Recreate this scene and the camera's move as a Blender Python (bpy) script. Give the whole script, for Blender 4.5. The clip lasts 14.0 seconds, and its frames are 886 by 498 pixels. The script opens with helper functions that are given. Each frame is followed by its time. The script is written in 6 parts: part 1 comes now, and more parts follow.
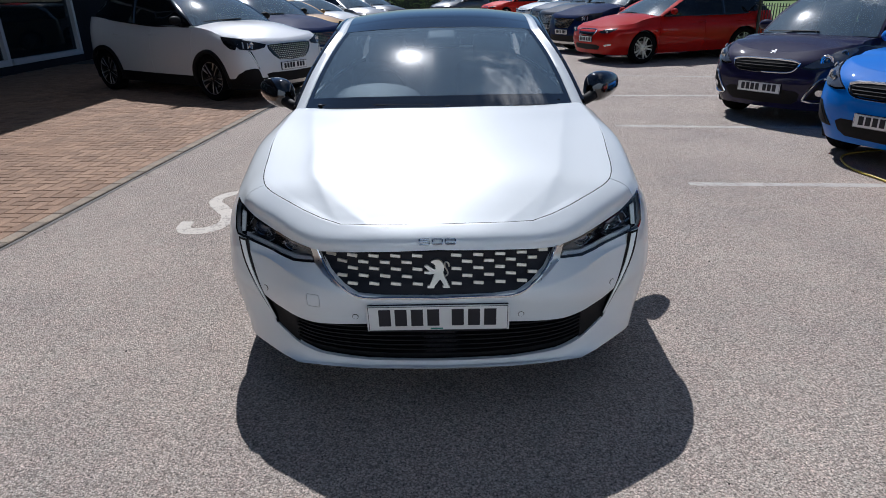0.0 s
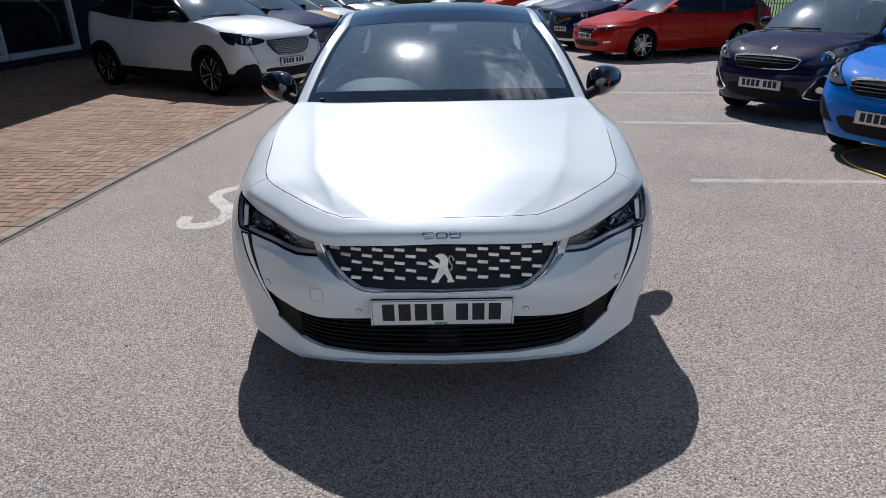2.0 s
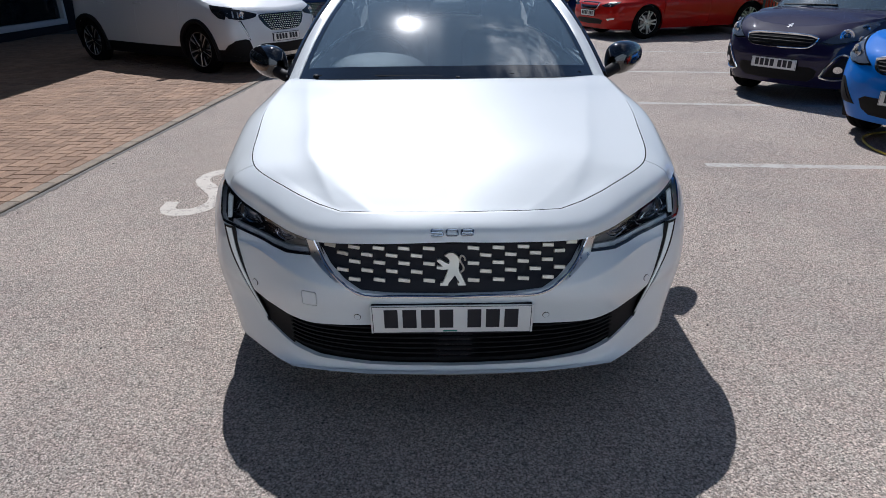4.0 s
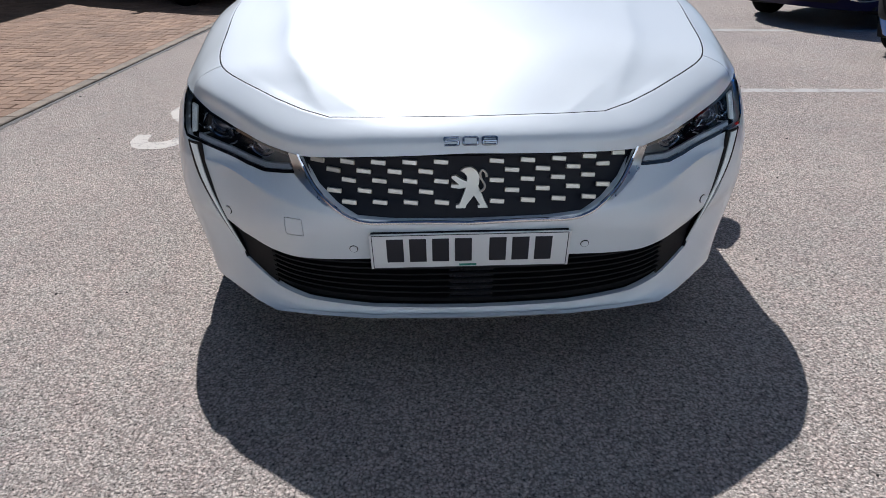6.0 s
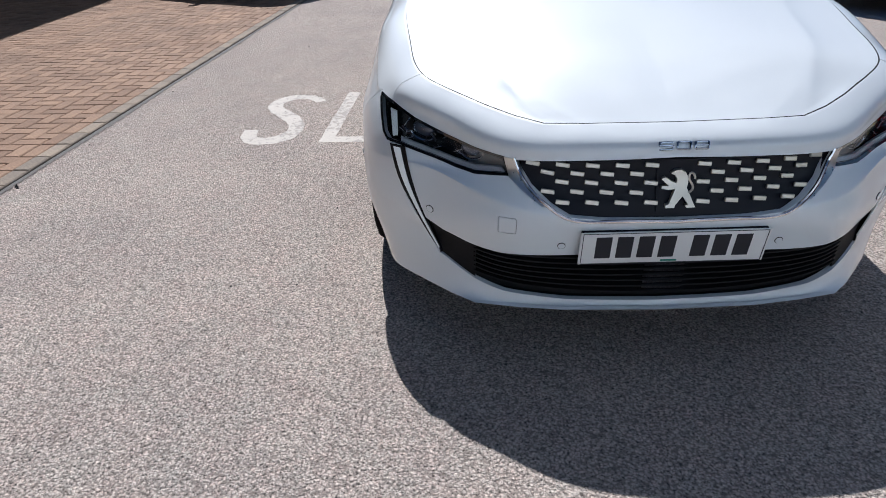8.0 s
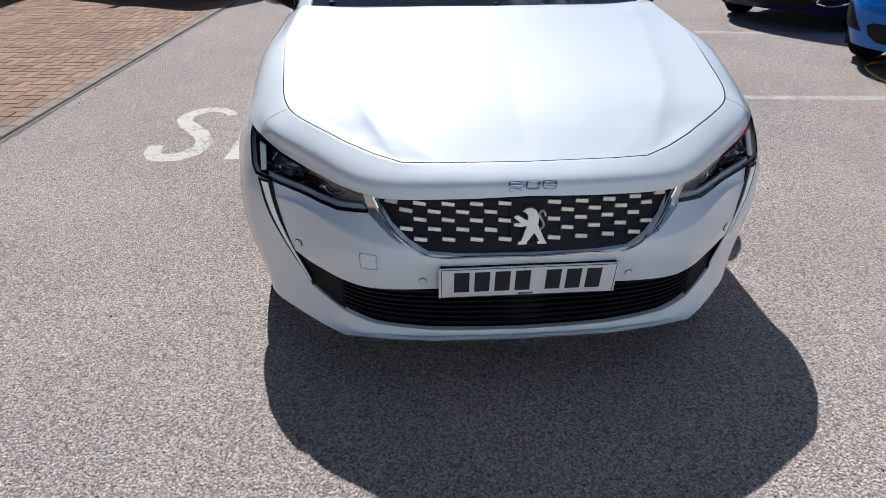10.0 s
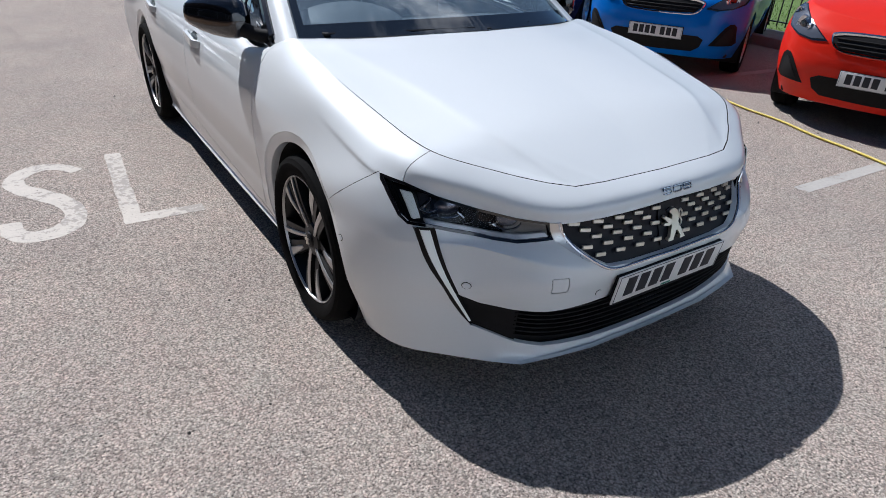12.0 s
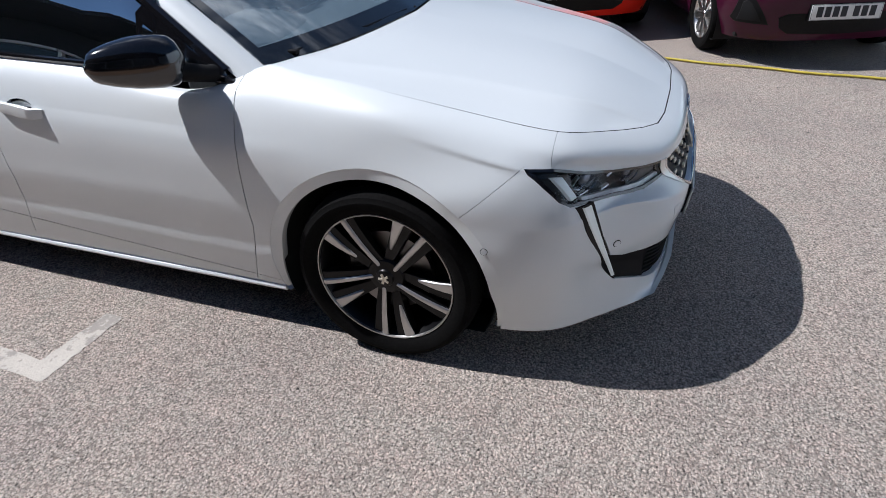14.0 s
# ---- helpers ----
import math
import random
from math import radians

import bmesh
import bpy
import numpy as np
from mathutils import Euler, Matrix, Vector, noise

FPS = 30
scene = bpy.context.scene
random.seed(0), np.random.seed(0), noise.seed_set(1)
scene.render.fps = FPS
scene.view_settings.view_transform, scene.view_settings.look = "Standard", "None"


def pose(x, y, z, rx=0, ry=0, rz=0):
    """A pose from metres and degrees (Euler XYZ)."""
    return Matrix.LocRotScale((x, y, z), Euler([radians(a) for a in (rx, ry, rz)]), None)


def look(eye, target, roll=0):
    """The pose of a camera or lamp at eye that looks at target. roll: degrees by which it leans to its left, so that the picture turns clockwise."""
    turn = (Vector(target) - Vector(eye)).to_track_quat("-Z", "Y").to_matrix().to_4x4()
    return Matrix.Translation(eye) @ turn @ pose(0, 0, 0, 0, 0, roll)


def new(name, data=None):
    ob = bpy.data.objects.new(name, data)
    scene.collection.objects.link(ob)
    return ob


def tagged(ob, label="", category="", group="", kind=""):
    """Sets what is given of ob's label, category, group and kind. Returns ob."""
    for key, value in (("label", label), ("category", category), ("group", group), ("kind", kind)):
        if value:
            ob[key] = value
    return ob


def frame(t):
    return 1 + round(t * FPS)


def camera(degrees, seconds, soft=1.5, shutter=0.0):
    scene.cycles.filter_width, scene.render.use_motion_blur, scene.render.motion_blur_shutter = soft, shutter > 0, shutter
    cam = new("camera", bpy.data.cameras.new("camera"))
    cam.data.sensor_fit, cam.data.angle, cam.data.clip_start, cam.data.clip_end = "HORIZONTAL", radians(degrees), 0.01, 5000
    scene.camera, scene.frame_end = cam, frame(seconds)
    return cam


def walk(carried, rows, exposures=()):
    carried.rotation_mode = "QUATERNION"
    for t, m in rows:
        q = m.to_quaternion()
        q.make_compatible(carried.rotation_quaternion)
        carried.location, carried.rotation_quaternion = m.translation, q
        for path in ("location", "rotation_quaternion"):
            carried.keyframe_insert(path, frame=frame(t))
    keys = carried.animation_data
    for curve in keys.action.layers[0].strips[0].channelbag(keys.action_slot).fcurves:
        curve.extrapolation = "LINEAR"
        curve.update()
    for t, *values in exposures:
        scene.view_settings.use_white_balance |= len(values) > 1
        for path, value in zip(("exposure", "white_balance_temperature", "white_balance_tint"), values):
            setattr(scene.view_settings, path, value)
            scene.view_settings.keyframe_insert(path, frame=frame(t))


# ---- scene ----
cam = camera(70.5, 14.0, 0.6)
PATH = [
    (0, (0.049, -2.026, 1.525), (0.026, -0.176, 0.766), -1.3),
    (0.5, (0.05, -2.027, 1.52), (0.031, -0.177, 0.759), -1.3),
    (1, (0.039, -2.031, 1.528), (0.023, -0.183, 0.763), -1.3),
    (1.5, (0.027, -2.02, 1.517), (0.01, -0.173, 0.751), -1.2),
    (2, (0.025, -2.015, 1.508), (0.009, -0.168, 0.741), -1.1),
    (4.3, (-0.025, -1.656, 1.457), (-0.027, 0.151, 0.602), -0.7),
    (4.5, (-0.025, -1.595, 1.458), (-0.025, 0.198, 0.57), -0.9),
    (5, (-0.046, -1.508, 1.398), (-0.044, 0.251, 0.445), -0.9),
    (5.5, (-0.069, -1.453, 1.223), (-0.063, 0.298, 0.257), -1.2),
    (6, (-0.078, -1.435, 1.22), (-0.068, 0.315, 0.252), -1.2),
    (6.5, (-0.159, -1.426, 1.249), (-0.162, 0.323, 0.279), -1.3),
    (7, (-0.372, -1.466, 1.297), (-0.39, 0.272, 0.308), -1.6),
    (7.5, (-0.575, -1.519, 1.302), (-0.602, 0.213, 0.303), -1.9),
    (8, (-0.611, -1.521, 1.321), (-0.644, 0.207, 0.313), -2.1),
    (8.5, (-0.421, -1.499, 1.321), (-0.449, 0.223, 0.303), -2.6),
    (8.7, (-0.246, -1.508, 1.311), (-0.272, 0.214, 0.295), -2.6),
    (10.8, (-0.696, -1.499, 1.481), (-0.443, 0.21, 0.474), 1.5),
    (11, (-0.865, -1.403, 1.477), (-0.573, 0.308, 0.482), 1.7),
    (11.5, (-1.253, -1.256, 1.473), (-0.638, 0.381, 0.501), 2.8),
    (12, (-1.638, -1.067, 1.471), (-0.653, 0.374, 0.494), 3.0),
    (12.5, (-1.979, -0.717, 1.44), (-0.974, 0.695, 0.442), 2.5),
    (13, (-2.106, -0.387, 1.458), (-0.823, 0.738, 0.415), 4.6),
    (13.5, (-2.195, -0.083, 1.501), (-0.766, 0.83, 0.44), -0.3),
    (14, (-2.435, 0.122, 1.524), (-0.854, 0.722, 0.455), -2.5),
]
EXPOSURE = [(t, e, 6050, 12.0) for t, e in ((0, -0.06), (2.2, -0.03), (4.5, -0.02), (7.0, 0.18), (8.7, 0.20), (11.0, 0.20), (12.0, 0.13), (14.0, 0.12))]
walk(cam, [(t, look(eye, target, roll)) for t, eye, target, roll in PATH], EXPOSURE)

# ---- light ----
SUN_WAY = Vector((-0.145, 0.790, 1.0)).normalized()          # towards the sun
world = bpy.data.worlds.new("sky")
scene.world = world
world.use_nodes = True
wn = world.node_tree
sky = wn.nodes.new("ShaderNodeTexSky")
sky.sky_type, sky.sun_disc = "NISHITA", False
sky.sun_elevation = math.asin(SUN_WAY.z)
sky.sun_rotation = math.atan2(SUN_WAY.x, SUN_WAY.y)
sky.air_density, sky.dust_density, sky.ozone_density = 1.0, 0.12, 3.4
wn.nodes["Background"].inputs["Strength"].default_value = 0.042
clear_blue = wn.nodes.new("ShaderNodeMix")
clear_blue.data_type, clear_blue.blend_type = "RGBA", "MULTIPLY"
clear_blue.inputs[0].default_value = 1.0
clear_blue.inputs[7].default_value = (0.88, 1.0, 1.08, 1)
wn.links.new(sky.outputs[0], clear_blue.inputs[6])
wn.links.new(clear_blue.outputs[2], wn.nodes["Background"].inputs["Color"])
sun_data = bpy.data.lights.new("sun", "SUN")
sun_data.energy, sun_data.angle, sun_data.color = 5.0, radians(0.53), (1.0, 0.975, 0.945)
sun = new("sun", sun_data)
sun.matrix_world = look(SUN_WAY * 60, (0, 0, 0))


# ---- materials ----
def material(name, color, rough=0.5, metal=0.0, **more):
    m = bpy.data.materials.new(name)
    m.use_nodes = True
    b = m.node_tree.nodes["Principled BSDF"]
    b.inputs["Base Color"].default_value = (*color, 1)
    b.inputs["Roughness"].default_value = rough
    b.inputs["Metallic"].default_value = metal
    for key, value in more.items():
        b.inputs[key.replace("_", " ")].default_value = value
    return m


def node(m, kind, **values):
    n = m.node_tree.nodes.new("ShaderNode" + kind)
    for key, value in values.items():
        n.inputs[key.replace("_", " ")].default_value = value
    return n


def wire(m, a, b):
    m.node_tree.links.new(a, b)


def shader(m):
    return m.node_tree.nodes["Principled BSDF"]


def ramp(m, source, *stops):
    r = m.node_tree.nodes.new("ShaderNodeValToRGB")
    e = r.color_ramp.elements
    while len(e) < len(stops):
        e.new(0.5)
    for one, (at, c) in zip(e, stops):
        one.position = at
        one.color = (*c, 1) if len(c) == 3 else c
    wire(m, source, r.inputs[0])
    return r.outputs[0]


def grey(v):
    return (v, v, v)


def mix(m, kind, fac, a, b):
    n = m.node_tree.nodes.new("ShaderNodeMix")
    n.data_type, n.blend_type = "RGBA", kind
    for socket, value in ((n.inputs[0], fac), (n.inputs[6], a), (n.inputs[7], b)):
        if isinstance(value, (int, float)):
            socket.default_value = value
        elif isinstance(value, tuple):
            socket.default_value = (*value, 1)
        else:
            wire(m, value, socket)
    return n.outputs[2]


def place(m):
    return node(m, "TexCoord").outputs["Object"]


def noise_of(m, where, scale, detail=4.0, rough=0.55):
    n = node(m, "TexNoise", Scale=scale, Detail=detail, Roughness=rough)
    wire(m, where, n.inputs["Vector"])
    return n.outputs["Fac"]


def bump(m, height, strength, distance):
    n = node(m, "Bump", Strength=strength, Distance=distance)
    wire(m, height, n.inputs["Height"])
    wire(m, n.outputs[0], shader(m).inputs["Normal"])
    return n


def rougher(m, low, high, scale=9.0):
    """Uneven gloss: a film of dust and smears."""
    f = noise_of(m, place(m), scale, 6)
    wire(m, ramp(m, f, (0.35, grey(low)), (0.7, grey(high))), shader(m).inputs["Roughness"])


def paint(name, color, metal=0.25, rough=0.36, gloss=0.5, coat=1.0, index=1.5):
    m = material(name, color, rough, metal, Coat_Weight=coat, Coat_Roughness=0.03, Coat_IOR=index, Specular_IOR_Level=gloss)
    f = noise_of(m, place(m), 5.0, 5)
    wire(m, ramp(m, f, (0.3, grey(rough - 0.03)), (0.75, grey(rough + 0.05))), shader(m).inputs["Roughness"])
    flake = noise_of(m, place(m), 2600.0, 1)
    low = tuple(c * 0.93 for c in color)
    wire(m, mix(m, "MIX", flake, low, color), shader(m).inputs["Base Color"])
    dust_haze = noise_of(m, place(m), 14.0, 7)
    wire(m, ramp(m, dust_haze, (0.4, grey(0.012)), (0.8, grey(0.045))), shader(m).inputs["Coat Roughness"])
    return m


def asphalt():
    """Old surface dressing: close-set grey stones, hollows between them with shade painted in, broad patches of wear.
    """
    m = material("asphalt", (0.2, 0.2, 0.2), 0.92)
    at = place(m)
    shift = node(m, "TexNoise", Scale=70.0, Detail=2.0)
    wire(m, at, shift.inputs["Vector"])
    bent = node(m, "VectorMath")
    bent.operation = "MULTIPLY_ADD"
    wire(m, shift.outputs["Color"], bent.inputs[0])
    bent.inputs[1].default_value = (0.014, 0.014, 0.014)
    wire(m, at, bent.inputs[2])
    stone = node(m, "TexVoronoi", Scale=124.0, Randomness=1.0)
    wire(m, bent.outputs[0], stone.inputs["Vector"])
    value = node(m, "SeparateColor")
    wire(m, stone.outputs["Color"], value.inputs[0])
    chips = ramp(m, value.outputs[0], (0.0, (0.33, 0.290, 0.258)), (0.2, (0.45, 0.396, 0.353)), (0.7, (0.535, 0.470, 0.419)), (1.0, (0.60, 0.527, 0.470)))
    binder = ramp(m, stone.outputs["Distance"], (0.36, grey(1.05)), (0.72, (0.52, 0.515, 0.51)))
    hue = ramp(m, value.outputs[1], (0.0, (1.05, 0.99, 0.98)), (0.5, (1.01, 1.0, 0.995)), (1.0, (0.99, 1.0, 0.995)))
    pit_noise = noise_of(m, at, 120.0, 3, 0.62)
    # lowest noise darkens the colour, as shade in the hollows between stones
    pit_shade = ramp(m, pit_noise, (0.34, grey(0.15)), (0.43, grey(0.92)), (0.66, grey(1.10)))
    wear = noise_of(m, at, 1.1, 7, 0.62)
    patches = ramp(m, wear, (0.32, (0.88, 0.88, 0.89)), (0.5, (1.0, 0.99, 0.98)), (0.72, (1.12, 1.11, 1.09)))
    tint = ramp(m, noise_of(m, at, 7.0, 4), (0.3, (1.025, 0.99, 0.985)), (0.7, (0.98, 1.005, 1.0)))
    fine = noise_of(m, at, 40.0, 4, 0.6)
    grit = ramp(m, fine, (0.3, grey(0.82)), (0.7, grey(1.16)))
    fleck = node(m, "TexVoronoi", Scale=13.0, Randomness=1.0)
    wire(m, bent.outputs[0], fleck.inputs["Vector"])
    flecks = ramp(m, fleck.outputs["Distance"], (0.05, grey(0.40)), (0.085, grey(1.0)))
    c = chips
    for other in (binder, hue, pit_shade, patches, tint, grit, flecks):
        c = mix(m, "MULTIPLY", 1.0, c, other)
    wire(m, c, shader(m).inputs["Base Color"])
    low = ramp(m, stone.outputs["Distance"], (0.15, grey(1.0)), (0.80, grey(0.35)))
    h = mix(m, "MULTIPLY", 1.0, low, ramp(m, pit_noise, (0.30, grey(0.0)), (0.50, grey(1.0))))
    bump(m, h, 1.0, 0.006)
    return m


def worn_paint(name, color):
    """Road paint, rubbed through to the stones in places."""
    m = material(name, color, 0.75)
    at = place(m)
    stone = node(m, "TexVoronoi", Scale=120.0)
    wire(m, at, stone.inputs["Vector"])
    wear = noise_of(m, at, 26.0, 8, 0.7)
    large = noise_of(m, at, 4.0, 3)
    both = mix(m, "MULTIPLY", 1.0, ramp(m, wear, (0.3, grey(0.1)), (0.75, grey(1.0))), ramp(m, large, (0.3, grey(0.45)), (0.7, grey(1.15))))
    worn = ramp(m, both, (0.40, grey(0.0)), (0.52, grey(1.0)))
    dirt = ramp(m, wear, (0.3, tuple(c * 0.82 for c in color)), (0.6, color))
    c = mix(m, "MIX", worn, dirt, (0.30, 0.27, 0.242))
    wire(m, c, shader(m).inputs["Base Color"])
    bump(m, stone.outputs["Distance"], 0.3, 0.003)
    return m


def blocks(name, dark, light):
    """Clay pavers: every one of its own tone, with sandy wear."""
    m = material(name, light, 0.85)
    info = node(m, "ObjectInfo").outputs["Random"]
    isle = node(m, "NewGeometry").outputs["Random Per Island"]
    add = node(m, "Math")
    wire(m, info, add.inputs[0])
    wire(m, isle, add.inputs[1])
    frac = node(m, "Math")
    frac.operation = "FRACT"
    wire(m, add.outputs[0], frac.inputs[0])
    tone = ramp(m, frac.outputs[0], (0.0, dark), (0.55, tuple((a + b) / 2 for a, b in zip(dark, light))), (1.0, light))
    at = place(m)
    grain = ramp(m, noise_of(m, at, 60.0, 5), (0.3, grey(0.75)), (0.7, grey(1.2)))
    stain = ramp(m, noise_of(m, at, 1.3, 5), (0.3, (0.85, 0.86, 0.85)), (0.7, (1.1, 1.07, 1.0)))
    wire(m, mix(m, "MULTIPLY", 1.0, mix(m, "MULTIPLY", 1.0, tone, grain), stain), shader(m).inputs["Base Color"])
    bump(m, noise_of(m, at, 120.0, 3), 0.3, 0.003)
    return m


def speckled(name, low, high, scale, rough=0.85, depth=0.004):
    m = material(name, high, rough)
    at = place(m)
    f = noise_of(m, at, scale, 6, 0.65)
    g = noise_of(m, at, scale * 0.08, 3)
    c = mix(m, "MULTIPLY", 1.0, ramp(m, f, (0.3, low), (0.7, high)), ramp(m, g, (0.3, grey(0.85)), (0.7, grey(1.1))))
    wire(m, c, shader(m).inputs["Base Color"])
    bump(m, f, 0.4, depth)
    return m


def glass(name, tint, rough=0.0, ior=1.5, dust_haze=0.02):
    """Tinted car glass: a thin pane that mirrors at its face and lets tinted light pass, under a film of dust and
    painted sky haze.
    """
    m = bpy.data.materials.new(name)
    m.use_nodes = True
    t = m.node_tree
    t.nodes.clear()
    out = t.nodes.new("ShaderNodeOutputMaterial")
    both = t.nodes.new("ShaderNodeMixShader")
    clear = t.nodes.new("ShaderNodeBsdfTransparent")
    clear.inputs[0].default_value = (*tint, 1)
    shine = t.nodes.new("ShaderNodeBsdfGlossy")
    shine.inputs["Roughness"].default_value = rough
    facing = t.nodes.new("ShaderNodeFresnel")
    facing.inputs["IOR"].default_value = ior
    t.links.new(facing.outputs[0], both.inputs[0])
    t.links.new(clear.outputs[0], both.inputs[1])
    t.links.new(shine.outputs[0], both.inputs[2])
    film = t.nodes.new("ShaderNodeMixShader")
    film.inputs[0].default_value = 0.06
    # pale blue diffuse colour: some dust, mostly sky reflection painted into the film
    sky_haze = t.nodes.new("ShaderNodeBsdfDiffuse")
    sky_haze.inputs["Color"].default_value = (0.52, 0.74, 0.92, 1)
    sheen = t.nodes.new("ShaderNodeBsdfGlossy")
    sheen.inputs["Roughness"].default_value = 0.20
    t.links.new(sky_haze.outputs[0], film.inputs[1])
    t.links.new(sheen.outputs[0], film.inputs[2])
    hazy = t.nodes.new("ShaderNodeMixShader")
    spots = ramp(m, noise_of(m, place(m), 70.0, 5), (0.3, grey(dust_haze * 0.75)), (0.75, grey(dust_haze * 1.25)))
    t.links.new(spots, hazy.inputs[0])
    t.links.new(both.outputs[0], hazy.inputs[1])
    t.links.new(film.outputs[0], hazy.inputs[2])
    t.links.new(hazy.outputs[0], out.inputs[0])
    return m


WHITE_PEARL = paint("pearl_white_paint", (0.76, 0.795, 0.805), 0.06, 0.42, 0.3, 1.0, 1.42)
GLOSS_BLACK = material("gloss_black", (0.008, 0.008, 0.010), 0.12, 0.0, Coat_Weight=1.0, Coat_Roughness=0.02)
BLACK_PLASTIC = speckled("black_plastic", (0.006, 0.006, 0.007), (0.012, 0.012, 0.013), 300, 0.6, 0.0006)
shader(BLACK_PLASTIC).inputs["Specular IOR Level"].default_value = 0.15
DARK = material("dark_void", (0.006, 0.006, 0.007), 0.9)
RUBBER = speckled("tyre_rubber", (0.003, 0.003, 0.0032), (0.007, 0.0068, 0.0066), 90, 0.9, 0.001)
shader(RUBBER).inputs["Specular IOR Level"].default_value = 0.08
WHEEL_BLACK = material("wheel_black", (0.004, 0.004, 0.0045), 0.35, 0.0, Specular_IOR_Level=0.25)
BLADE_BLACK = material("blade_black", (0.003, 0.003, 0.004), 0.3, 0.0, Specular_IOR_Level=0.2)
GRILLE_BLACK = material("grille_black", (0.008, 0.009, 0.014), 0.55, 0.0, Specular_IOR_Level=0.25)
CHIP = material("chip_silver", (0.64, 0.59, 0.50), 0.36, 0.75)
CHROME = material("chrome", (0.75, 0.75, 0.76), 0.12, 1.0)
rougher(CHROME, 0.07, 0.2, 40)
BADGE_CHROME = material("dark_chrome", (0.34, 0.37, 0.42), 0.1, 1.0)
SATIN = material("satin_silver", (0.62, 0.61, 0.59), 0.32, 1.0)
rougher(SATIN, 0.26, 0.4, 60)
CUT_ALLOY = material("cut_alloy", (0.52, 0.51, 0.50), 0.42, 1.0)
rougher(CUT_ALLOY, 0.3, 0.45, 80)
STEEL = material("disc_steel", (0.30, 0.29, 0.28), 0.45, 1.0)
LED_WHITE = material("light_guide", (0.74, 0.79, 0.79), 0.25, 0.0, Coat_Weight=1.0, Coat_Roughness=0.05, Emission_Color=(0.86, 0.95, 0.97, 1), Emission_Strength=0.10)
LAMP_DARK = material("lamp_housing", (0.012, 0.013, 0.016), 0.25, 0.2)
LAMP_GREY = material("lamp_bezel", (0.21, 0.205, 0.20), 0.35, 0.3)
AMBER = material("indicator_amber", (0.045, 0.026, 0.018), 0.3)
PROJECTOR = material("projector_glass", (0.16, 0.17, 0.21), 0.06, 0.6, Coat_Weight=1.0, Coat_Roughness=0.02)
LAMP_CHROME = material("lamp_reflector", (0.62, 0.63, 0.65), 0.08, 1.0)
# last value: strength of the painted blue haze, high on the screens
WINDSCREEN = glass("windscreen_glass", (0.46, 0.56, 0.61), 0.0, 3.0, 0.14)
CAR_GLASS = glass("car_glass", (0.50, 0.58, 0.61), 0.0, 2.6, 0.15)
SIDE_GLASS = glass("side_glass", (0.012, 0.015, 0.018), 0.0, 1.6, 0.003)
LENS = glass("lens_clear", (0.95, 0.96, 0.97), 0.0, 1.28, 0.004)
STRIP_GREY = material("strip_grey", (0.62, 0.64, 0.66), 0.3, 0.2, Coat_Weight=1.0)
ROOF_GLASS = material("roof_glass", (0.012, 0.016, 0.022), 0.06, 0.0, Coat_Weight=1.0, Coat_Roughness=0.01)
TINT_GLASS = material("tinted_glass", (0.006, 0.007, 0.009), 0.05, 0.0)
SOFT_TRIM = material("grey_soft_trim", (0.12, 0.13, 0.14), 0.6)
CABIN = speckled("cabin_trim", (0.075, 0.088, 0.096), (0.13, 0.145, 0.155), 200, 0.7, 0.001)
PLATE_WHITE = material("plate_white", (0.74, 0.74, 0.72), 0.35)
rougher(PLATE_WHITE, 0.28, 0.5, 30)
PLATE_INK = material("plate_ink", (0.015, 0.016, 0.022), 0.5)
INK_GREEN = material("plate_footer", (0.03, 0.22, 0.16), 0.5)
ASPHALT = asphalt()
LINE_WHITE = worn_paint("road_paint", (0.52, 0.475, 0.42))
LINE_FAINT = worn_paint("bay_paint", (0.43, 0.41, 0.38))
BRICK = blocks("clay_block", (0.215, 0.132, 0.088), (0.320, 0.205, 0.138))
EDGING = blocks("edging_block", (0.20, 0.165, 0.135), (0.29, 0.235, 0.185))
TAR = speckled("tar_seam", (0.06, 0.056, 0.052), (0.17, 0.155, 0.14), 90)
BED = speckled("jointing_sand", (0.045, 0.038, 0.031), (0.09, 0.077, 0.062), 150)
CONCRETE = speckled("kerb_concrete", (0.24, 0.23, 0.20), (0.38, 0.36, 0.32), 70)
GRASS_GROUND = speckled("turf", (0.06, 0.11, 0.02), (0.13, 0.21, 0.045), 30)
GRASS_BLADE = blocks("grass_blade", (0.09, 0.17, 0.03), (0.17, 0.28, 0.06))
RAIL_BLACK = material("railing_paint", (0.012, 0.014, 0.013), 0.4)
HOSE_YELLOW = speckled("hose_yellow", (0.48, 0.38, 0.045), (0.62, 0.50, 0.08), 60, 0.45, 0.001)
CLADDING = speckled("dark_cladding", (0.012, 0.014, 0.020), (0.02, 0.022, 0.03), 20, 0.85, 0.001)
shader(CLADDING).inputs["Specular IOR Level"].default_value = 0.15
# bright bluish colour chosen for the light this added wall throws back
BOUNCE_WALL = speckled("pale_bounce_wall", (0.60, 0.71, 0.83), (0.70, 0.81, 0.91), 40)
FRAME_GREY = material("frame_grey", (0.55, 0.56, 0.58), 0.4)
SHOP_GLASS = glass("shop_glass", (0.22, 0.25, 0.26))


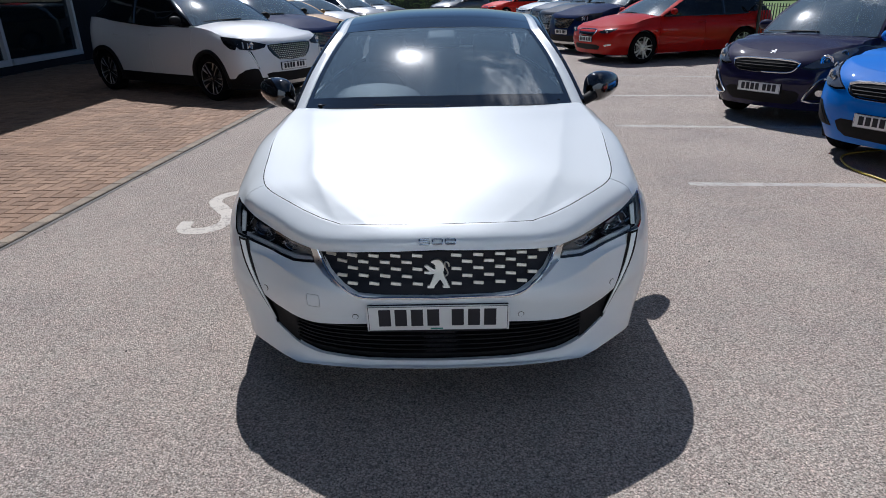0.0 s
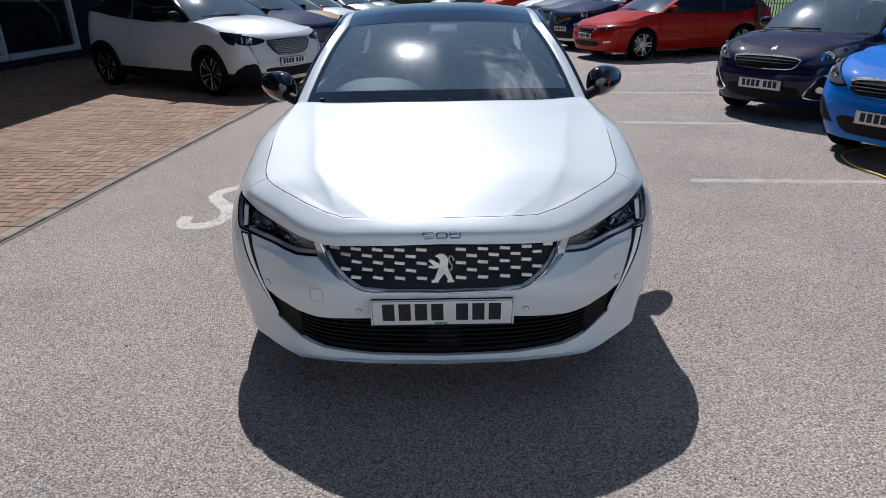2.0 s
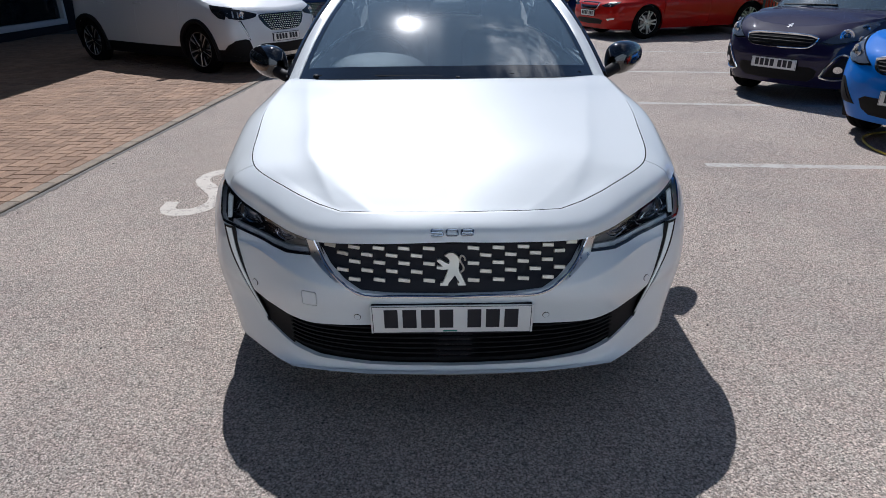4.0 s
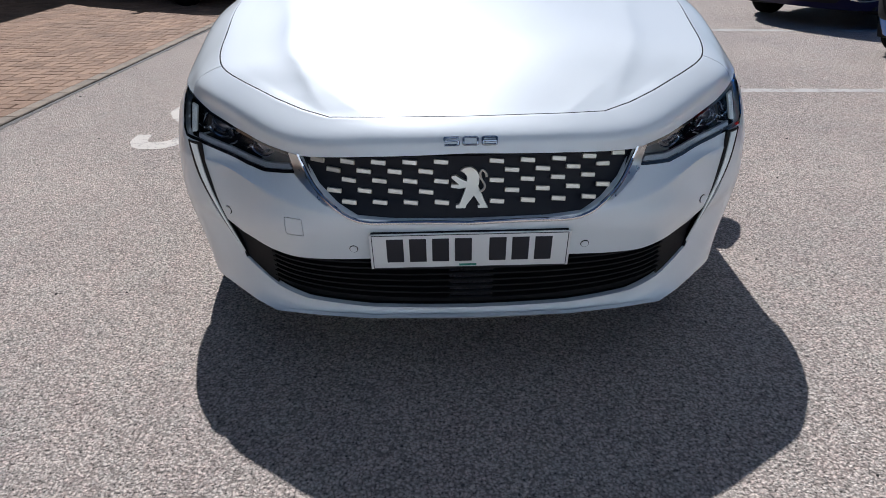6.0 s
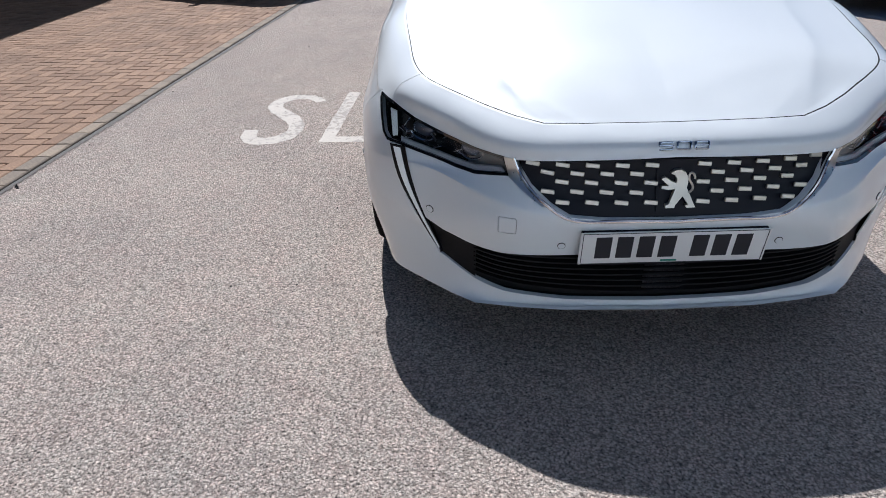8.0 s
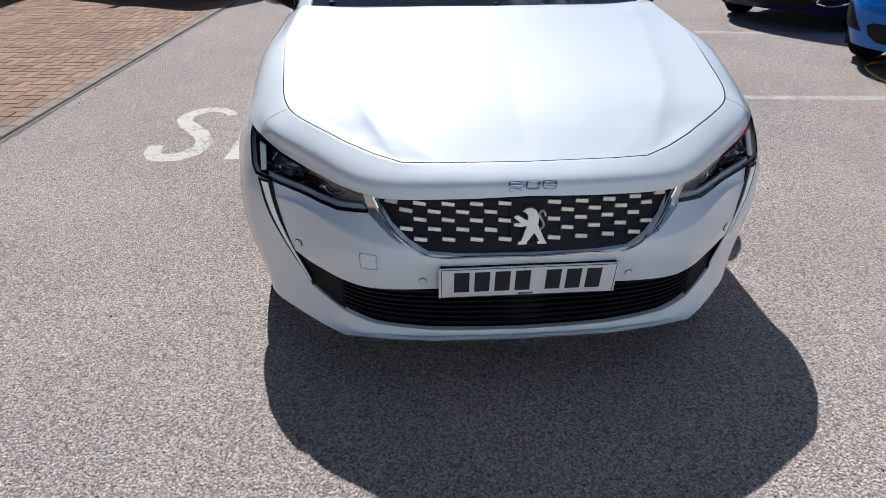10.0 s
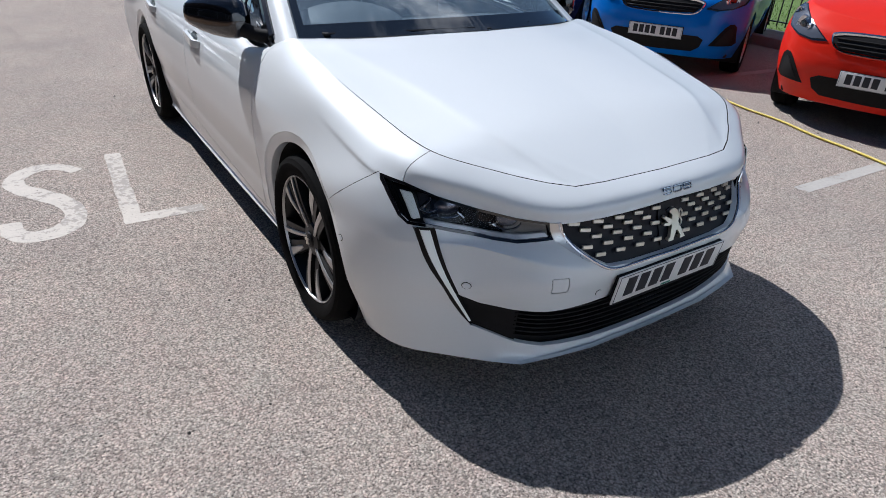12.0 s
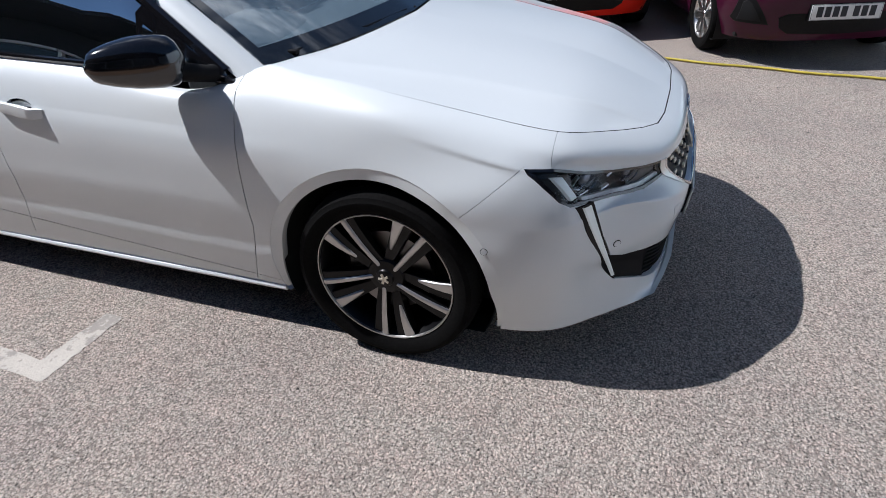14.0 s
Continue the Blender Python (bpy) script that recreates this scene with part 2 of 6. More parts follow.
def vapour():
    """Broken fair-weather cloud: bright, and clear between its wisps."""
    m = bpy.data.materials.new("cloud_vapour")
    m.use_nodes = True
    t = m.node_tree
    t.nodes.clear()
    out = t.nodes.new("ShaderNodeOutputMaterial")
    both = t.nodes.new("ShaderNodeMixShader")
    clear = t.nodes.new("ShaderNodeBsdfTransparent")
    glow = t.nodes.new("ShaderNodeEmission")
    at = place(m)
    split = node(m, "SeparateXYZ")
    wire(m, at, split.inputs[0])
    fine = noise_of(m, at, 0.021, 9, 0.6)
    large = noise_of(m, at, 0.0045, 3, 0.5)
    thick = mix(m, "MULTIPLY", 1.0, ramp(m, fine, (0.44, grey(0.0)), (0.66, grey(1.0))), ramp(m, large, (0.36, grey(0.0)), (0.50, grey(1.0))))
    near = node(m, "MapRange")
    near.inputs[1].default_value, near.inputs[2].default_value = 30.0, 80.0
    wire(m, split.outputs[0], near.inputs[0])
    far = node(m, "MapRange")
    far.inputs[1].default_value, far.inputs[2].default_value = 390.0, 270.0
    wire(m, split.outputs[1], far.inputs[0])
    east = node(m, "MapRange")
    east.inputs[1].default_value, east.inputs[2].default_value = 420.0, 260.0
    wire(m, split.outputs[0], east.inputs[0])
    for fade in (near, far, east):
        thick = mix(m, "MULTIPLY", 1.0, thick, fade.outputs[0])
    wire(m, ramp(m, fine, (0.5, (0.80, 0.85, 0.93)), (0.75, (1.0, 1.0, 1.0))), glow.inputs[0])
    glow.inputs[1].default_value = 1.2
    wire(m, thick, both.inputs[0])
    wire(m, clear.outputs[0], both.inputs[1])
    wire(m, glow.outputs[0], both.inputs[2])
    wire(m, both.outputs[0], out.inputs[0])
    return m


CLOUD = vapour()
PEBBLE = speckled("loose_grit", (0.012, 0.011, 0.010), (0.05, 0.045, 0.04), 400)


# ---- geometry helpers for car shells ----
def natural(t, p, q):
    """Natural cubic spline through the rows p at parameters t, read at q."""
    t, p, q = np.asarray(t, float), np.asarray(p, float), np.asarray(q, float)
    n, h = len(t), np.diff(t)
    a, b = np.eye(n), np.zeros(p.shape)
    for i in range(1, n - 1):
        a[i, i - 1], a[i, i], a[i, i + 1] = h[i - 1], 2 * (h[i - 1] + h[i]), h[i]
        b[i] = 6 * ((p[i + 1] - p[i]) / h[i] - (p[i] - p[i - 1]) / h[i - 1])
    m = np.linalg.solve(a, b)
    k = np.clip(np.searchsorted(t, q, "right") - 1, 0, n - 2)
    u, v = (t[k + 1] - q)[:, None], (q - t[k])[:, None]
    g = h[k][:, None]
    return (m[k] * u**3 + m[k + 1] * v**3) / (6 * g) + (p[k] / g - m[k] * g / 6) * u + (p[k + 1] / g - m[k + 1] * g / 6) * v


def steps(t, counts):
    out = [np.linspace(t[i], t[i + 1], c, endpoint=False) for i, c in enumerate(counts)]
    return np.concatenate(out + [[t[-1]]])


def loft(rings, across, up):
    """Rings of half a car (front centre, round the side, rear centre), mirrored and joined into one smooth grid.
    Returns points [up, round, 3], and the grid indices of the control columns and rings."""
    r = np.array(rings, float)
    full = np.concatenate([r[:, :0:-1] * (-1, 1, 1), r], 1)
    gap = np.linalg.norm(np.diff(full, axis=1), axis=2).mean(0)
    s = np.r_[0, np.cumsum(gap)]
    counts = list(across[::-1]) + list(across)
    q = steps(s, counts)
    wide = np.stack([natural(s, ring, q) for ring in full])
    rise = np.linalg.norm(np.diff(full, axis=0), axis=2).mean(1)
    v = np.r_[0, np.cumsum(rise)]
    w = steps(v, up)
    grid = natural(v, wide.reshape(len(r), -1), w).reshape(len(w), len(q), 3)
    return grid, np.r_[0, np.cumsum(counts)], np.r_[0, np.cumsum(up)]


# ---- mesh tools ----
from mathutils.bvhtree import BVHTree


def thing(name, label, category, group="", at=None):
    ob = new(name)
    if at is not None:
        ob.matrix_world = at
    return tagged(ob, label, category, group)


def link_mesh(name, mesh, parent=None, label="", m=None):
    ob = new(name, mesh)
    if parent is not None:
        ob.parent = parent
    if m is not None:
        ob.matrix_basis = m
    return tagged(ob, label)


def finish(bm, mat, smooth=30, name="mesh"):
    bmesh.ops.recalc_face_normals(bm, faces=bm.faces[:]) if smooth is None else None
    mesh = bpy.data.meshes.new(name)
    bm.to_mesh(mesh)
    bm.free()
    for one in mat if isinstance(mat, (tuple, list)) else (mat,):
        mesh.materials.append(one)
    if smooth:
        mesh.shade_smooth()
        mesh.set_sharp_from_angle(angle=radians(smooth))
    return mesh


def part(name, bm, mat, parent, label="", smooth=30, m=None):
    return link_mesh(name, finish(bm, mat, smooth, name), parent, label, m)


def from_grid(grid, close_u=False):
    """A bmesh from points [rows, columns, 3]."""
    bm = bmesh.new()
    vs = [[bm.verts.new(p) for p in row] for row in grid]
    n = len(vs[0])
    for a, b in zip(vs, vs[1:]):
        for i in range(n if close_u else n - 1):
            j = (i + 1) % n
            bm.faces.new((a[i], a[j], b[j], b[i]))
    return bm


def box(bm, size, m=Matrix(), bevel=0.0, segments=2):
    made = bmesh.ops.create_cube(bm, size=1.0, matrix=m @ Matrix.Diagonal((*size, 1)))
    if bevel:
        edges = {e for v in made["verts"] for e in v.link_edges}
        bmesh.ops.bevel(bm, geom=list(edges), offset=bevel, segments=segments, affect="EDGES", profile=0.5)


def box_mesh(size, m=Matrix(), bevel=0.0, segments=2):
    bm = bmesh.new()
    box(bm, size, m, bevel, segments)
    return bm


def spin_profile(profile, n=48, axis="x"):
    """A body of revolution from (radius, along) pairs; it turns about the x axis."""
    rows = []
    for r, a in profile:
        rows.append([(a, r * math.cos(2 * math.pi * i / n), r * math.sin(2 * math.pi * i / n)) for i in range(n)])
    return from_grid(rows, True)


def tube(points, radius, sides=8, bm=None, caps=True):
    """A round bar along points."""
    bm = bm or bmesh.new()
    pts = [Vector(p) for p in points]
    rings, side = [], None
    for i, p in enumerate(pts):
        way = (pts[min(i + 1, len(pts) - 1)] - pts[max(i - 1, 0)]).normalized()
        if side is None:
            side = way.orthogonal().normalized()
        side = (side - way * side.dot(way)).normalized()
        other = way.cross(side)
        r = radius[i] if isinstance(radius, (list, tuple)) else radius
        rings.append([bm.verts.new(p + (side * math.cos(a) + other * math.sin(a)) * r) for a in (2 * math.pi * k / sides for k in range(sides))])
    for a, b in zip(rings, rings[1:]):
        for k in range(sides):
            bm.faces.new((a[k], a[(k + 1) % sides], b[(k + 1) % sides], b[k]))
    if caps:
        bm.faces.new(rings[0][::-1])
        bm.faces.new(rings[-1])
    return bm


def inside(p, poly):
    hit, j = False, len(poly) - 1
    for i in range(len(poly)):
        (ax, ay), (bx, by) = poly[i], poly[j]
        if (ay > p[1]) != (by > p[1]) and p[0] < (bx - ax) * (p[1] - ay) / (by - ay) + ax:
            hit = not hit
        j = i
    return hit


def cut(bm, poly, axis, keep=lambda c: True):
    """Cuts an outline through a mesh along an axis ("y": poly is x, z; "x": poly is y, z) and removes what lies in it."""
    u, v = (0, 2) if axis == "y" else (1, 2)
    low = (min(p[0] for p in poly) - 0.01, min(p[1] for p in poly) - 0.01)
    high = (max(p[0] for p in poly) + 0.01, max(p[1] for p in poly) + 0.01)

    def span(f):
        a = [w.co[u] for w in f.verts]
        b = [w.co[v] for w in f.verts]
        return min(a), min(b), max(a), max(b)

    near = []
    for f in bm.faces:
        s = span(f)
        if s[2] > low[0] and s[0] < high[0] and s[3] > low[1] and s[1] < high[1] and keep(f.calc_center_median()):
            near.append(f)
    for i in range(len(poly)):
        p, q = poly[i], poly[(i + 1) % len(poly)]
        a, b = (min(p[0], q[0]) - 5e-4, min(p[1], q[1]) - 5e-4), (max(p[0], q[0]) + 5e-4, max(p[1], q[1]) + 5e-4)
        chosen = []
        for f in near:
            s = span(f)
            if s[2] > a[0] and s[0] < b[0] and s[3] > a[1] and s[1] < b[1]:
                chosen.append(f)
        if not chosen:
            continue
        co, no = Vector((0, 0, 0)), Vector((0, 0, 0))
        co[u], co[v] = p
        no[u], no[v] = q[1] - p[1], p[0] - q[0]
        geom = set(chosen)
        for f in chosen:
            geom.update(f.edges)
            geom.update(f.verts)
        done = bmesh.ops.bisect_plane(bm, geom=list(geom), dist=1e-6, plane_co=co, plane_no=no.normalized())
        near = [f for f in near if f.is_valid]
        have = set(near)
        near += [f for f in done["geom"] if isinstance(f, bmesh.types.BMFace) and f.is_valid and f not in have]
    gone = [f for f in set(near) if inside((f.calc_center_median()[u], f.calc_center_median()[v]), poly)]
    bmesh.ops.delete(bm, geom=gone, context="FACES")


def strip(points, width):
    """The thin outline along a line of points: a panel gap."""
    left, right = [], []
    for i, p in enumerate(points):
        a, b = points[max(i - 1, 0)], points[min(i + 1, len(points) - 1)]
        d = Vector((b[0] - a[0], b[1] - a[1])).normalized()
        left.append((p[0] - d.y * width / 2, p[1] + d.x * width / 2))
        right.append((p[0] + d.y * width / 2, p[1] - d.x * width / 2))
    return left + right[::-1]


def islands(bm):
    """The unconnected pieces of a mesh, each as a list of faces."""
    seen, out = set(), []
    for f in bm.faces:
        if f in seen:
            continue
        pile, got = [f], []
        seen.add(f)
        while pile:
            g = pile.pop()
            got.append(g)
            for e in g.edges:
                for h in e.link_faces:
                    if h not in seen:
                        seen.add(h)
                        pile.append(h)
        out.append(got)
    return out


def faces_to_bm(faces, flip=False):
    bm, made = bmesh.new(), {}
    for f in faces:
        vs = []
        for w in f.verts:
            if w not in made:
                made[w] = bm.verts.new((-w.co.x if flip else w.co.x, w.co.y, w.co.z))
            vs.append(made[w])
        bm.faces.new(vs[::-1] if flip else vs)
    return bm


def thicken(bm, way):
    """Turns the free edges of a panel inwards by way, so that it shows a thickness."""
    edge = [e for e in bm.edges if len(e.link_faces) == 1]
    new_geo = bmesh.ops.extrude_edge_only(bm, edges=edge)["geom"]
    for w in new_geo:
        if isinstance(w, bmesh.types.BMVert):
            w.co += way(w.co) if callable(way) else Vector(way)
    return bm


def patch(tree, poly, axis="y", offset=0.003, depth=0.012, cell=0.03, side=1, straight=False):
    """A piece of the outline poly laid on a body's surface: offset metres proud, with edges depth metres deep."""
    u, v, w = (0, 2, 1) if axis == "y" else (1, 2, 0)
    bm = bmesh.new()
    vs = []
    for p in poly:
        c = Vector((0, 0, 0))
        c[u], c[v] = p
        vs.append(bm.verts.new(c))
    bm.faces.new(vs)
    for k in (u, v):
        a, b = min(q.co[k] for q in bm.verts), max(q.co[k] for q in bm.verts)
        n = int((b - a) / cell)
        for i in range(1, n + 1):
            co, no = Vector((0, 0, 0)), Vector((0, 0, 0))
            co[k], no[k] = a + (b - a) * i / (n + 1), 1
            bmesh.ops.bisect_plane(bm, geom=bm.faces[:] + bm.edges[:] + bm.verts[:], dist=1e-6, plane_co=co, plane_no=no)
    way = Vector((0, 1, 0)) if axis == "y" else Vector((-side, 0, 0))
    for q in bm.verts:
        start = q.co - way * 6
        hit, normal, _, _ = tree.ray_cast(start, way)
        if hit is None:
            near = tree.find_nearest(q.co + way * 0.3)
            hit, normal = near[0], near[1]
        if normal.dot(way) > 0:
            normal = -normal
        q.co = hit - way * offset if straight else hit + normal * offset
    bm.normal_update()
    if sum(f.normal.dot(way) for f in bm.faces) > 0:
        bmesh.ops.reverse_faces(bm, faces=bm.faces[:])
    if depth:
        thicken(bm, way * depth)
    return bm


def mirrored(poly):
    return [(-x, z) for x, z in poly][::-1]


def surface_tree(*grids):
    pts, faces = [], []
    for g in grids:
        rows, cols = len(g), len(g[0])
        base = len(pts)
        pts += [Vector(p) for row in g for p in row]
        faces += [(base + r * cols + c, base + r * cols + c + 1, base + (r + 1) * cols + c + 1, base + (r + 1) * cols + c) for r in range(rows - 1) for c in range(cols - 1)]
    return BVHTree.FromPolygons(pts, faces)


def sampled(points, n, t=None):
    """A smooth curve through points, in n even steps."""
    p = np.array(points, float)
    s = np.r_[0, np.cumsum(np.linalg.norm(np.diff(p, axis=0), axis=1))] if t is None else np.array(t)
    return natural(s, p, np.linspace(s[0], s[-1], n))


def sheet(front, rear, side, middle, nu, nv, crown=2.0):
    """Half of a panel between four curves, mirrored to a whole: front and rear run from the middle line to the side."""
    f, r = sampled(front, nu), sampled(rear, nu)
    s, c = sampled(side, nv), sampled(middle, nv)
    u, v = np.linspace(0, 1, nu)[None, :, None], np.linspace(0, 1, nv)[:, None, None]
    ruled = (1 - u) * c[:, None] + u * s[:, None]
    other = (1 - v) * f[None] + v * r[None]
    corner = (1 - v) * ((1 - u) * f[0] + u * f[-1]) + v * ((1 - u) * r[0] + u * r[-1])
    g = ruled + other - corner
    w = (u**crown)[..., 0]
    zr = (1 - w) * c[:, None, 2] + w * s[:, None, 2]
    zo = other[..., 2] - ((1 - v) * ((1 - w[..., None]) * f[0, 2] + w[..., None] * f[-1, 2]) + v * ((1 - w[..., None]) * r[0, 2] + w[..., None] * r[-1, 2]))[..., 0]
    g[..., 2] = zr + zo
    return np.concatenate([g[:, :0:-1] * (-1, 1, 1), g], 1)


def upward(bm):
    bm.normal_update()
    if sum(f.normal.z * f.calc_area() for f in bm.faces) < 0:
        bmesh.ops.reverse_faces(bm, faces=bm.faces[:])
    return bm


PLATE_BAR = []


def number_plate(parent, m, footer=False):
    p = part("number_plate", box_mesh((0.52, 0.006, 0.111), Matrix(), 0.0025), PLATE_WHITE, parent, "white reflective number plate with dark marks", m=m)
    if not PLATE_BAR:
        PLATE_BAR.append(finish(box_mesh((0.044, 0.0016, 0.074), Matrix(), 0.0006, 1), PLATE_INK, 0, "registration_bar"))
    for k in range(7):
        link_mesh("registration_bar", PLATE_BAR[0], p, m=Matrix.Translation((-0.194 + 0.059 * k + (0.030 if k > 3 else 0), -0.0036, 0.004)))
    edge = bmesh.new()
    for x, z, w, h in ((0, 0.0525, 0.506, 0.0018), (0, -0.0525, 0.506, 0.0018), (0.2525, 0, 0.0018, 0.105), (-0.2525, 0, 0.0018, 0.105)):
        box(edge, (w, 0.0012, h), Matrix.Translation((x, -0.0035, z)))
    part("plate_border", edge, PLATE_INK, p)
    if footer:
        foot = bmesh.new()
        box(foot, (0.045, 0.0012, 0.006), Matrix.Translation((-0.005, -0.0036, -0.0455)))
        part("dealer_mark", foot, INK_GREEN, p)
    return p


# sections of the saloon, from the front middle round one side to the rear middle
LOWER_LIP = ((0, 0.010, 0.200), (0.28, 0.016, 0.201), (0.548, 0.062, 0.203), (0.7, 0.215, 0.192), (0.808, 0.35, 0.18), (0.848, 0.52, 0.17), (0.862, 0.93, 0.178), (0.865, 1.335, 0.186), (0.866, 1.45, 0.187), (0.868, 2.43, 0.19), (0.865, 3.4, 0.2), (0.86, 4.15, 0.22), (0.8, 4.58, 0.26), (0.45, 4.7, 0.27), (0, 4.72, 0.27))  # lower lip
LIP_EDGE = ((0, 0.036, 0.212), (0.28, 0.044, 0.217), (0.51, 0.085, 0.238), (0.672, 0.215, 0.325), (0.812, 0.34, 0.33), (0.893, 0.5, 0.33), (0.897, 0.93, 0.33), (0.89, 1.335, 0.31), (0.888, 1.45, 0.3), (0.89, 2.43, 0.3), (0.885, 3.4, 0.32), (0.88, 4.15, 0.34), (0.815, 4.62, 0.36), (0.45, 4.75, 0.36), (0, 4.77, 0.36))  # lip edge, foot of the intake
INTAKE_HEAD = ((0, 0.022, 0.392), (0.28, 0.022, 0.394), (0.48, 0.058, 0.394), (0.662, 0.205, 0.385), (0.828, 0.34, 0.42), (0.908, 0.51, 0.42), (0.908, 0.93, 0.42), (0.906, 1.335, 0.42), (0.905, 1.45, 0.42), (0.905, 2.43, 0.42), (0.9, 3.4, 0.44), (0.89, 4.15, 0.45), (0.825, 4.65, 0.45), (0.46, 4.79, 0.45), (0, 4.8, 0.45))  # head of the intake
BUMPER = ((0, 0, 0.47), (0.28, 0.004, 0.47), (0.48, 0.04, 0.5), (0.68, 0.203, 0.48), (0.834, 0.34, 0.5), (0.912, 0.53, 0.52), (0.91, 0.93, 0.55), (0.917, 1.335, 0.55), (0.918, 1.45, 0.55), (0.92, 2.43, 0.55), (0.915, 3.4, 0.57), (0.9, 4.15, 0.58), (0.83, 4.66, 0.58), (0.46, 4.8, 0.58), (0, 4.81, 0.58))  # bumper
SHELF_EDGE = ((0, -0.003, 0.527), (0.28, 0.003, 0.523), (0.48, 0.054, 0.548), (0.68, 0.222, 0.588), (0.826, 0.336, 0.585), (0.906, 0.53, 0.58), (0.912, 0.93, 0.61), (0.918, 1.335, 0.61), (0.919, 1.45, 0.61), (0.92, 2.43, 0.61), (0.916, 3.4, 0.63), (0.9, 4.15, 0.63), (0.826, 4.65, 0.64), (0.456, 4.79, 0.64), (0, 4.8, 0.64))  # edge of the shelf
SHELF = ((0, 0.022, 0.59), (0.27, 0.035, 0.575), (0.45, 0.088, 0.598), (0.66, 0.235, 0.605), (0.808, 0.333, 0.628), (0.9, 0.54, 0.64), (0.912, 0.93, 0.66), (0.917, 1.335, 0.668), (0.918, 1.45, 0.67), (0.92, 2.43, 0.67), (0.917, 3.4, 0.68), (0.9, 4.15, 0.69), (0.82, 4.64, 0.7), (0.45, 4.78, 0.7), (0, 4.79, 0.7))  # shelf under the lamps
SHOULDER = ((0, 0.04, 0.676), (0.27, 0.05, 0.668), (0.455, 0.105, 0.66), (0.624, 0.241, 0.702), (0.76, 0.366, 0.737), (0.834, 0.49, 0.747), (0.882, 0.93, 0.79), (0.889, 1.335, 0.806), (0.892, 1.45, 0.8), (0.895, 2.43, 0.81), (0.893, 3.4, 0.83), (0.87, 4.15, 0.84), (0.78, 4.58, 0.85), (0.43, 4.7, 0.86), (0, 4.72, 0.86))  # upper edge of the lamps, shoulder
NOSE = ((0, 0.0495, 0.7065), (0.253, 0.0575, 0.703), (0.443, 0.102, 0.697), (0.616, 0.238, 0.736), (0.747, 0.366, 0.773), (0.799, 0.536, 0.806), (0.848, 0.93, 0.873), (0.838, 1.335, 0.9), (0.856, 1.46, 0.88), (0.861, 2.43, 0.892), (0.86, 3.4, 0.9), (0.83, 4.15, 0.91), (0.72, 4.52, 0.91), (0.42, 4.62, 0.92), (0, 4.64, 0.92))  # nose
BONNET_GAP = ((0, 0.125, 0.743), (0.25, 0.132, 0.744), (0.367, 0.15, 0.74), (0.545, 0.27, 0.78), (0.688, 0.398, 0.818), (0.735, 0.61, 0.862), (0.761, 0.94, 0.926), (0.748, 1.335, 0.972), (0.797, 1.46, 0.926), (0.806, 2.43, 0.954), (0.79, 3.4, 0.968), (0.74, 4.05, 0.97), (0.66, 4.42, 0.96), (0.4, 4.5, 0.96), (0, 4.52, 0.96))  # bonnet gap, beltline


def filled(ring, swell):
    """More stations along the wing and the door, between those that shape it."""
    p = np.array(ring, float)
    wing = [p[6] + (p[7] - p[6]) * t + swell for t in (0.38, 0.72)]
    door = p[8] + (p[9] - p[8]) * 0.46
    return np.concatenate([p[:7], wing, p[7:9], [door], p[9:]])


HERO_RINGS = [filled(r, 0.0) for r in (LOWER_LIP, LIP_EDGE, INTAKE_HEAD, BUMPER, SHELF_EDGE, SHELF, SHOULDER, NOSE)] + [filled(BONNET_GAP, np.array((0.0015, 0, 0.003)))]
HERO_ACROSS = (10, 8, 8, 8, 10, 16, 4, 4, 4, 5, 9, 9, 14, 12, 10, 8, 8)


def lamp_edge(rings, share=0.16):
    """One more section just above the lamps, where the nose breaks sharply over them."""
    r = np.array(rings)
    v = np.r_[0, np.cumsum(np.linalg.norm(np.diff(r, axis=0), axis=2).mean(1))]
    smooth = natural(v, r.reshape(len(r), -1), [v[6] + share * (v[7] - v[6])]).reshape(r[0].shape)
    sharp = r[6] + share * (r[7] - r[6])
    w = np.interp(np.arange(r.shape[1]), (4, 6), (1, 0))[:, None]
    return [*r[:7], smooth * (1 - w) + sharp * w, *r[7:]]


def creased(rings, at, first, last, share=0.12):
    """Two more sections close to one ring, so that the body breaks sharply along it between two stations."""
    r = np.array(rings)
    v = np.r_[0, np.cumsum(np.linalg.norm(np.diff(r, axis=0), axis=2).mean(1))]
    w = np.interp(np.arange(r.shape[1]), (first - 1, first, last, last + 1), (0, 1, 1, 0))[:, None]
    extra = []
    for a, b, t in ((at - 1, at, 1 - share), (at, at + 1, share)):
        smooth = natural(v, r.reshape(len(r), -1), [v[a] + t * (v[b] - v[a])]).reshape(r[0].shape)
        extra.append(smooth * (1 - w) + (r[a] + t * (r[b] - r[a])) * w)
    return [*r[:at], extra[0], r[at], extra[1], *r[at + 1:]]


HERO_RINGS = creased(lamp_edge(HERO_RINGS), 4, 2, 4)
HERO_UP = (5, 8, 6, 4, 1, 1, 5, 8, 4, 12, 12)


# ---- wheels ----
def circle(cx, cy, r, n=24, a0=0.0, a1=360.0):
    return [(cx + r * math.cos(radians(a0 + (a1 - a0) * i / n)), cy + r * math.sin(radians(a0 + (a1 - a0) * i / n))) for i in range(n)]


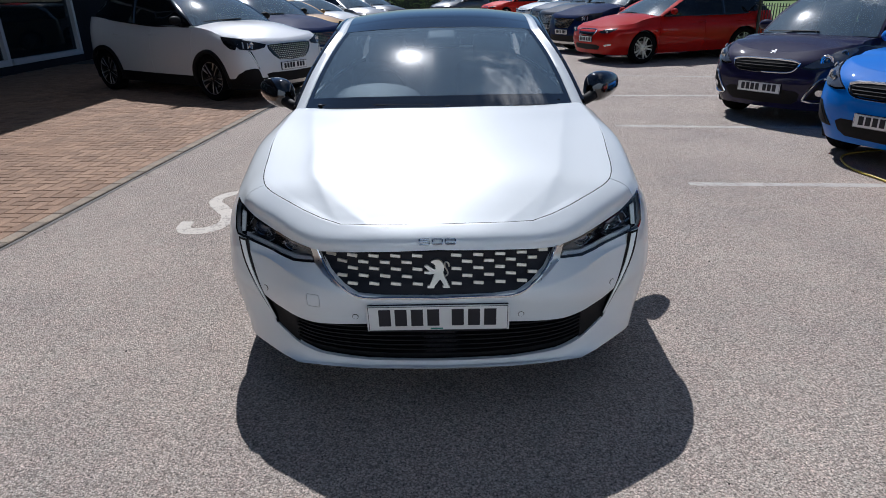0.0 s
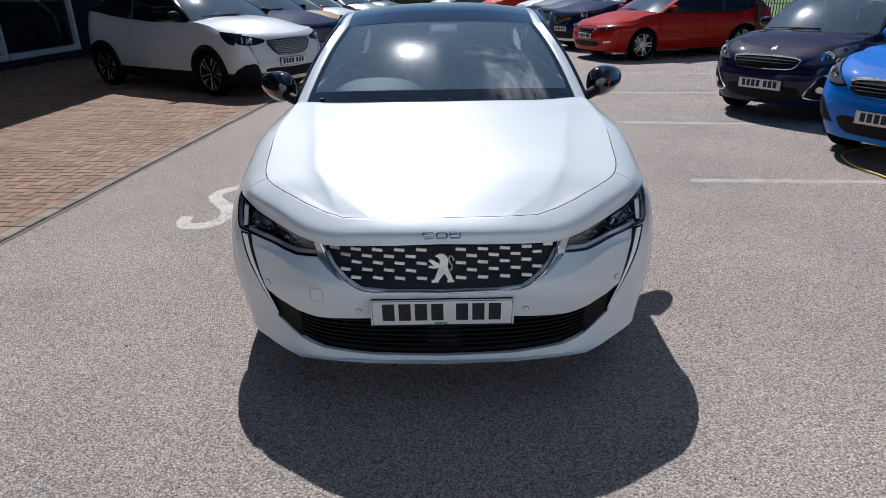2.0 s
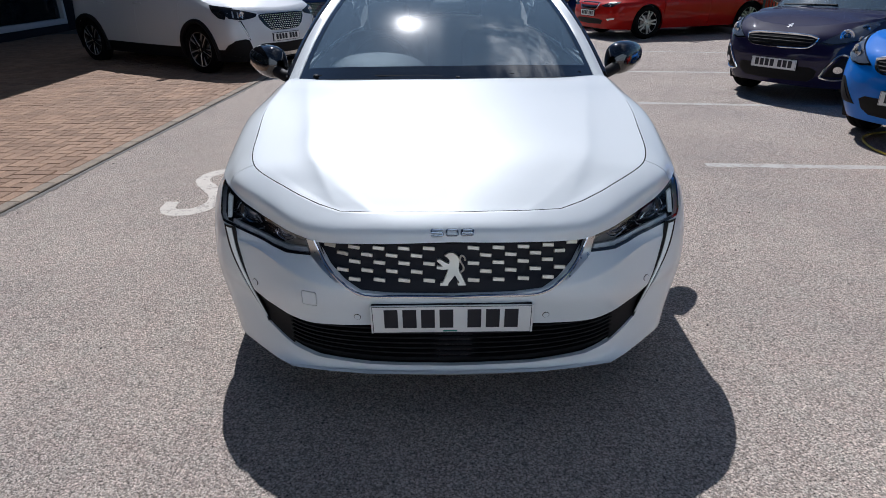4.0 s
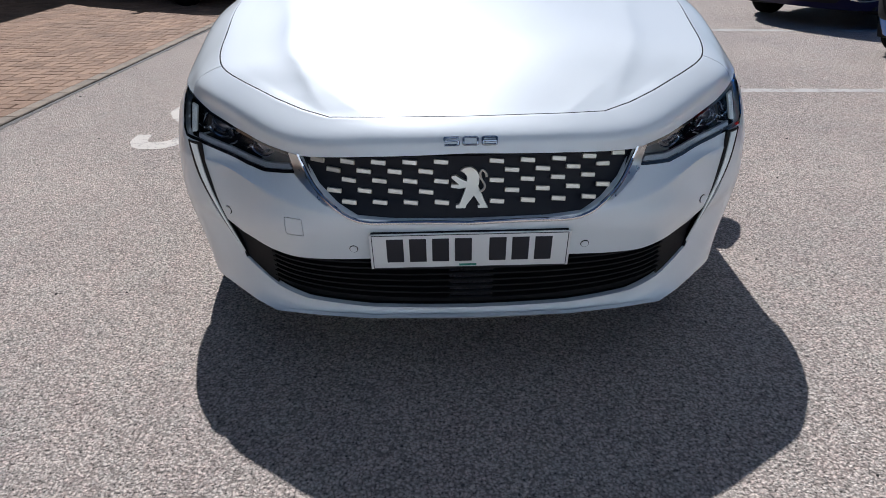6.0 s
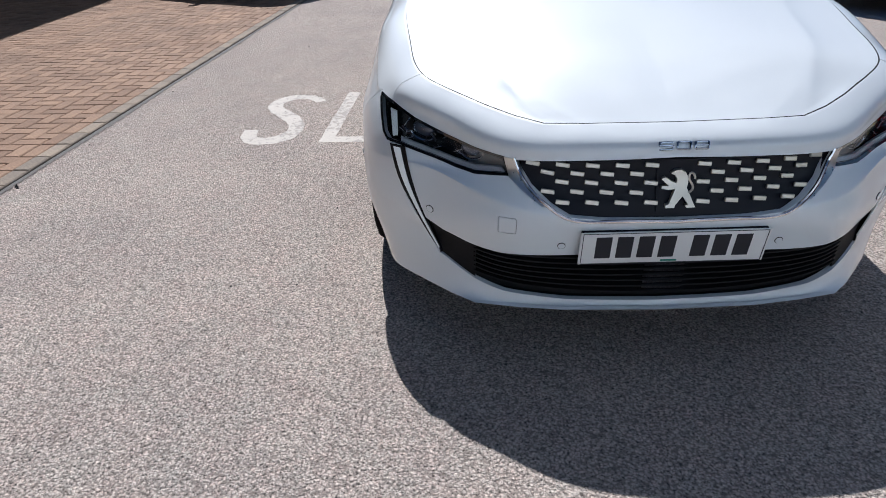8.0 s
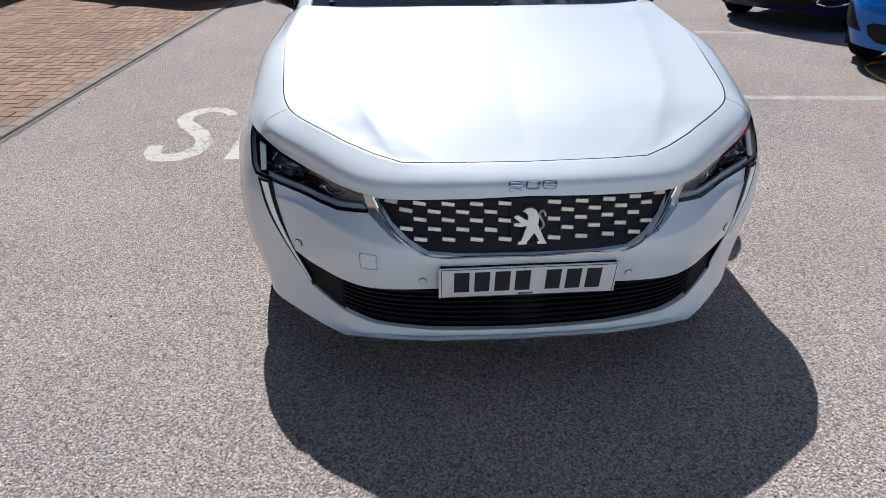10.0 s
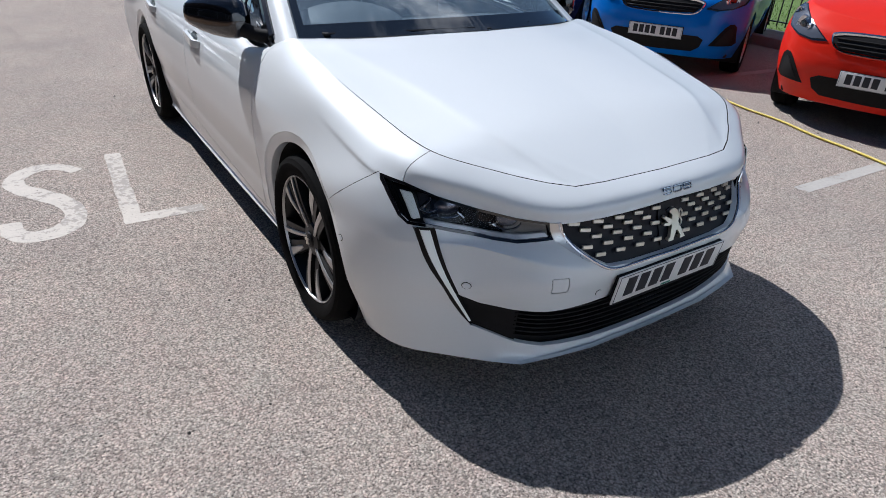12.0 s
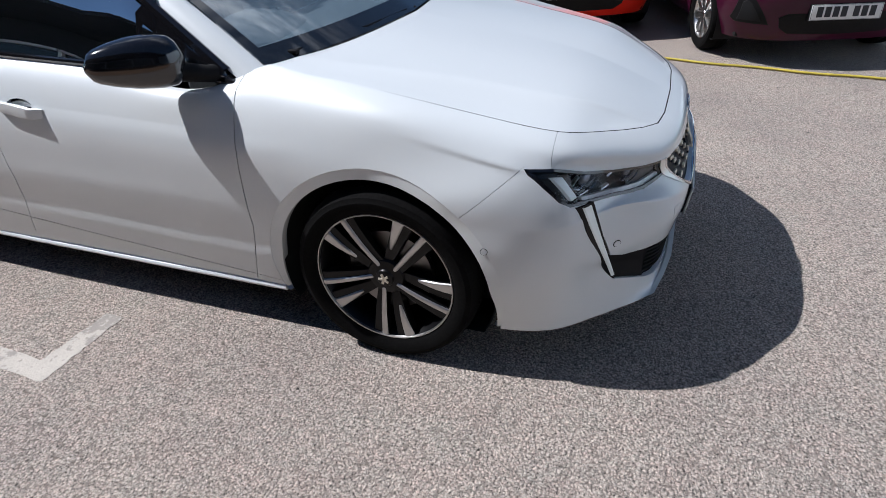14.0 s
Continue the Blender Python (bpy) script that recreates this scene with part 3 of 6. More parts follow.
def spoke_mesh(angle, r0, r1, w0, w1, a0, a1, lean, mat, depth=0.03):
    """A blade from the hub to the rim; angle in degrees, a: how far out its face lies."""
    bm = bmesh.new()
    ring = []
    for k in range(5):
        t = k / 4
        r, w, a = r0 + (r1 - r0) * t, w0 + (w1 - w0) * t, a0 + (a1 - a0) * t + 0.006 * math.sin(math.pi * t)
        off = lean * (1 - t)
        ring.append([(a, off - w / 2, r), (a, off + w / 2, r), (a - depth, off + w / 2 + 0.004, r), (a - depth, off - w / 2 - 0.004, r)])
    vs = [[bm.verts.new(p) for p in q] for q in ring]
    for p, q in zip(vs, vs[1:]):
        for i in range(4):
            bm.faces.new((p[i], p[(i + 1) % 4], q[(i + 1) % 4], q[i]))
    bm.faces.new(vs[0])
    bm.faces.new(vs[-1][::-1])
    bmesh.ops.recalc_face_normals(bm, faces=bm.faces[:])
    bmesh.ops.bevel(bm, geom=bm.edges[:], offset=0.0012, segments=1, affect="EDGES")
    turn = Matrix.Rotation(radians(angle - 90), 4, "X")
    bmesh.ops.transform(bm, matrix=turn, verts=bm.verts[:])
    return finish(bm, mat, 30, "spoke")


WHEEL_MESHES = {}


def wheel_set(style, radius, rim, width):
    """The meshes of one kind of wheel, made once."""
    key = (style, radius)
    if key in WHEEL_MESHES:
        return WHEEL_MESHES[key]
    h = width / 2
    s = radius - rim
    tyre = spin_profile([(rim - 0.004, -h * 0.82), (rim + s * 0.35, -h), (rim + s * 0.8, -h * 0.95), (radius - 0.006, -h * 0.78), (radius, -h * 0.5), (radius - 0.006, -h * 0.48), (radius - 0.006, -h * 0.43), (radius, -h * 0.41), (radius, -0.008), (radius - 0.006, -0.006), (radius - 0.006, 0.006), (radius, 0.008), (radius, h * 0.41), (radius - 0.006, h * 0.43), (radius - 0.006, h * 0.48), (radius, h * 0.5), (radius - 0.006, h * 0.78), (rim + s * 0.8, h * 0.95), (rim + s * 0.62, h * 0.985), (rim + s * 0.6, h), (rim + s * 0.35, h), (rim + s * 0.1, h * 0.9), (rim - 0.004, h * 0.82)], 64)
    dark = style == "blades"
    barrel = spin_profile([(rim - 0.004, h * 0.80), (rim - 0.02, h * 0.6), (rim - 0.032, 0), (rim - 0.03, -h * 0.8)], 64)
    lip = spin_profile([(rim + 0.001, h * 0.84), (rim - 0.001, h * 0.88), (rim - 0.004, h * 0.875), (rim - 0.006, h * 0.80)], 64)
    disc = spin_profile([(0.06, h * 0.32), (rim * 0.62, h * 0.32), (rim * 0.62, h * 0.12), (0.06, h * 0.12)], 40)
    hub = spin_profile([(0.0, h * 0.84), (0.022, h * 0.83), (0.030, h * 0.80), (0.034, h * 0.74), (0.062, h * 0.70), (0.07, h * 0.6), (0.07, h * 0.3)], 32)
    back = spin_profile([(rim - 0.03, -h * 0.3), (0.0, -h * 0.3)], 32)
    meshes = {
        "tyre": finish(tyre, RUBBER, 35, "tyre"), "lip": finish(lip, CUT_ALLOY, 40, "rim_lip"),
        "barrel": finish(barrel, WHEEL_BLACK if dark or style == "cut" else SATIN, 40, "rim"), "disc": finish(disc, STEEL, 30, "brake_disc"),
        "hub": finish(hub, WHEEL_BLACK if dark else SATIN, 30, "hub"), "back": finish(back, DARK, 30, "wheel_back"), "spokes": []}
    star = bmesh.new()
    for k in range(5):
        box(star, (0.004, 0.009, 0.019), Matrix.Rotation(radians(72 * k + 20), 4, "X") @ Matrix.Translation((h * 0.845, 0, 0.010)), 0.001, 1)
    meshes["emblem"] = finish(star, CHIP, 30, "hub_emblem")
    if style == "blades":
        for k in range(5):
            a = 50 + 72 * k
            meshes["spokes"] += [("spoke", spoke_mesh(a - 4, 0.05, rim - 0.004, 0.030, 0.05, h * 0.66, h * 0.80, 0.012, WHEEL_BLACK)),
                                 ("spoke", spoke_mesh(a + 19, 0.05, rim - 0.004, 0.030, 0.066, h * 0.60, h * 0.78, -0.012, WHEEL_BLACK)),
                                 ("cut_face", spoke_mesh(a, 0.046, rim - 0.005, 0.008, 0.017, h * 0.74, h * 0.85, 0.006, CUT_ALLOY, 0.006)),
                                 ("cut_face", spoke_mesh(a + 23, 0.118, rim - 0.005, 0.006, 0.035, h * 0.73, h * 0.83, -0.006, CUT_ALLOY, 0.006))]
    else:
        n = 8 if style == "trim" else 5
        for k in range(n):
            wide = 0.058 if style == "trim" else 0.03
            if style == "trim":
                meshes["spokes"].append(("spoke", spoke_mesh(360 / n * k + 11, 0.03, rim - 0.004, 0.036, wide * rim / 0.19, h * 0.74, h * 0.80, 0.0, SATIN, 0.02)))
            else:
                for d in (-11, 11):
                    meshes["spokes"].append(("spoke", spoke_mesh(72 * k + d, 0.04, rim - 0.004, 0.026, wide, h * 0.68, h * 0.80, 0.0, SATIN if style == "silver" else CUT_ALLOY, 0.025)))
    WHEEL_MESHES[key] = meshes
    return meshes


def wheel(car, x, y, radius, rim, width, style):
    """A wheel under a car, its outer face turned away from the middle line."""
    s = wheel_set(style, radius, rim, width)
    m = pose(x, y, radius, 0, 0, 180 if x < 0 else 0)
    w = link_mesh("wheel", s["barrel"], car, m=m)
    link_mesh("tyre", s["tyre"], w)
    link_mesh("rim_lip", s["lip"], w)
    link_mesh("brake_disc", s["disc"], w)
    link_mesh("hub", s["hub"], w)
    link_mesh("wheel_back", s["back"], w)
    if style == "blades":
        link_mesh("hub_emblem", s["emblem"], w)
    for name, mesh in s["spokes"]:
        link_mesh(name, mesh, w)
    return w


def liner(r, outer, inner):
    """The dark inside of a wheel arch, open below."""
    rows = []
    for rr, x in ((r, outer), (r, inner), (0.04, inner)):
        rows.append([(x, rr * math.cos(radians(a)), rr * math.sin(radians(a))) for a in range(-25, 236, 10)])
    return from_grid([[(x, y, max(z, -0.145)) for x, y, z in row] for row in rows])


# ---- the white saloon ----
saloon = thing("car", "pearl white saloon car with black roof, mirrors and chequered grille", "car")
GRID, COLS, ROWS_AT = loft(HERO_RINGS, HERO_ACROSS, HERO_UP)
MID = COLS[len(COLS) // 2]


FRONT_AXLE, REAR_AXLE = 0.925, 3.71
lift = GRID[..., 2] - (0.749 + 0.24 * (GRID[..., 1] - 0.48))
ridge_line = np.where(lift < 0, np.clip(1 + lift / 0.012, 0, 1), np.clip(1 - lift / 0.055, 0, 1)) * np.clip((GRID[..., 1] - 0.46) / 0.05, 0, 1) * np.clip((0.86 - GRID[..., 1]) / 0.3, 0, 1) * (np.abs(GRID[..., 0]) > 0.7)
GRID[..., 0] += np.sign(GRID[..., 0]) * 0.008 * ridge_line
along_door = np.clip((GRID[..., 1] - 1.05) / 0.3, 0, 1) * np.clip((4.3 - GRID[..., 1]) / 0.4, 0, 1) * (np.abs(GRID[..., 0]) > 0.7)
over = GRID[..., 2] - (0.765 + 0.024 * (GRID[..., 1] - 1.4))
shoulder = np.where(over < 0, np.clip(1 + over / 0.11, 0, 1), np.clip(1 - over / 0.03, 0, 1))
under = GRID[..., 2] - (0.375 + 0.03 * (GRID[..., 1] - 1.4))
scallop = np.where(under > 0, np.clip(1 - under / 0.16, 0, 1), np.clip(1 + under / 0.03, 0, 1))
GRID[..., 0] += np.sign(GRID[..., 0]) * along_door * (0.0035 * shoulder - 0.004 * scallop)
chin_x, chin_y, chin_z = (0, .28, .42, .548, .62, .70), (.010, .016, .036, .062, .128, .215), (.200, .201, .202, .204, .199, .192)
for r in range(ROWS_AT[1]):
    hold_on = 1 - r / ROWS_AT[1]
    x0 = np.abs(GRID[0, :, 0])
    lipped = (x0 < .70) & (GRID[0, :, 1] < .5)
    GRID[r, lipped, 1] += hold_on * (np.interp(x0, chin_x, chin_y) - GRID[0, :, 1])[lipped] if r else 0
    GRID[r, lipped, 2] += hold_on * (np.interp(x0, chin_x, chin_z) - GRID[0, :, 2])[lipped] if r else 0
GRID[0, lipped, 1] = np.interp(x0, chin_x, chin_y)[lipped]
GRID[0, lipped, 2] = np.interp(x0, chin_x, chin_z)[lipped]
# the front edge of the bonnet: straight across, then a clear corner before it runs back
gap_x = (0, .25, .354, .555, .690)
gap_y, gap_z = (.112, .119, .135, .177, .237, .307, .380, .420), (.746, .7465, .745, .756, .773, .793, .813, .824)
bank = len(COLS) // 2
span_at = COLS[bank: bank + 5]
for c in range(span_at[0], span_at[-1] + 1):
    x1 = float(np.interp(c, span_at, gap_x))
    y1, z1 = (float(np.interp(x1, (0, .25, .354, .432, .516, .60, .668, .690), q)) for q in (gap_y, gap_z))
    fade = min(1.0, (span_at[-1] - c) / 10)
    step = (np.array((x1, y1, z1)) - GRID[-1, c]) * fade
    for r in range(HERO_UP[-1] + 1):
        GRID[-1 - r, c] += step * (1 - r / HERO_UP[-1])
        if c > span_at[0]:
            GRID[-1 - r, 2 * MID - c] = GRID[-1 - r, c] * (-1, 1, 1)
tree_smooth = surface_tree(GRID)
half = GRID[:, MID:].copy()

LAMP = [(.462, .662), (.543, .671), (.627, .688), (.716, .713), (.785, .743), (.826, .751), (.831, .735), (.829, .700), (.822, .655), (.808, .637), (.767, .634), (.689, .617), (.60, .600), (.545, .596), (.448, .609)]
def ribbon(outer, inner, n=9):
    """An outline from two smooth edges that run side by side."""
    a = sampled([(x, z, 0) for x, z in outer], n)[:, :2]
    b = sampled([(x, z, 0) for x, z in inner], n)[:, :2]
    return [tuple(q) for q in b] + [tuple(q) for q in a[::-1]]


BLADE = ribbon([(.798, .632), (.782, .553), (.742, .458), (.655, .306)], [(.750, .632), (.736, .553), (.697, .432), (.647, .312)])
GRILLE = [(0, .674), (.25, .668), (.432, .657), (.424, .632), (.395, .590), (.345, .550), (.292, .521), (.20, .513), (0, .509)]
INTAKE = [(0, .392), (.28, .390), (.47, .383), (.565, .387), (.64, .399), (.697, .425), (.687, .402), (.652, .309), (.60, .288), (.545, .264), (.46, .240), (.28, .222), (0, .216)]


ARCH_Z = 0.305


def arch(cy, r=0.382):
    top = circle(cy, ARCH_Z, r, 40, -24, 204)
    return [(cy + r * 1.02, 0.05)] + top + [(cy - r * 1.02, 0.05)]


def front(c):
    return c.y < 1.2


shell = from_grid(half)
bmesh.ops.reverse_faces(shell, faces=shell.faces[:])
cut(shell, LAMP, "y", front)
cut(shell, BLADE, "y", front)
cut(shell, [(-0.01, .674)] + GRILLE[1:-1] + [(-0.01, .509)], "y", front)
cut(shell, [(-0.01, .392)] + INTAKE[1:-1] + [(-0.01, .216)], "y", front)
cut(shell, arch(FRONT_AXLE + 0.008, 0.424), "x")
cut(shell, arch(REAR_AXLE, 0.424), "x")
cut(shell, strip([(.398, .730), (.406, .767), (.408, .84)], 0.0022), "x", lambda c: c.x > 0.6 and c.z > 0.725 and c.y < 0.6)
cut(shell, strip([(.476, .756), (.54, .703), (.662, .60), (.70, .566)], 0.0022), "x", lambda c: c.x > 0.7 and c.y < 1)
cut(shell, strip([(1.395, .99), (1.408, .913), (1.392, .74), (1.394, .465), (1.43, .31), (1.462, .20), (1.466, .15)], 0.0042), "x", lambda c: c.x > 0.7)
cut(shell, strip([(1.30, .214), (1.456, .232), (2.09, .285), (2.66, .335), (3.38, .37)], 0.003), "x", lambda c: c.x > 0.7)
cut(shell, strip([(2.552, 1.0), (2.54, .914), (2.475, .74), (2.468, .52), (2.50, .36), (2.54, .24)], 0.0042), "x", lambda c: c.x > 0.7)
cut(shell, strip([(3.36, .33), (3.34, .55), (3.42, .72), (3.60, .86), (3.66, 1.0)], 0.003), "x", lambda c: c.x > 0.7)
TOW = [(-.436, .461), (-.480, .461), (-.483, .464), (-.483, .506), (-.480, .509), (-.437, .509), (-.434, .506), (-.434, .464)]


def inwards(depth):
    def way(co):
        to = Vector((0, 1.0 if co.y < 1.0 else (co.y if co.y < 4.0 else 3.8), co.z)) - co
        return to.normalized() * depth
    return way


HANDLES = (("front_door", 2.20, .792), ("rear_door", 3.16, .812))


def recess(y0, z):
    return [(y0 + 0.115 + 0.062 * math.cos(2 * math.pi * k / 22), z + 0.018 + 0.024 * math.sin(2 * math.pi * k / 22)) for k in range(22)]


for _, y0, z in HANDLES:
    cut(shell, recess(y0, z), "x", lambda c: c.x > 0.7)
PANELS = {}
for faces in islands(shell):
    area = sum(f.calc_area() for f in faces)
    c = sum((f.calc_center_median() * f.calc_area() for f in faces), Vector()) / area
    if area < 0.0006:
        continue
    if c.y < 0.45:
        name = "front_bumper"
    elif c.y < 1.3 and c.z > 0.25:
        name = "wing"
    elif c.z < 0.285 and area < 0.6:
        name = "sill"
    elif c.y < 2.45:
        name = "front_door"
    elif c.y < 3.45:
        name = "rear_door"
    else:
        name = "rear_panel"
    one, two = faces_to_bm(faces), faces_to_bm(faces, True)
    if name in ("front_bumper", "rear_panel"):
        tmp = bpy.data.meshes.new("tmp")
        two.to_mesh(tmp)
        two.free()
        one.from_mesh(tmp)
        bmesh.ops.remove_doubles(one, verts=[v for v in one.verts if abs(v.co.x) < 1e-4], dist=2e-4)
        if name == "front_bumper":
            for a, b in zip(TOW, TOW[1:] + TOW[:1]):
                cut(one, strip([a, b], 0.0022), "y", front)
            for piece in islands(one):
                if 0.0005 < sum(f.calc_area() for f in piece) < 0.004:
                    cover = thicken(faces_to_bm(piece), inwards(0.006))
                    bmesh.ops.delete(one, geom=piece, context="FACES")
                    part("tow_cover", cover, WHITE_PEARL, saloon)
                    break
        PANELS[name, False] = part(name, thicken(one, inwards(0.018)), WHITE_PEARL, saloon, smooth=38)
    else:
        PANELS[name, False] = part(name, thicken(one, inwards(0.018)), WHITE_PEARL, saloon, smooth=38)
        PANELS[name, True] = part(name, thicken(two, inwards(0.018)), WHITE_PEARL, saloon, smooth=38)
shell.free()

# dark inner skin behind the gaps and openings
du = np.gradient(GRID, axis=1)
dv = np.gradient(GRID, axis=0)
normal = np.cross(du, dv)
normal /= np.linalg.norm(normal, axis=2, keepdims=True) + 1e-9
sign = np.sign((normal * (GRID - (0, 2.4, 0.5))).sum())
inner = (GRID - normal * sign * 0.03)[:, MID:]
for r in range(ROWS_AT[1] + 3):
    close = GRID[r, MID:, 1] < 0.5
    inner[r, close] = GRID[r, MID:][close] * (0.95, 1, 1) + (0, 0.06, 0.03)
skin = from_grid(inner)
cut(skin, LAMP, "y", front)
cut(skin, arch(FRONT_AXLE + 0.008, 0.40), "x")
cut(skin, arch(REAR_AXLE, 0.40), "x")
twin = faces_to_bm(skin.faces, True)
hold = bpy.data.meshes.new("tmp")
twin.to_mesh(hold)
twin.free()
skin.from_mesh(hold)
part("inner_skin", skin, DARK, saloon)
under = box_mesh((1.52, 4.1, 0.10), Matrix.Translation((0, 2.42, 0.25)), 0.03)
part("underbody", under, DARK, saloon)
for cy in (FRONT_AXLE + 0.008, REAR_AXLE):
    for s in (-1, 1):
        part("arch_liner", liner(0.389, s * 0.872, s * 0.56), DARK, saloon, m=Matrix.Translation((0, cy, ARCH_Z)))
        rows = []
        for inside_r, deep in ((0.4245, 0.0), (0.421, 0.0035), (0.403, 0.008), (0.385, 0.013), (0.383, 0.020), (0.385, 0.045)):
            row = []
            for a in range(-24, 205, 4):
                w = min(1.0, (min(a + 24, 204 - a) + 6) / 36)
                r = 0.4245 - (0.4245 - inside_r) * w
                y, z = cy + r * math.cos(radians(a)), ARCH_Z + r * math.sin(radians(a))
                hit = tree_smooth.ray_cast(Vector((s * 3, y, max(z, 0.175))), Vector((-s, 0, 0)))[0]
                flush = float(np.interp(a, (120, 160), (1.0, 0.12))) if deep < 0.015 else 1.0
                row.append(((hit.x if hit else s * 0.87) - s * deep * flush, y, max(z, 0.182)))
            rows.append(row)
        part("arch_lip", from_grid(rows), WHITE_PEARL, saloon, smooth=30)
        wheel(saloon, s * 0.800, 0.922 if cy < 2 else cy, 0.326, 0.246, 0.232, "blades")

# bonnet
edge_row = GRID[-1, MID:]
corner_at = int(COLS[len(COLS) // 2 + 2] - MID)
tail_at = int(np.argmin(np.abs(edge_row[:, 1] - 1.325)))
outline = edge_row[: tail_at + 1].copy()
d = np.gradient(outline[:, :2], axis=0)
d /= np.linalg.norm(d, axis=1, keepdims=True)
gap = np.interp(outline[:, 1], (.42, .7), (.0028, .0042))
outline[:, 0] -= d[:, 1] * gap
outline[:, 1] += d[:, 0] * gap
outline[0, 0] = 0
BONNET_REAR = [(0, 1.115, .988), (.3, 1.15, .984), (.56, 1.235, .972), tuple(outline[-1])]
BONNET_MID = [tuple(outline[0]), (0, .25, .797), (0, .45, .858), (0, .75, .921), (0, 1.115, .988)]
bonnet = sheet(outline[: corner_at + 1], BONNET_REAR, outline[corner_at:], BONNET_MID, 56, 60, 2.1)
uu = np.abs(np.linspace(-1, 1, bonnet.shape[1]))[None, :]
vv = np.linspace(0, 1, bonnet.shape[0])[:, None]
ridge = np.interp(vv, (0, .06, .14, .28, .6, 1), (1.0, .89, .79, .69, .72, .86))
soft_v = np.clip(vv / 0.40, 0, 1)
rise = 0.022 * soft_v**2 * (3 - 2 * soft_v) * (1 - 0.75 * vv)
bonnet[..., 2] += rise * np.where(uu < ridge, 1.0, (1 - uu) / np.maximum(1 - ridge, 1e-3))
past = np.clip(uu - ridge, 0, 1) / 0.085
bonnet[..., 2] -= 0.0050 * np.clip((1 - ridge) / 0.25, 0, 1) ** 1.5 * (1 - 0.7 * vv) * past * np.exp(1 - past) * np.clip((1 - uu) / 0.08, 0, 1)
bm = upward(from_grid(bonnet))
thicken(bm, (0, 0, -0.016))
part("bonnet", bm, WHITE_PEARL, saloon, smooth=50)
gap_line = (edge_row[: tail_at + 1] + outline) / 2
# near-black bar just under the surface, drawing the shade of the bonnet gap
shade_line = [(sgn * x, y, z - float(np.interp(y, (.5, .75, 1.1), (.0030, .0033, .0039)))) for sgn, seq in ((-1, gap_line[::-1]), (1, gap_line[1:])) for x, y, z in seq]
part("bonnet_seal", tube(shade_line, 0.0036, 10), DARK, saloon)

# grille, intake, lamps
grille_all = GRILLE + mirrored(GRILLE)[1:-1]
grille = part("grille", patch(tree_smooth, grille_all, "y", -0.020, -0.018, 0.03), GRILLE_BLACK, saloon, "gloss black grille with silver chips")
chip_mesh = finish(box_mesh((0.038, 0.008, 0.0125), pose(0, 0, 0, -14, 6, 0), 0.0015, 1), CHIP, 30, "chip")
for row in range(5):
    z = 0.649 - 0.0243 * row
    for k in range(6):
        for s in (-1, 1):
            x = (0.070 if row % 2 == 0 else 0.109) + 0.079 * k
            if all(inside((x + dx, z + dz), grille_all) for dx in (-0.02, 0.021) for dz in (-0.007, 0.007)):
                hit, n, _, _ = tree_smooth.ray_cast(Vector((s * x, -3, z)), Vector((0, 1, 0)))
                turn = math.degrees(math.atan2(n.x, -n.y)) if n.y < 0 else math.degrees(math.atan2(-n.x, n.y))
                link_mesh("chip", chip_mesh, grille, m=pose(s * x, hit.y + 0.013, z, 0, 0, turn))
part("radar_panel", patch(tree_smooth, [(-.055, .664), (.055, .664), (.055, .53), (-.055, .53)], "y", -0.014, 0.004, 0.02), GRILLE_BLACK, grille)
BADGE = [(-0.022, 0.63), (-0.009, 0.638), (0.005, 0.639), (0.018, 0.631), (0.026, 0.616), (0.025, 0.601), (0.022, 0.592), (0.039, 0.555), (0.046, 0.542), (0.021, 0.542), (0.019, 0.548), (0.026, 0.549), (0.011, 0.571), (-0.009, 0.549), (-0.011, 0.542), (-0.035, 0.542), (-0.035, 0.549), (-0.026, 0.551), (-0.009, 0.589), (-0.026, 0.587), (-0.046, 0.59), (-0.045, 0.597), (-0.026, 0.597), (-0.044, 0.612), (-0.045, 0.616), (-0.035, 0.619), (-0.015, 0.607), (-0.006, 0.604), (-0.005, 0.616), (-0.012, 0.625)]
part("emblem", patch(tree_smooth, BADGE, "y", 0.002, 0.012, 0.015), CHIP, grille, "plain satin silver emblem shape")
TAIL = [(0.024, 0.58), (0.034, 0.583), (0.039, 0.592), (0.032, 0.607), (0.028, 0.622), (0.032, 0.63), (0.041, 0.625), (0.044, 0.613)]
part("emblem_tail", tube([tree_smooth.ray_cast(Vector((x, -3, z)), Vector((0, 1, 0)))[0] for x, _, z in sampled([(a, 0, b) for a, b in TAIL], 24)], 0.0032, 6), CHIP, grille)
for side in (1, -1):
    line = [(.438, .662), (.428, .634), (.399, .588), (.348, .546), (.294, .516), (.20, .508), (0, .504)]
    pts = []
    for x, z in sampled([(a, b, 0) for a, b in line], 40)[:, :2]:
        hit = tree_smooth.ray_cast(Vector((side * x, -3, z)), Vector((0, 1, 0)))[0]
        pts.append(hit + Vector((0, -0.001, 0)))
    part("grille_trim", tube(pts, 0.0055, 8), CHROME, saloon, "chrome grille surround")
    cheek = [(.463, .661), (.438, .660), (.428, .632), (.398, .586), (.350, .547), (.366, .545), (.415, .578), (.450, .606)]
    part("trim_cheek", patch(tree_smooth, [(side * a, b) for a, b in cheek][::side], "y", 0.003, 0.006, 0.02), SATIN, saloon, "satin silver cheek beside the grille")

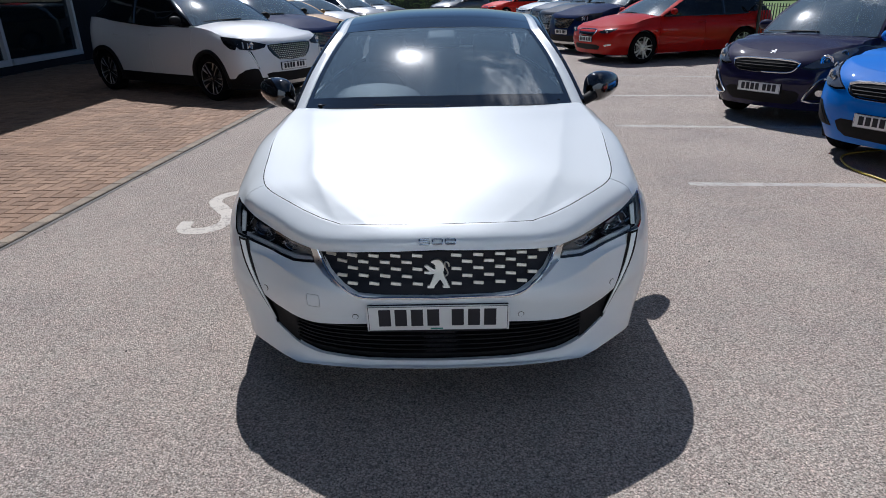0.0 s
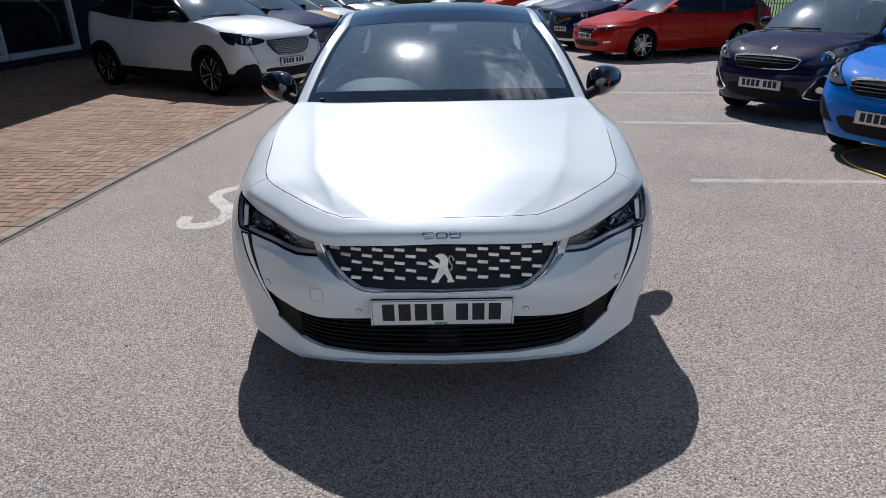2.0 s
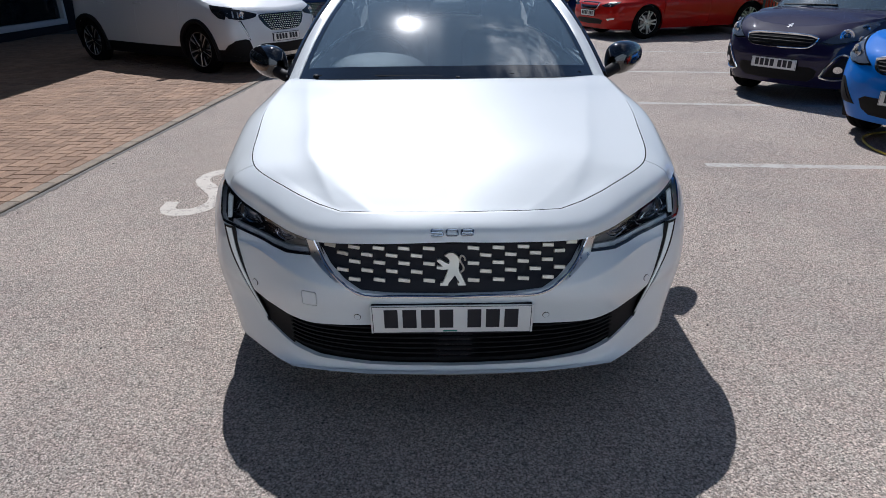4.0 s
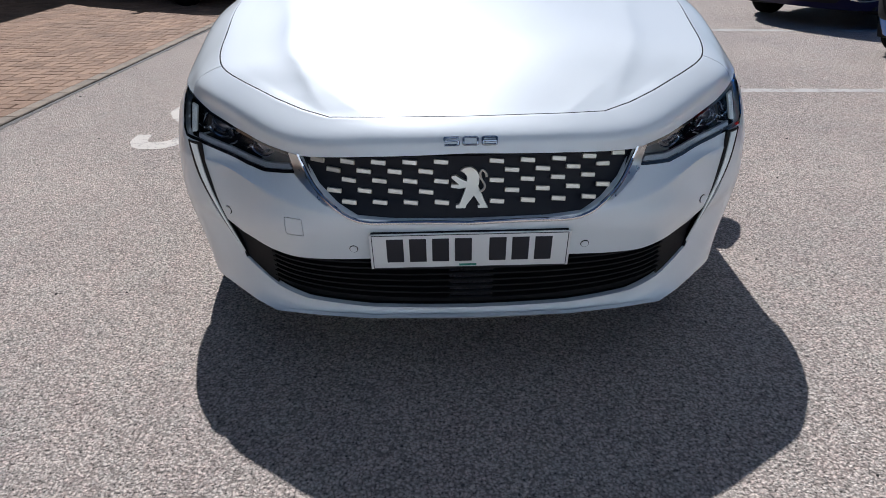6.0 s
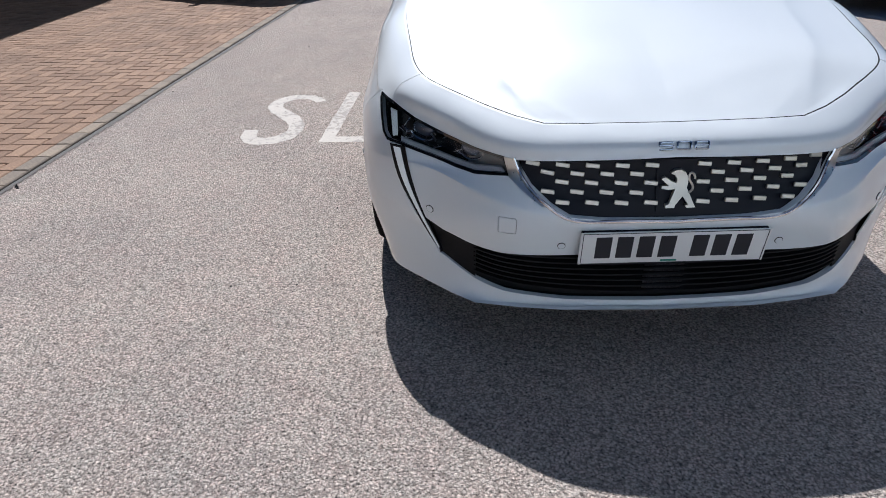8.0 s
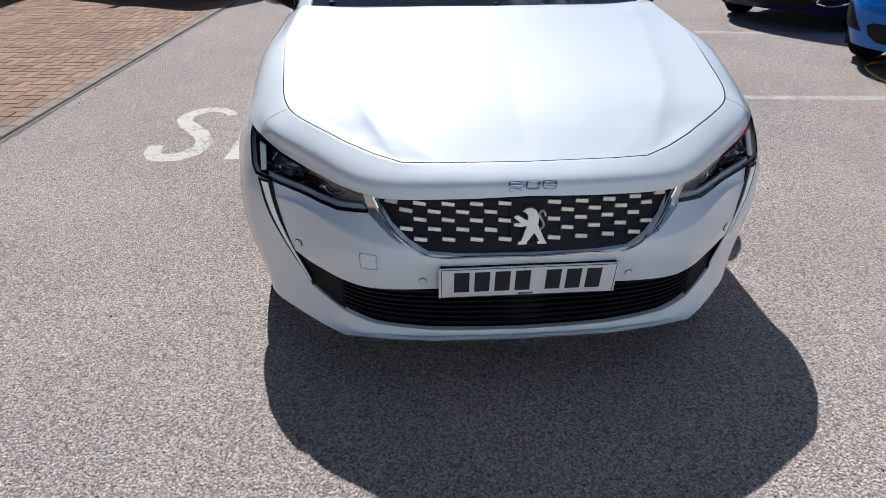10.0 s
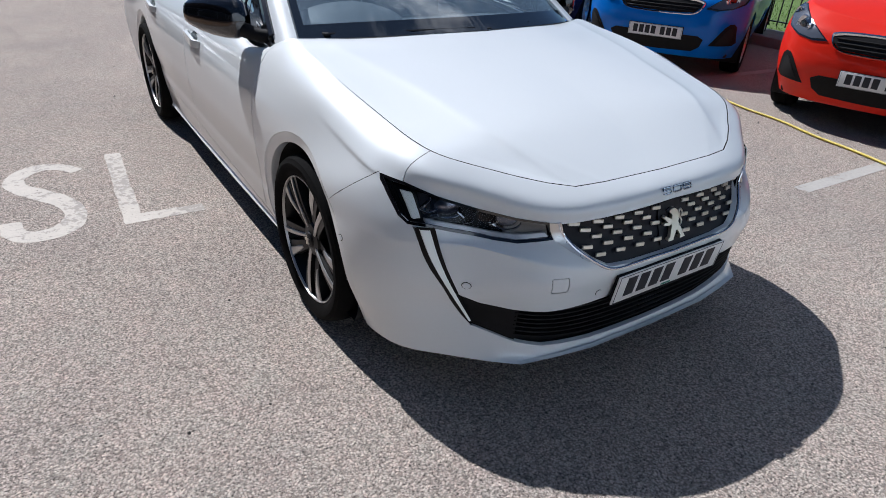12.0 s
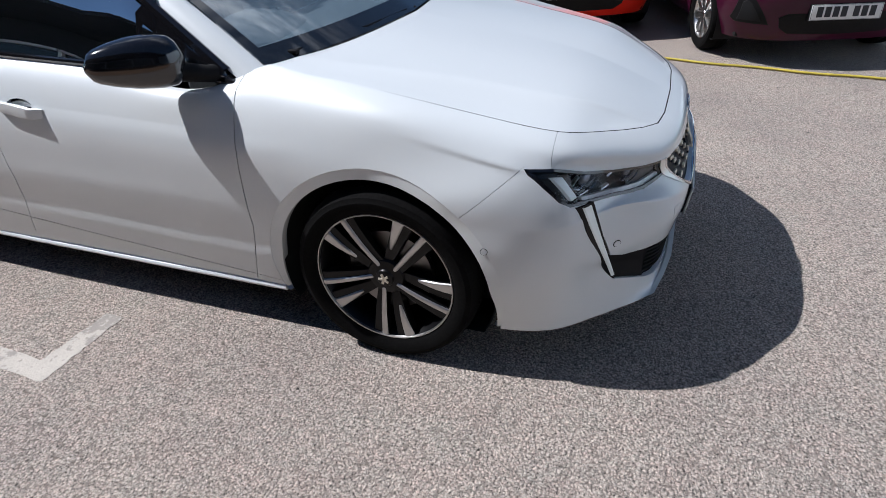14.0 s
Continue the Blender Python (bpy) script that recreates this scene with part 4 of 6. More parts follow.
intake_all = INTAKE + mirrored(INTAKE)[1:-1]
intake = part("lower_intake", patch(tree_smooth, intake_all, "y", -0.030, -0.03, 0.04, straight=True), BLACK_PLASTIC, saloon, "black lower air intake")
for k in range(7):
    z0 = 0.242 + 0.021 * k
    pts = []
    for x in np.linspace(-0.55, 0.55, 46):
        lift = 0.055 * (abs(x) / 0.6) ** 2.2 * (1 - k / 9)
        z = z0 + lift
        if not inside((x, z), intake_all):
            continue
        hit = tree_smooth.ray_cast(Vector((x, -3, z)), Vector((0, 1, 0)))[0]
        pts.append((x, hit.y + 0.014, z))
    if len(pts) > 4:
        bm = bmesh.new()
        rows = [[(x, y - 0.010, z), (x, y - 0.010, z + 0.005), (x, y + 0.016, z + 0.008), (x, y + 0.016, z - 0.003)] for x, y, z in pts]
        part("slat", from_grid(rows, True), BLACK_PLASTIC, intake)
for side in (1, -1):
    wedge = [(.545, .388), (.64, .397), (.690, .420), (.682, .400), (.650, .312), (.60, .292), (.548, .268)]
    part("corner_panel", patch(tree_smooth, [(side * a, b) for a, b in wedge][::side], "y", -0.006, 0.01, 0.03), BLACK_PLASTIC, intake, "plain black corner panel")
part("radar_cover", patch(tree_smooth, [(-.058, .372), (.07, .372), (.066, .238), (-.05, .238)], "y", -0.010, 0.02, 0.03, straight=True), GLOSS_BLACK, intake)


def blade_mesh(outer, inner, side, off, deep, n=26):
    """A straight light blade: its two edges follow the body in one clean sweep."""
    edges = []
    for line in (outer, inner):
        xz = sampled([(x, z, 0) for x, z in line], n)[:, :2]
        t = np.linspace(0, 1, n)
        y = np.array([tree_smooth.ray_cast(Vector((side * x, -3, z)), Vector((0, 1, 0)))[0].y for x, z in xz])
        mid = slice(3, n - 4)
        straight = np.polyval(np.polyfit(t[mid], y[mid], 1), t)
        edges.append([(side * x, v - off, z) for (x, z), v in zip(xz, 0.75 * straight + 0.25 * np.polyval(np.polyfit(t[mid], y[mid], 2), t) - 0.002)])
    rows = [[(a[0], a[1] + deep, a[2]), a, b, (b[0], b[1] + deep, b[2])] for a, b in zip(*edges)]
    bm = from_grid(rows, True)
    bmesh.ops.recalc_face_normals(bm, faces=bm.faces[:])
    return bm


BLADE_EDGES = [(.798, .634), (.782, .553), (.742, .458), (.655, .306)], [(.750, .636), (.736, .553), (.697, .432), (.647, .312)]
CORE_EDGES = [(.787, .630), (.769, .553), (.730, .459), (.658, .322)], [(.764, .630), (.749, .553), (.711, .445), (.654, .326)]


LAMP_RIM = 0.008


def joined(one, two):
    hold = bpy.data.meshes.new("tmp")
    two.to_mesh(hold)
    two.free()
    one.from_mesh(hold)
    return one


def shaped(poly, side):
    return poly if side > 0 else mirrored(poly)


for side in (1, -1):
    lamp = part("headlight", patch(tree_smooth, shaped(LAMP, side), "y", -0.040, -0.037, 0.03), LAMP_DARK, saloon, "dark headlight with two projector lenses")
    part("lens", patch(tree_smooth, shaped(LAMP, side), "y", -0.001, 0.004, 0.025), LENS, lamp)
    for x, z, r in ((0.689, 0.679, .036), (0.548, 0.655, .033)):
        hit = tree_smooth.ray_cast(Vector((side * x, -3, z)), Vector((0, 1, 0)))[0]
        bm = bmesh.new()
        bmesh.ops.create_uvsphere(bm, u_segments=28, v_segments=16, radius=r)
        eye = part("projector", bm, PROJECTOR, lamp, m=pose(side * x, hit.y + 0.030, z, 0, 0, side * 28) @ Matrix.Diagonal((1.1, 0.45, 0.80, 1)))
        arc = [(1.25 * r * math.cos(radians(q)), -0.006, 0.95 * r * math.sin(radians(q))) for q in range(195, 346, 10)]
        part("projector_ring", tube(arc, 0.003, 6), LAMP_CHROME, lamp, m=pose(side * x, hit.y + 0.026, z, 0, 0, side * 28))
        fins = bmesh.new()
        for fx, fz, tilt, long in ((.040, -.010, 25, .030), (-.038, .016, -30, .022), (.006, .026, 8, .034)):
            box(fins, (long, 0.010, 0.0035), pose(side * (x + fx), hit.y + 0.022 + 0.5 * fx, z + fz, 0, side * tilt, side * 30), 0.001, 1)
        part("reflector", fins, LAMP_CHROME, lamp)
    rim = shaped(LAMP, side)
    inset = []
    for i, p in enumerate(rim):
        a, b = Vector(rim[i - 1]), Vector(rim[(i + 1) % len(rim)])
        n = (b - a).normalized()
        inset.append((p[0] + n.y * LAMP_RIM, p[1] - n.x * LAMP_RIM))
    for i in range(len(rim)):
        j = (i + 1) % len(rim)
        q = [rim[i], rim[j], inset[j], inset[i]]
        border = patch(tree_smooth, q, "y", 0.0012, 0.004, 0.03) if i == 0 else joined(border, patch(tree_smooth, q, "y", 0.0012, 0.004, 0.03))
    part("lamp_border", border, GLOSS_BLACK, lamp, "gloss black lamp border")
    shards = bmesh.new()
    for fx, fz, tilt, long in ((.742, .690, 50, .040), (.752, .672, -20, .030), (.735, .655, 15, .036), (.66, .662, -40, .030), (.648, .640, 20, .034), (.625, .672, 30, .024), (.585, .640, -25, .026)):
        hit = tree_smooth.ray_cast(Vector((side * fx, -3, fz)), Vector((0, 1, 0)))[0]
        box(shards, (long, 0.014, 0.006), pose(side * fx, hit.y + 0.020, fz, 20, side * tilt, side * 40), 0.002, 1)
    part("facets", shards, LAMP_CHROME, lamp, "bright faceted reflector")
    part("upper_light_guide", patch(tree_smooth, shaped([(.799, .720), (.777, .717), (.775, .657), (.793, .652)], side), "y", -0.006, 0.012, 0.02), LED_WHITE, lamp, "white daytime light bar")
    part("bezel", patch(tree_smooth, shaped([(.47, .648), (.56, .660), (.572, .618), (.545, .606), (.460, .619)], side), "y", -0.020, 0.006, 0.02), LAMP_GREY, lamp, "grey satin inner bezel")
    part("indicator", patch(tree_smooth, shaped([(.742, .716), (.766, .722), (.764, .668), (.744, .668)], side), "y", -0.035, 0.01, 0.02), AMBER, lamp, "dark indicator block")
    part("bezel_edge", patch(tree_smooth, shaped([(.55, .668), (.66, .692), (.745, .722), (.735, .704), (.66, .680), (.57, .660)], side), "y", -0.045, 0.01, 0.02), LAMP_GREY, lamp)
    strip_poly = [(.765, .655), (.69, .639), (.60, .622), (.545, .617), (.470, .627), (.462, .617), (.545, .606), (.60, .610), (.69, .627), (.765, .644)]
    part("light_strip", patch(tree_smooth, shaped(strip_poly, side), "y", -0.005, 0.01, 0.03), STRIP_GREY, lamp, "pale grey light strip")
    blade = part("blade_light_housing", blade_mesh(*BLADE_EDGES, side, -0.001, 0.03), BLADE_BLACK, saloon, smooth=30)
    part("blade_light", blade_mesh(*CORE_EDGES, side, 0.004, 0.012), LED_WHITE, blade, "white daytime light blade")
    for x, z in ((.305, .424), (.679, .461)):
        ring = part("parking_sensor", patch(tree_smooth, circle(side * x, z, .0115, 20), "y", 0.0012, 0.004, 0.02), BLACK_PLASTIC, saloon)
        part("sensor_face", patch(tree_smooth, circle(side * x, z, .0098, 20), "y", 0.0026, 0.004, 0.02), WHITE_PEARL, ring)
    ring = part("parking_sensor", patch(tree_smooth, circle(.568, .511, .0115, 20), "x", 0.0012, 0.004, 0.02, side), BLACK_PLASTIC, saloon)
    part("sensor_face", patch(tree_smooth, circle(.568, .511, .0098, 20), "x", 0.0026, 0.004, 0.02, side), WHITE_PEARL, ring)

# three raised figures over the grille
FIVE = [(1, 1), (-1, 1), (-1, .12), (.85, .12), (1, -.1), (1, -.8), (.85, -1), (-1, -1)]
NOUGHT = [(-.8, 1), (.8, 1), (1, .8), (1, -.8), (.8, -1), (-.8, -1), (-1, -.8), (-1, .8), (-.8, 1)]
EIGHT = NOUGHT + [(-1, .8), (-.95, .05), (.95, .05)]
for k, figure in ((-1, FIVE), (0, NOUGHT), (1, EIGHT)):
    path = []
    for a, b in zip(figure, figure[1:]):
        for t in np.linspace(0, 1, 6, endpoint=b is figure[-1]):
            x, z = 0.004 + k * 0.047 + 0.0175 * (a[0] + (b[0] - a[0]) * t), 0.7005 + 0.0085 * (a[1] + (b[1] - a[1]) * t)
            path.append(tree_smooth.ray_cast(Vector((x, -3, z)), Vector((0, 1, 0)))[0] + Vector((0, -0.0045, 0.0042)))
    part("bonnet_badge", tube(path, 0.0028, 8), BADGE_CHROME, saloon, "chrome model figure on the nose")

part("plate_holder", box_mesh((0.512, 0.012, 0.105), pose(0, 0.002, 0.4285, 8.5, 0, 0), 0.003), BLACK_PLASTIC, saloon)
number_plate(saloon, pose(0, -0.009, 0.427, 8.5, 0, 0), True)

# glass, roof, pillars
SCREEN_FOOT = [(0, 1.13, .992), (.3, 1.165, .988), (.56, 1.25, .976), (.712, 1.36, .958)]
SCREEN_HEAD = [(0, 1.93, 1.327), (.3, 1.952, 1.322), (.563, 2.025, 1.303)]
SCREEN_SIDE = [(.712, 1.36, .958), (.664, 1.60, 1.106), (.613, 1.82, 1.220), (.563, 2.025, 1.303)]
SCREEN_MID = [(0, 1.13, .992), (0, 1.40, 1.140), (0, 1.67, 1.256), (0, 1.93, 1.327)]
screen = sheet(SCREEN_FOOT, SCREEN_HEAD, SCREEN_SIDE, SCREEN_MID, 24, 30, 2.0)
pane = part("windscreen", upward(from_grid(screen)), WINDSCREEN, saloon, "clear windscreen reflecting the sky, with painted blue haze")
pane.visible_shadow = False
# black ceramic band along the foot and the sides of the screen
band_rows = screen[:4].copy()
band_rows[..., 2] += 0.0025
part("screen_band", upward(from_grid(band_rows)), ROOF_GLASS, pane, "black ceramic edge of the windscreen")
for edge_cols in (screen[:, :2], screen[:, -2:]):
    side_band = edge_cols[3:].copy()
    side_band[..., 2] += 0.0025
    part("screen_band", upward(from_grid(side_band)), ROOF_GLASS, pane)
ROOF_REAR = [(0, 3.45, 1.385), (.3, 3.45, 1.375), (.55, 3.42, 1.335)]
ROOF_SIDE = [(.563, 2.030, 1.305), (.578, 2.45, 1.362), (.578, 2.9, 1.372), (.55, 3.42, 1.335)]
ROOF_MID = [(0, 1.935, 1.330), (0, 2.15, 1.382), (0, 2.5, 1.412), (0, 2.95, 1.413), (0, 3.45, 1.385)]
ROOF_HEAD = [(0, 1.935, 1.330), (.3, 1.957, 1.325), (.563, 2.030, 1.305)]
roof = sheet(ROOF_HEAD, ROOF_REAR, ROOF_SIDE, ROOF_MID, 20, 40, 2.2)
band = int(0.13 * 39)
front_roof = upward(from_grid(roof[: band + 1]))
thicken(front_roof, (0, 0, -0.012))
part("roof_front_panel", front_roof, ROOF_GLASS, saloon, "black glass roof panel", smooth=50)
back_roof = roof[band:].copy()
back_roof[0, :, 1] += 0.008
main_roof = upward(from_grid(back_roof))
thicken(main_roof, (0, 0, -0.012))
part("roof", main_roof, ROOF_GLASS, saloon, "black glass roof panel", smooth=50)
lining = sheet(ROOF_HEAD, ROOF_REAR, ROOF_SIDE, ROOF_MID, 12, 16, 2.2)
lining[..., 2] -= 0.028
part("headliner", upward(from_grid(lining)), CABIN, saloon)
TAIL_REAR = [(0, 4.40, 1.045), (.3, 4.39, 1.04), (.60, 4.30, 1.02)]
TAIL_SIDE = [(.55, 3.425, 1.333), (.57, 3.85, 1.21), (.60, 4.30, 1.02)]
TAIL_MID = [(0, 3.455, 1.383), (0, 3.95, 1.25), (0, 4.40, 1.045)]
tail = sheet(ROOF_REAR, TAIL_REAR, TAIL_SIDE, TAIL_MID, 14, 14, 2.0)
part("rear_window", upward(from_grid(tail)), ROOF_GLASS, saloon)
BOOT_REAR = [(0, 4.53, .965), (.40, 4.51, .965), (.655, 4.42, .965)]
boot = sheet(TAIL_REAR, BOOT_REAR, [(.60, 4.30, 1.02), (.655, 4.42, .965)], [(0, 4.40, 1.045), (0, 4.53, .965)], 14, 5, 2.0)
part("boot_lid", upward(from_grid(boot)), WHITE_PEARL, saloon)

RAIL = [(.628, 2.045, 1.298), (.640, 2.45, 1.345), (.638, 2.9, 1.352), (.612, 3.42, 1.315), (.64, 3.9, 1.19), (.70, 4.30, 1.01)]
PILLAR_OUT = [(.792, 1.405, .925), (.752, 1.60, 1.050), (.698, 1.82, 1.180), (.628, 2.045, 1.298)]
for side in (1, -1):
    k = np.array((side, 1, 1))
    a, b = sampled(SCREEN_SIDE, 24) + (0.006, 0, 0), sampled(PILLAR_OUT, 24)
    mid = (a + b) / 2 + (0.012, -0.012, 0.012)
    bm = from_grid([a * k, (a * 0.75 + mid * 0.25) * k, mid * k, (b * 0.6 + mid * 0.4) * k, b * k])
    if side < 0:
        bmesh.ops.reverse_faces(bm, faces=bm.faces[:])
    thicken(bm, Vector((-side * 0.012, 0.012, -0.004)))
    part("front_pillar", bm, WHITE_PEARL, saloon, smooth=50)
    a = sampled([(.567, 2.030, 1.305)] + ROOF_SIDE[1:] + TAIL_SIDE[1:], 40) + (0.004, 0, 0)
    b = sampled(RAIL, 40)
    mid = (a + b) / 2 + (0.004, 0, 0.008)
    bm = from_grid([a * k, mid * k, b * k])
    thicken(bm, Vector((-side * 0.01, 0, -0.012)))
    part("roof_rail", bm, WHITE_PEARL, saloon, smooth=50)
    a0, b0 = sampled(SCREEN_SIDE, 24) + (0.002, 0, 0), sampled(PILLAR_OUT, 24)
    part("pillar_trim", from_grid([(a0 + (-.010, .012, -.012)) * k, ((a0 + b0) / 2 + (-.012, .012, -.012)) * k, (b0 + (-.020, .012, -.012)) * k]), CABIN, saloon)
    part("rail_trim", from_grid([(a + (-.012, 0, -.030)) * k, (b + (-.020, 0, -.026)) * k]), CABIN, saloon)
    # side glass with its black frame
    belt = np.array([(.792, 1.425, .930), (.797, 1.62, .946), (.798, 2.0, .958), (.799, 2.5, .968), (.79, 3.1, .978), (.762, 3.62, .988), (.70, 4.05, .99)])
    top = np.concatenate([sampled(PILLAR_OUT, 12)[1:], sampled(RAIL[:5], 16)[1:]]) + (-0.002, 0, -0.006)
    s = np.linspace(0, 1, 40)
    low = natural(np.linspace(0, 1, len(belt)), belt, s)
    yy = np.clip(np.interp(s, (0, 0.06, 1), (1.43, 1.56, 3.95)), 1.43, 3.95)
    low = np.stack([np.interp(yy, belt[:, 1], belt[:, j]) for j in range(3)], 1)
    shift = np.interp(s, (0, 0.25, 1), (0.0, 0.35, -0.10))
    ty = np.clip(yy + shift * np.interp(s, (0, .25), (0, 1)), 1.47, 3.9)
    high = np.stack([np.interp(ty, top[:, 1], top[:, j]) for j in range(3)], 1)
    rows = []
    for t in np.linspace(0, 1, 9):
        bulge = 0.018 * math.sin(math.pi * t)
        rows.append((low * (1 - t) + high * t + (bulge, 0, 0.0)) * k)
    win = part("side_window", from_grid(rows), SIDE_GLASS, saloon, "dark tinted side window")
    win.visible_shadow = False
    bm = tube([p * k + np.array((side * 0.004, 0, -0.004)) for p in low[::2]], 0.011, 8)
    part("belt_trim", bm, GLOSS_BLACK, saloon)
    frame_pts = [p * k + np.array((side * 0.002, 0.004, -0.004)) for p in top[:26]]
    part("window_frame", tube(frame_pts, 0.022, 8), GLOSS_BLACK, saloon)
    quarter = [np.array(p) * k for p in ((.800, 1.72, .945), (.745, 1.735, 1.09), (.712, 1.75, 1.155))]
    part("quarter_bar", tube(quarter, 0.011, 6), GLOSS_BLACK, saloon)
    bpost = [np.array(p) * k for p in ((.806, 2.52, .955), (.768, 2.56, 1.13), (.655, 2.62, 1.33))]
    part("door_post", tube(bpost, 0.045, 8), GLOSS_BLACK, saloon)
    sail = [np.array(p) * k for p in ((.802, 1.415, .925), (.808, 1.80, .942), (.752, 1.80, 1.12), (.728, 1.77, 1.150), (.785, 1.60, 1.02))]
    bm = bmesh.new()
    bm.faces.new([bm.verts.new(p) for p in sail])
    thicken(bm, Vector((-side * 0.012, 0, 0)))
    part("mirror_base_panel", bm, GLOSS_BLACK, saloon)
    # mirror
    rows = []
    p0, p1 = np.array((.846, 1.562, 1.000)), np.array((1.036, 1.775, 1.014))
    along = (p1 - p0) / np.linalg.norm(p1 - p0)
    across = np.array((along[1], -along[0], 0))
    for i in range(17):
        t = i / 16
        r = 1.04 * float(np.interp(t, (0, .05, .13, .28, .5, .72, .88, .96, 1), (.30, .72, .93, 1.0, .95, .80, .62, .45, .12)))
        c0 = p0 + (p1 - p0) * t
        ring = []
        for a in range(22):
            q = 2 * math.pi * a / 22
            c, sn = math.cos(q), math.sin(q)
            o = across * 0.066 * r * math.copysign(abs(c) ** 0.8, c)
            up = 0.086 * r * math.copysign(abs(sn) ** 0.85, sn) * (1 if sn > 0 else 0.82)
            ring.append(((c0[0] + o[0]) * side, c0[1] + o[1], c0[2] + up))
        rows.append(ring)
    mirror = part("door_mirror", from_grid(rows, True), GLOSS_BLACK, saloon, "gloss black door mirror", smooth=60)
    part("mirror_arm", tube([(side * .785, 1.50, .950), (side * .815, 1.515, .955), (side * .86, 1.56, .970), (side * .90, 1.62, .985)], [.030, .027, .030, .034], 18), BLACK_PLASTIC, mirror, smooth=60)
    # door handles
    for door, y0, z in HANDLES:
        owner = PANELS.get((door, side < 0), saloon)
        rows = []
        for t in np.linspace(0, 1, 14):
            y = y0 + 0.225 * t
            zz = z + 0.022 * t
            hit = tree_smooth.ray_cast(Vector((side * 3, y, zz)), Vector((-side, 0, 0)))[0]
            lift = 0.030 * min(1, math.sin(math.pi * t) * 2.2) ** 0.8
            hgt = 0.010 + 0.010 * math.sin(math.pi * min(0.97, 0.15 + t * 0.8)) ** 0.7
            c = [(lift, -hgt), (lift + 0.003, 0), (lift, hgt), (max(lift - 0.016, -0.004), hgt), (max(lift - 0.018, -0.006), -hgt)]
            rows.append([(hit.x + side * a, y, zz + b) for a, b in c])
        part("door_handle", from_grid(rows, True), WHITE_PEARL, owner, smooth=45)
        part("handle_recess", patch(tree_smooth, recess(y0, z), "x", -0.030, -0.029, 0.03, side), WHITE_PEARL, owner)
    part("sill_skirt", tube([(side * .862, 1.34, .186), (side * .868, 1.9, .190), (side * .869, 2.6, .192), (side * .864, 3.30, .196)], 0.013, 8), WHITE_PEARL, saloon)

# cowl, wipers, cabin
cowl = [[(x * s, y + dy, z + dz) for x, y, z in sampled(BONNET_REAR, 16) for s in (1,)] for dy, dz in ((0.004, -0.010), (0.03, -0.016), (0.09, -0.004))]
for s in (1, -1):
    bm = from_grid([[(s * x, y, z) for x, y, z in row] for row in cowl])
    part("cowl", upward(bm), BLACK_PLASTIC, saloon)
for a, b, c in (((.05, 1.155, .995), (.30, 1.19, 1.00), (.64, 1.335, .985)), ((-.62, 1.31, .985), (-.30, 1.185, 1.0), (-.02, 1.15, 1.0))):
    w = part("wiper", tube([a, b, c], 0.0055, 6), BLACK_PLASTIC, saloon)
    tip = Vector(a)
    part("wiper_pivot", box_mesh((0.022, 0.035, 0.012), Matrix.Translation(tip), 0.003), BLACK_PLASTIC, w)
dash = sheet([(0, 1.15, .965), (.4, 1.20, .96), (.68, 1.36, .945)], [(0, 1.72, .955), (.4, 1.72, .955), (.70, 1.70, .94)], [(.68, 1.36, .945), (.69, 1.5, .955), (.70, 1.70, .94)], [(0, 1.15, .965), (0, 1.4, .985), (0, 1.72, .955)], 14, 12)
bm = upward(from_grid(dash))
thicken(bm, (0, 0, -0.12))
part("dashboard", bm, CABIN, saloon)
hood = [[(-.36 + w * math.cos(q), y, z + h * math.sin(q)) for q in np.linspace(0, math.pi, 19)] for y, w, h, z in ((1.47, .12, .012, .968), (1.53, .22, .055, .958), (1.60, .255, .083, .955), (1.70, .262, .090, .953))]
bm = upward(from_grid(hood))
thicken(bm, (0, 0, -0.012))
part("instrument_hood", bm, SOFT_TRIM, saloon, "grey hood over the instruments", smooth=50)
ring = [(-.36 + .17 * math.cos(t), 1.86 + .05 * math.sin(t), .955 + .155 * math.sin(t)) for t in np.linspace(0, 2 * math.pi, 33)]
part("steering_wheel", tube(ring, 0.017, 8), SOFT_TRIM, saloon)
for x in (-.36, .36):
    part("front_seat", box_mesh((0.50, 0.16, 0.62), pose(x, 2.42, .78, -14, 0, 0), 0.07, 4), CABIN, saloon, smooth=60)
    part("headrest", box_mesh((0.26, 0.10, 0.18), pose(x, 2.52, 1.16, -10, 0, 0), 0.045, 4), CABIN, saloon, smooth=60)
part("rear_bench", box_mesh((1.25, 0.18, 0.6), pose(0, 3.35, .80, -16, 0, 0), 0.07, 3), CABIN, saloon)
part("sensor_housing", box_mesh((0.17, 0.12, 0.05), pose(0.02, 1.90, 1.275, 25, 0, 0), 0.02, 3), CABIN, saloon)
part("rear_view_mirror", box_mesh((0.22, 0.03, 0.06), pose(0.02, 1.98, 1.24, 10, 0, 0), 0.014, 3), CABIN, saloon)
part("dash_fascia", box_mesh((1.36, 0.3, 0.3), pose(0, 1.60, .80), 0.05, 2), CABIN, saloon)


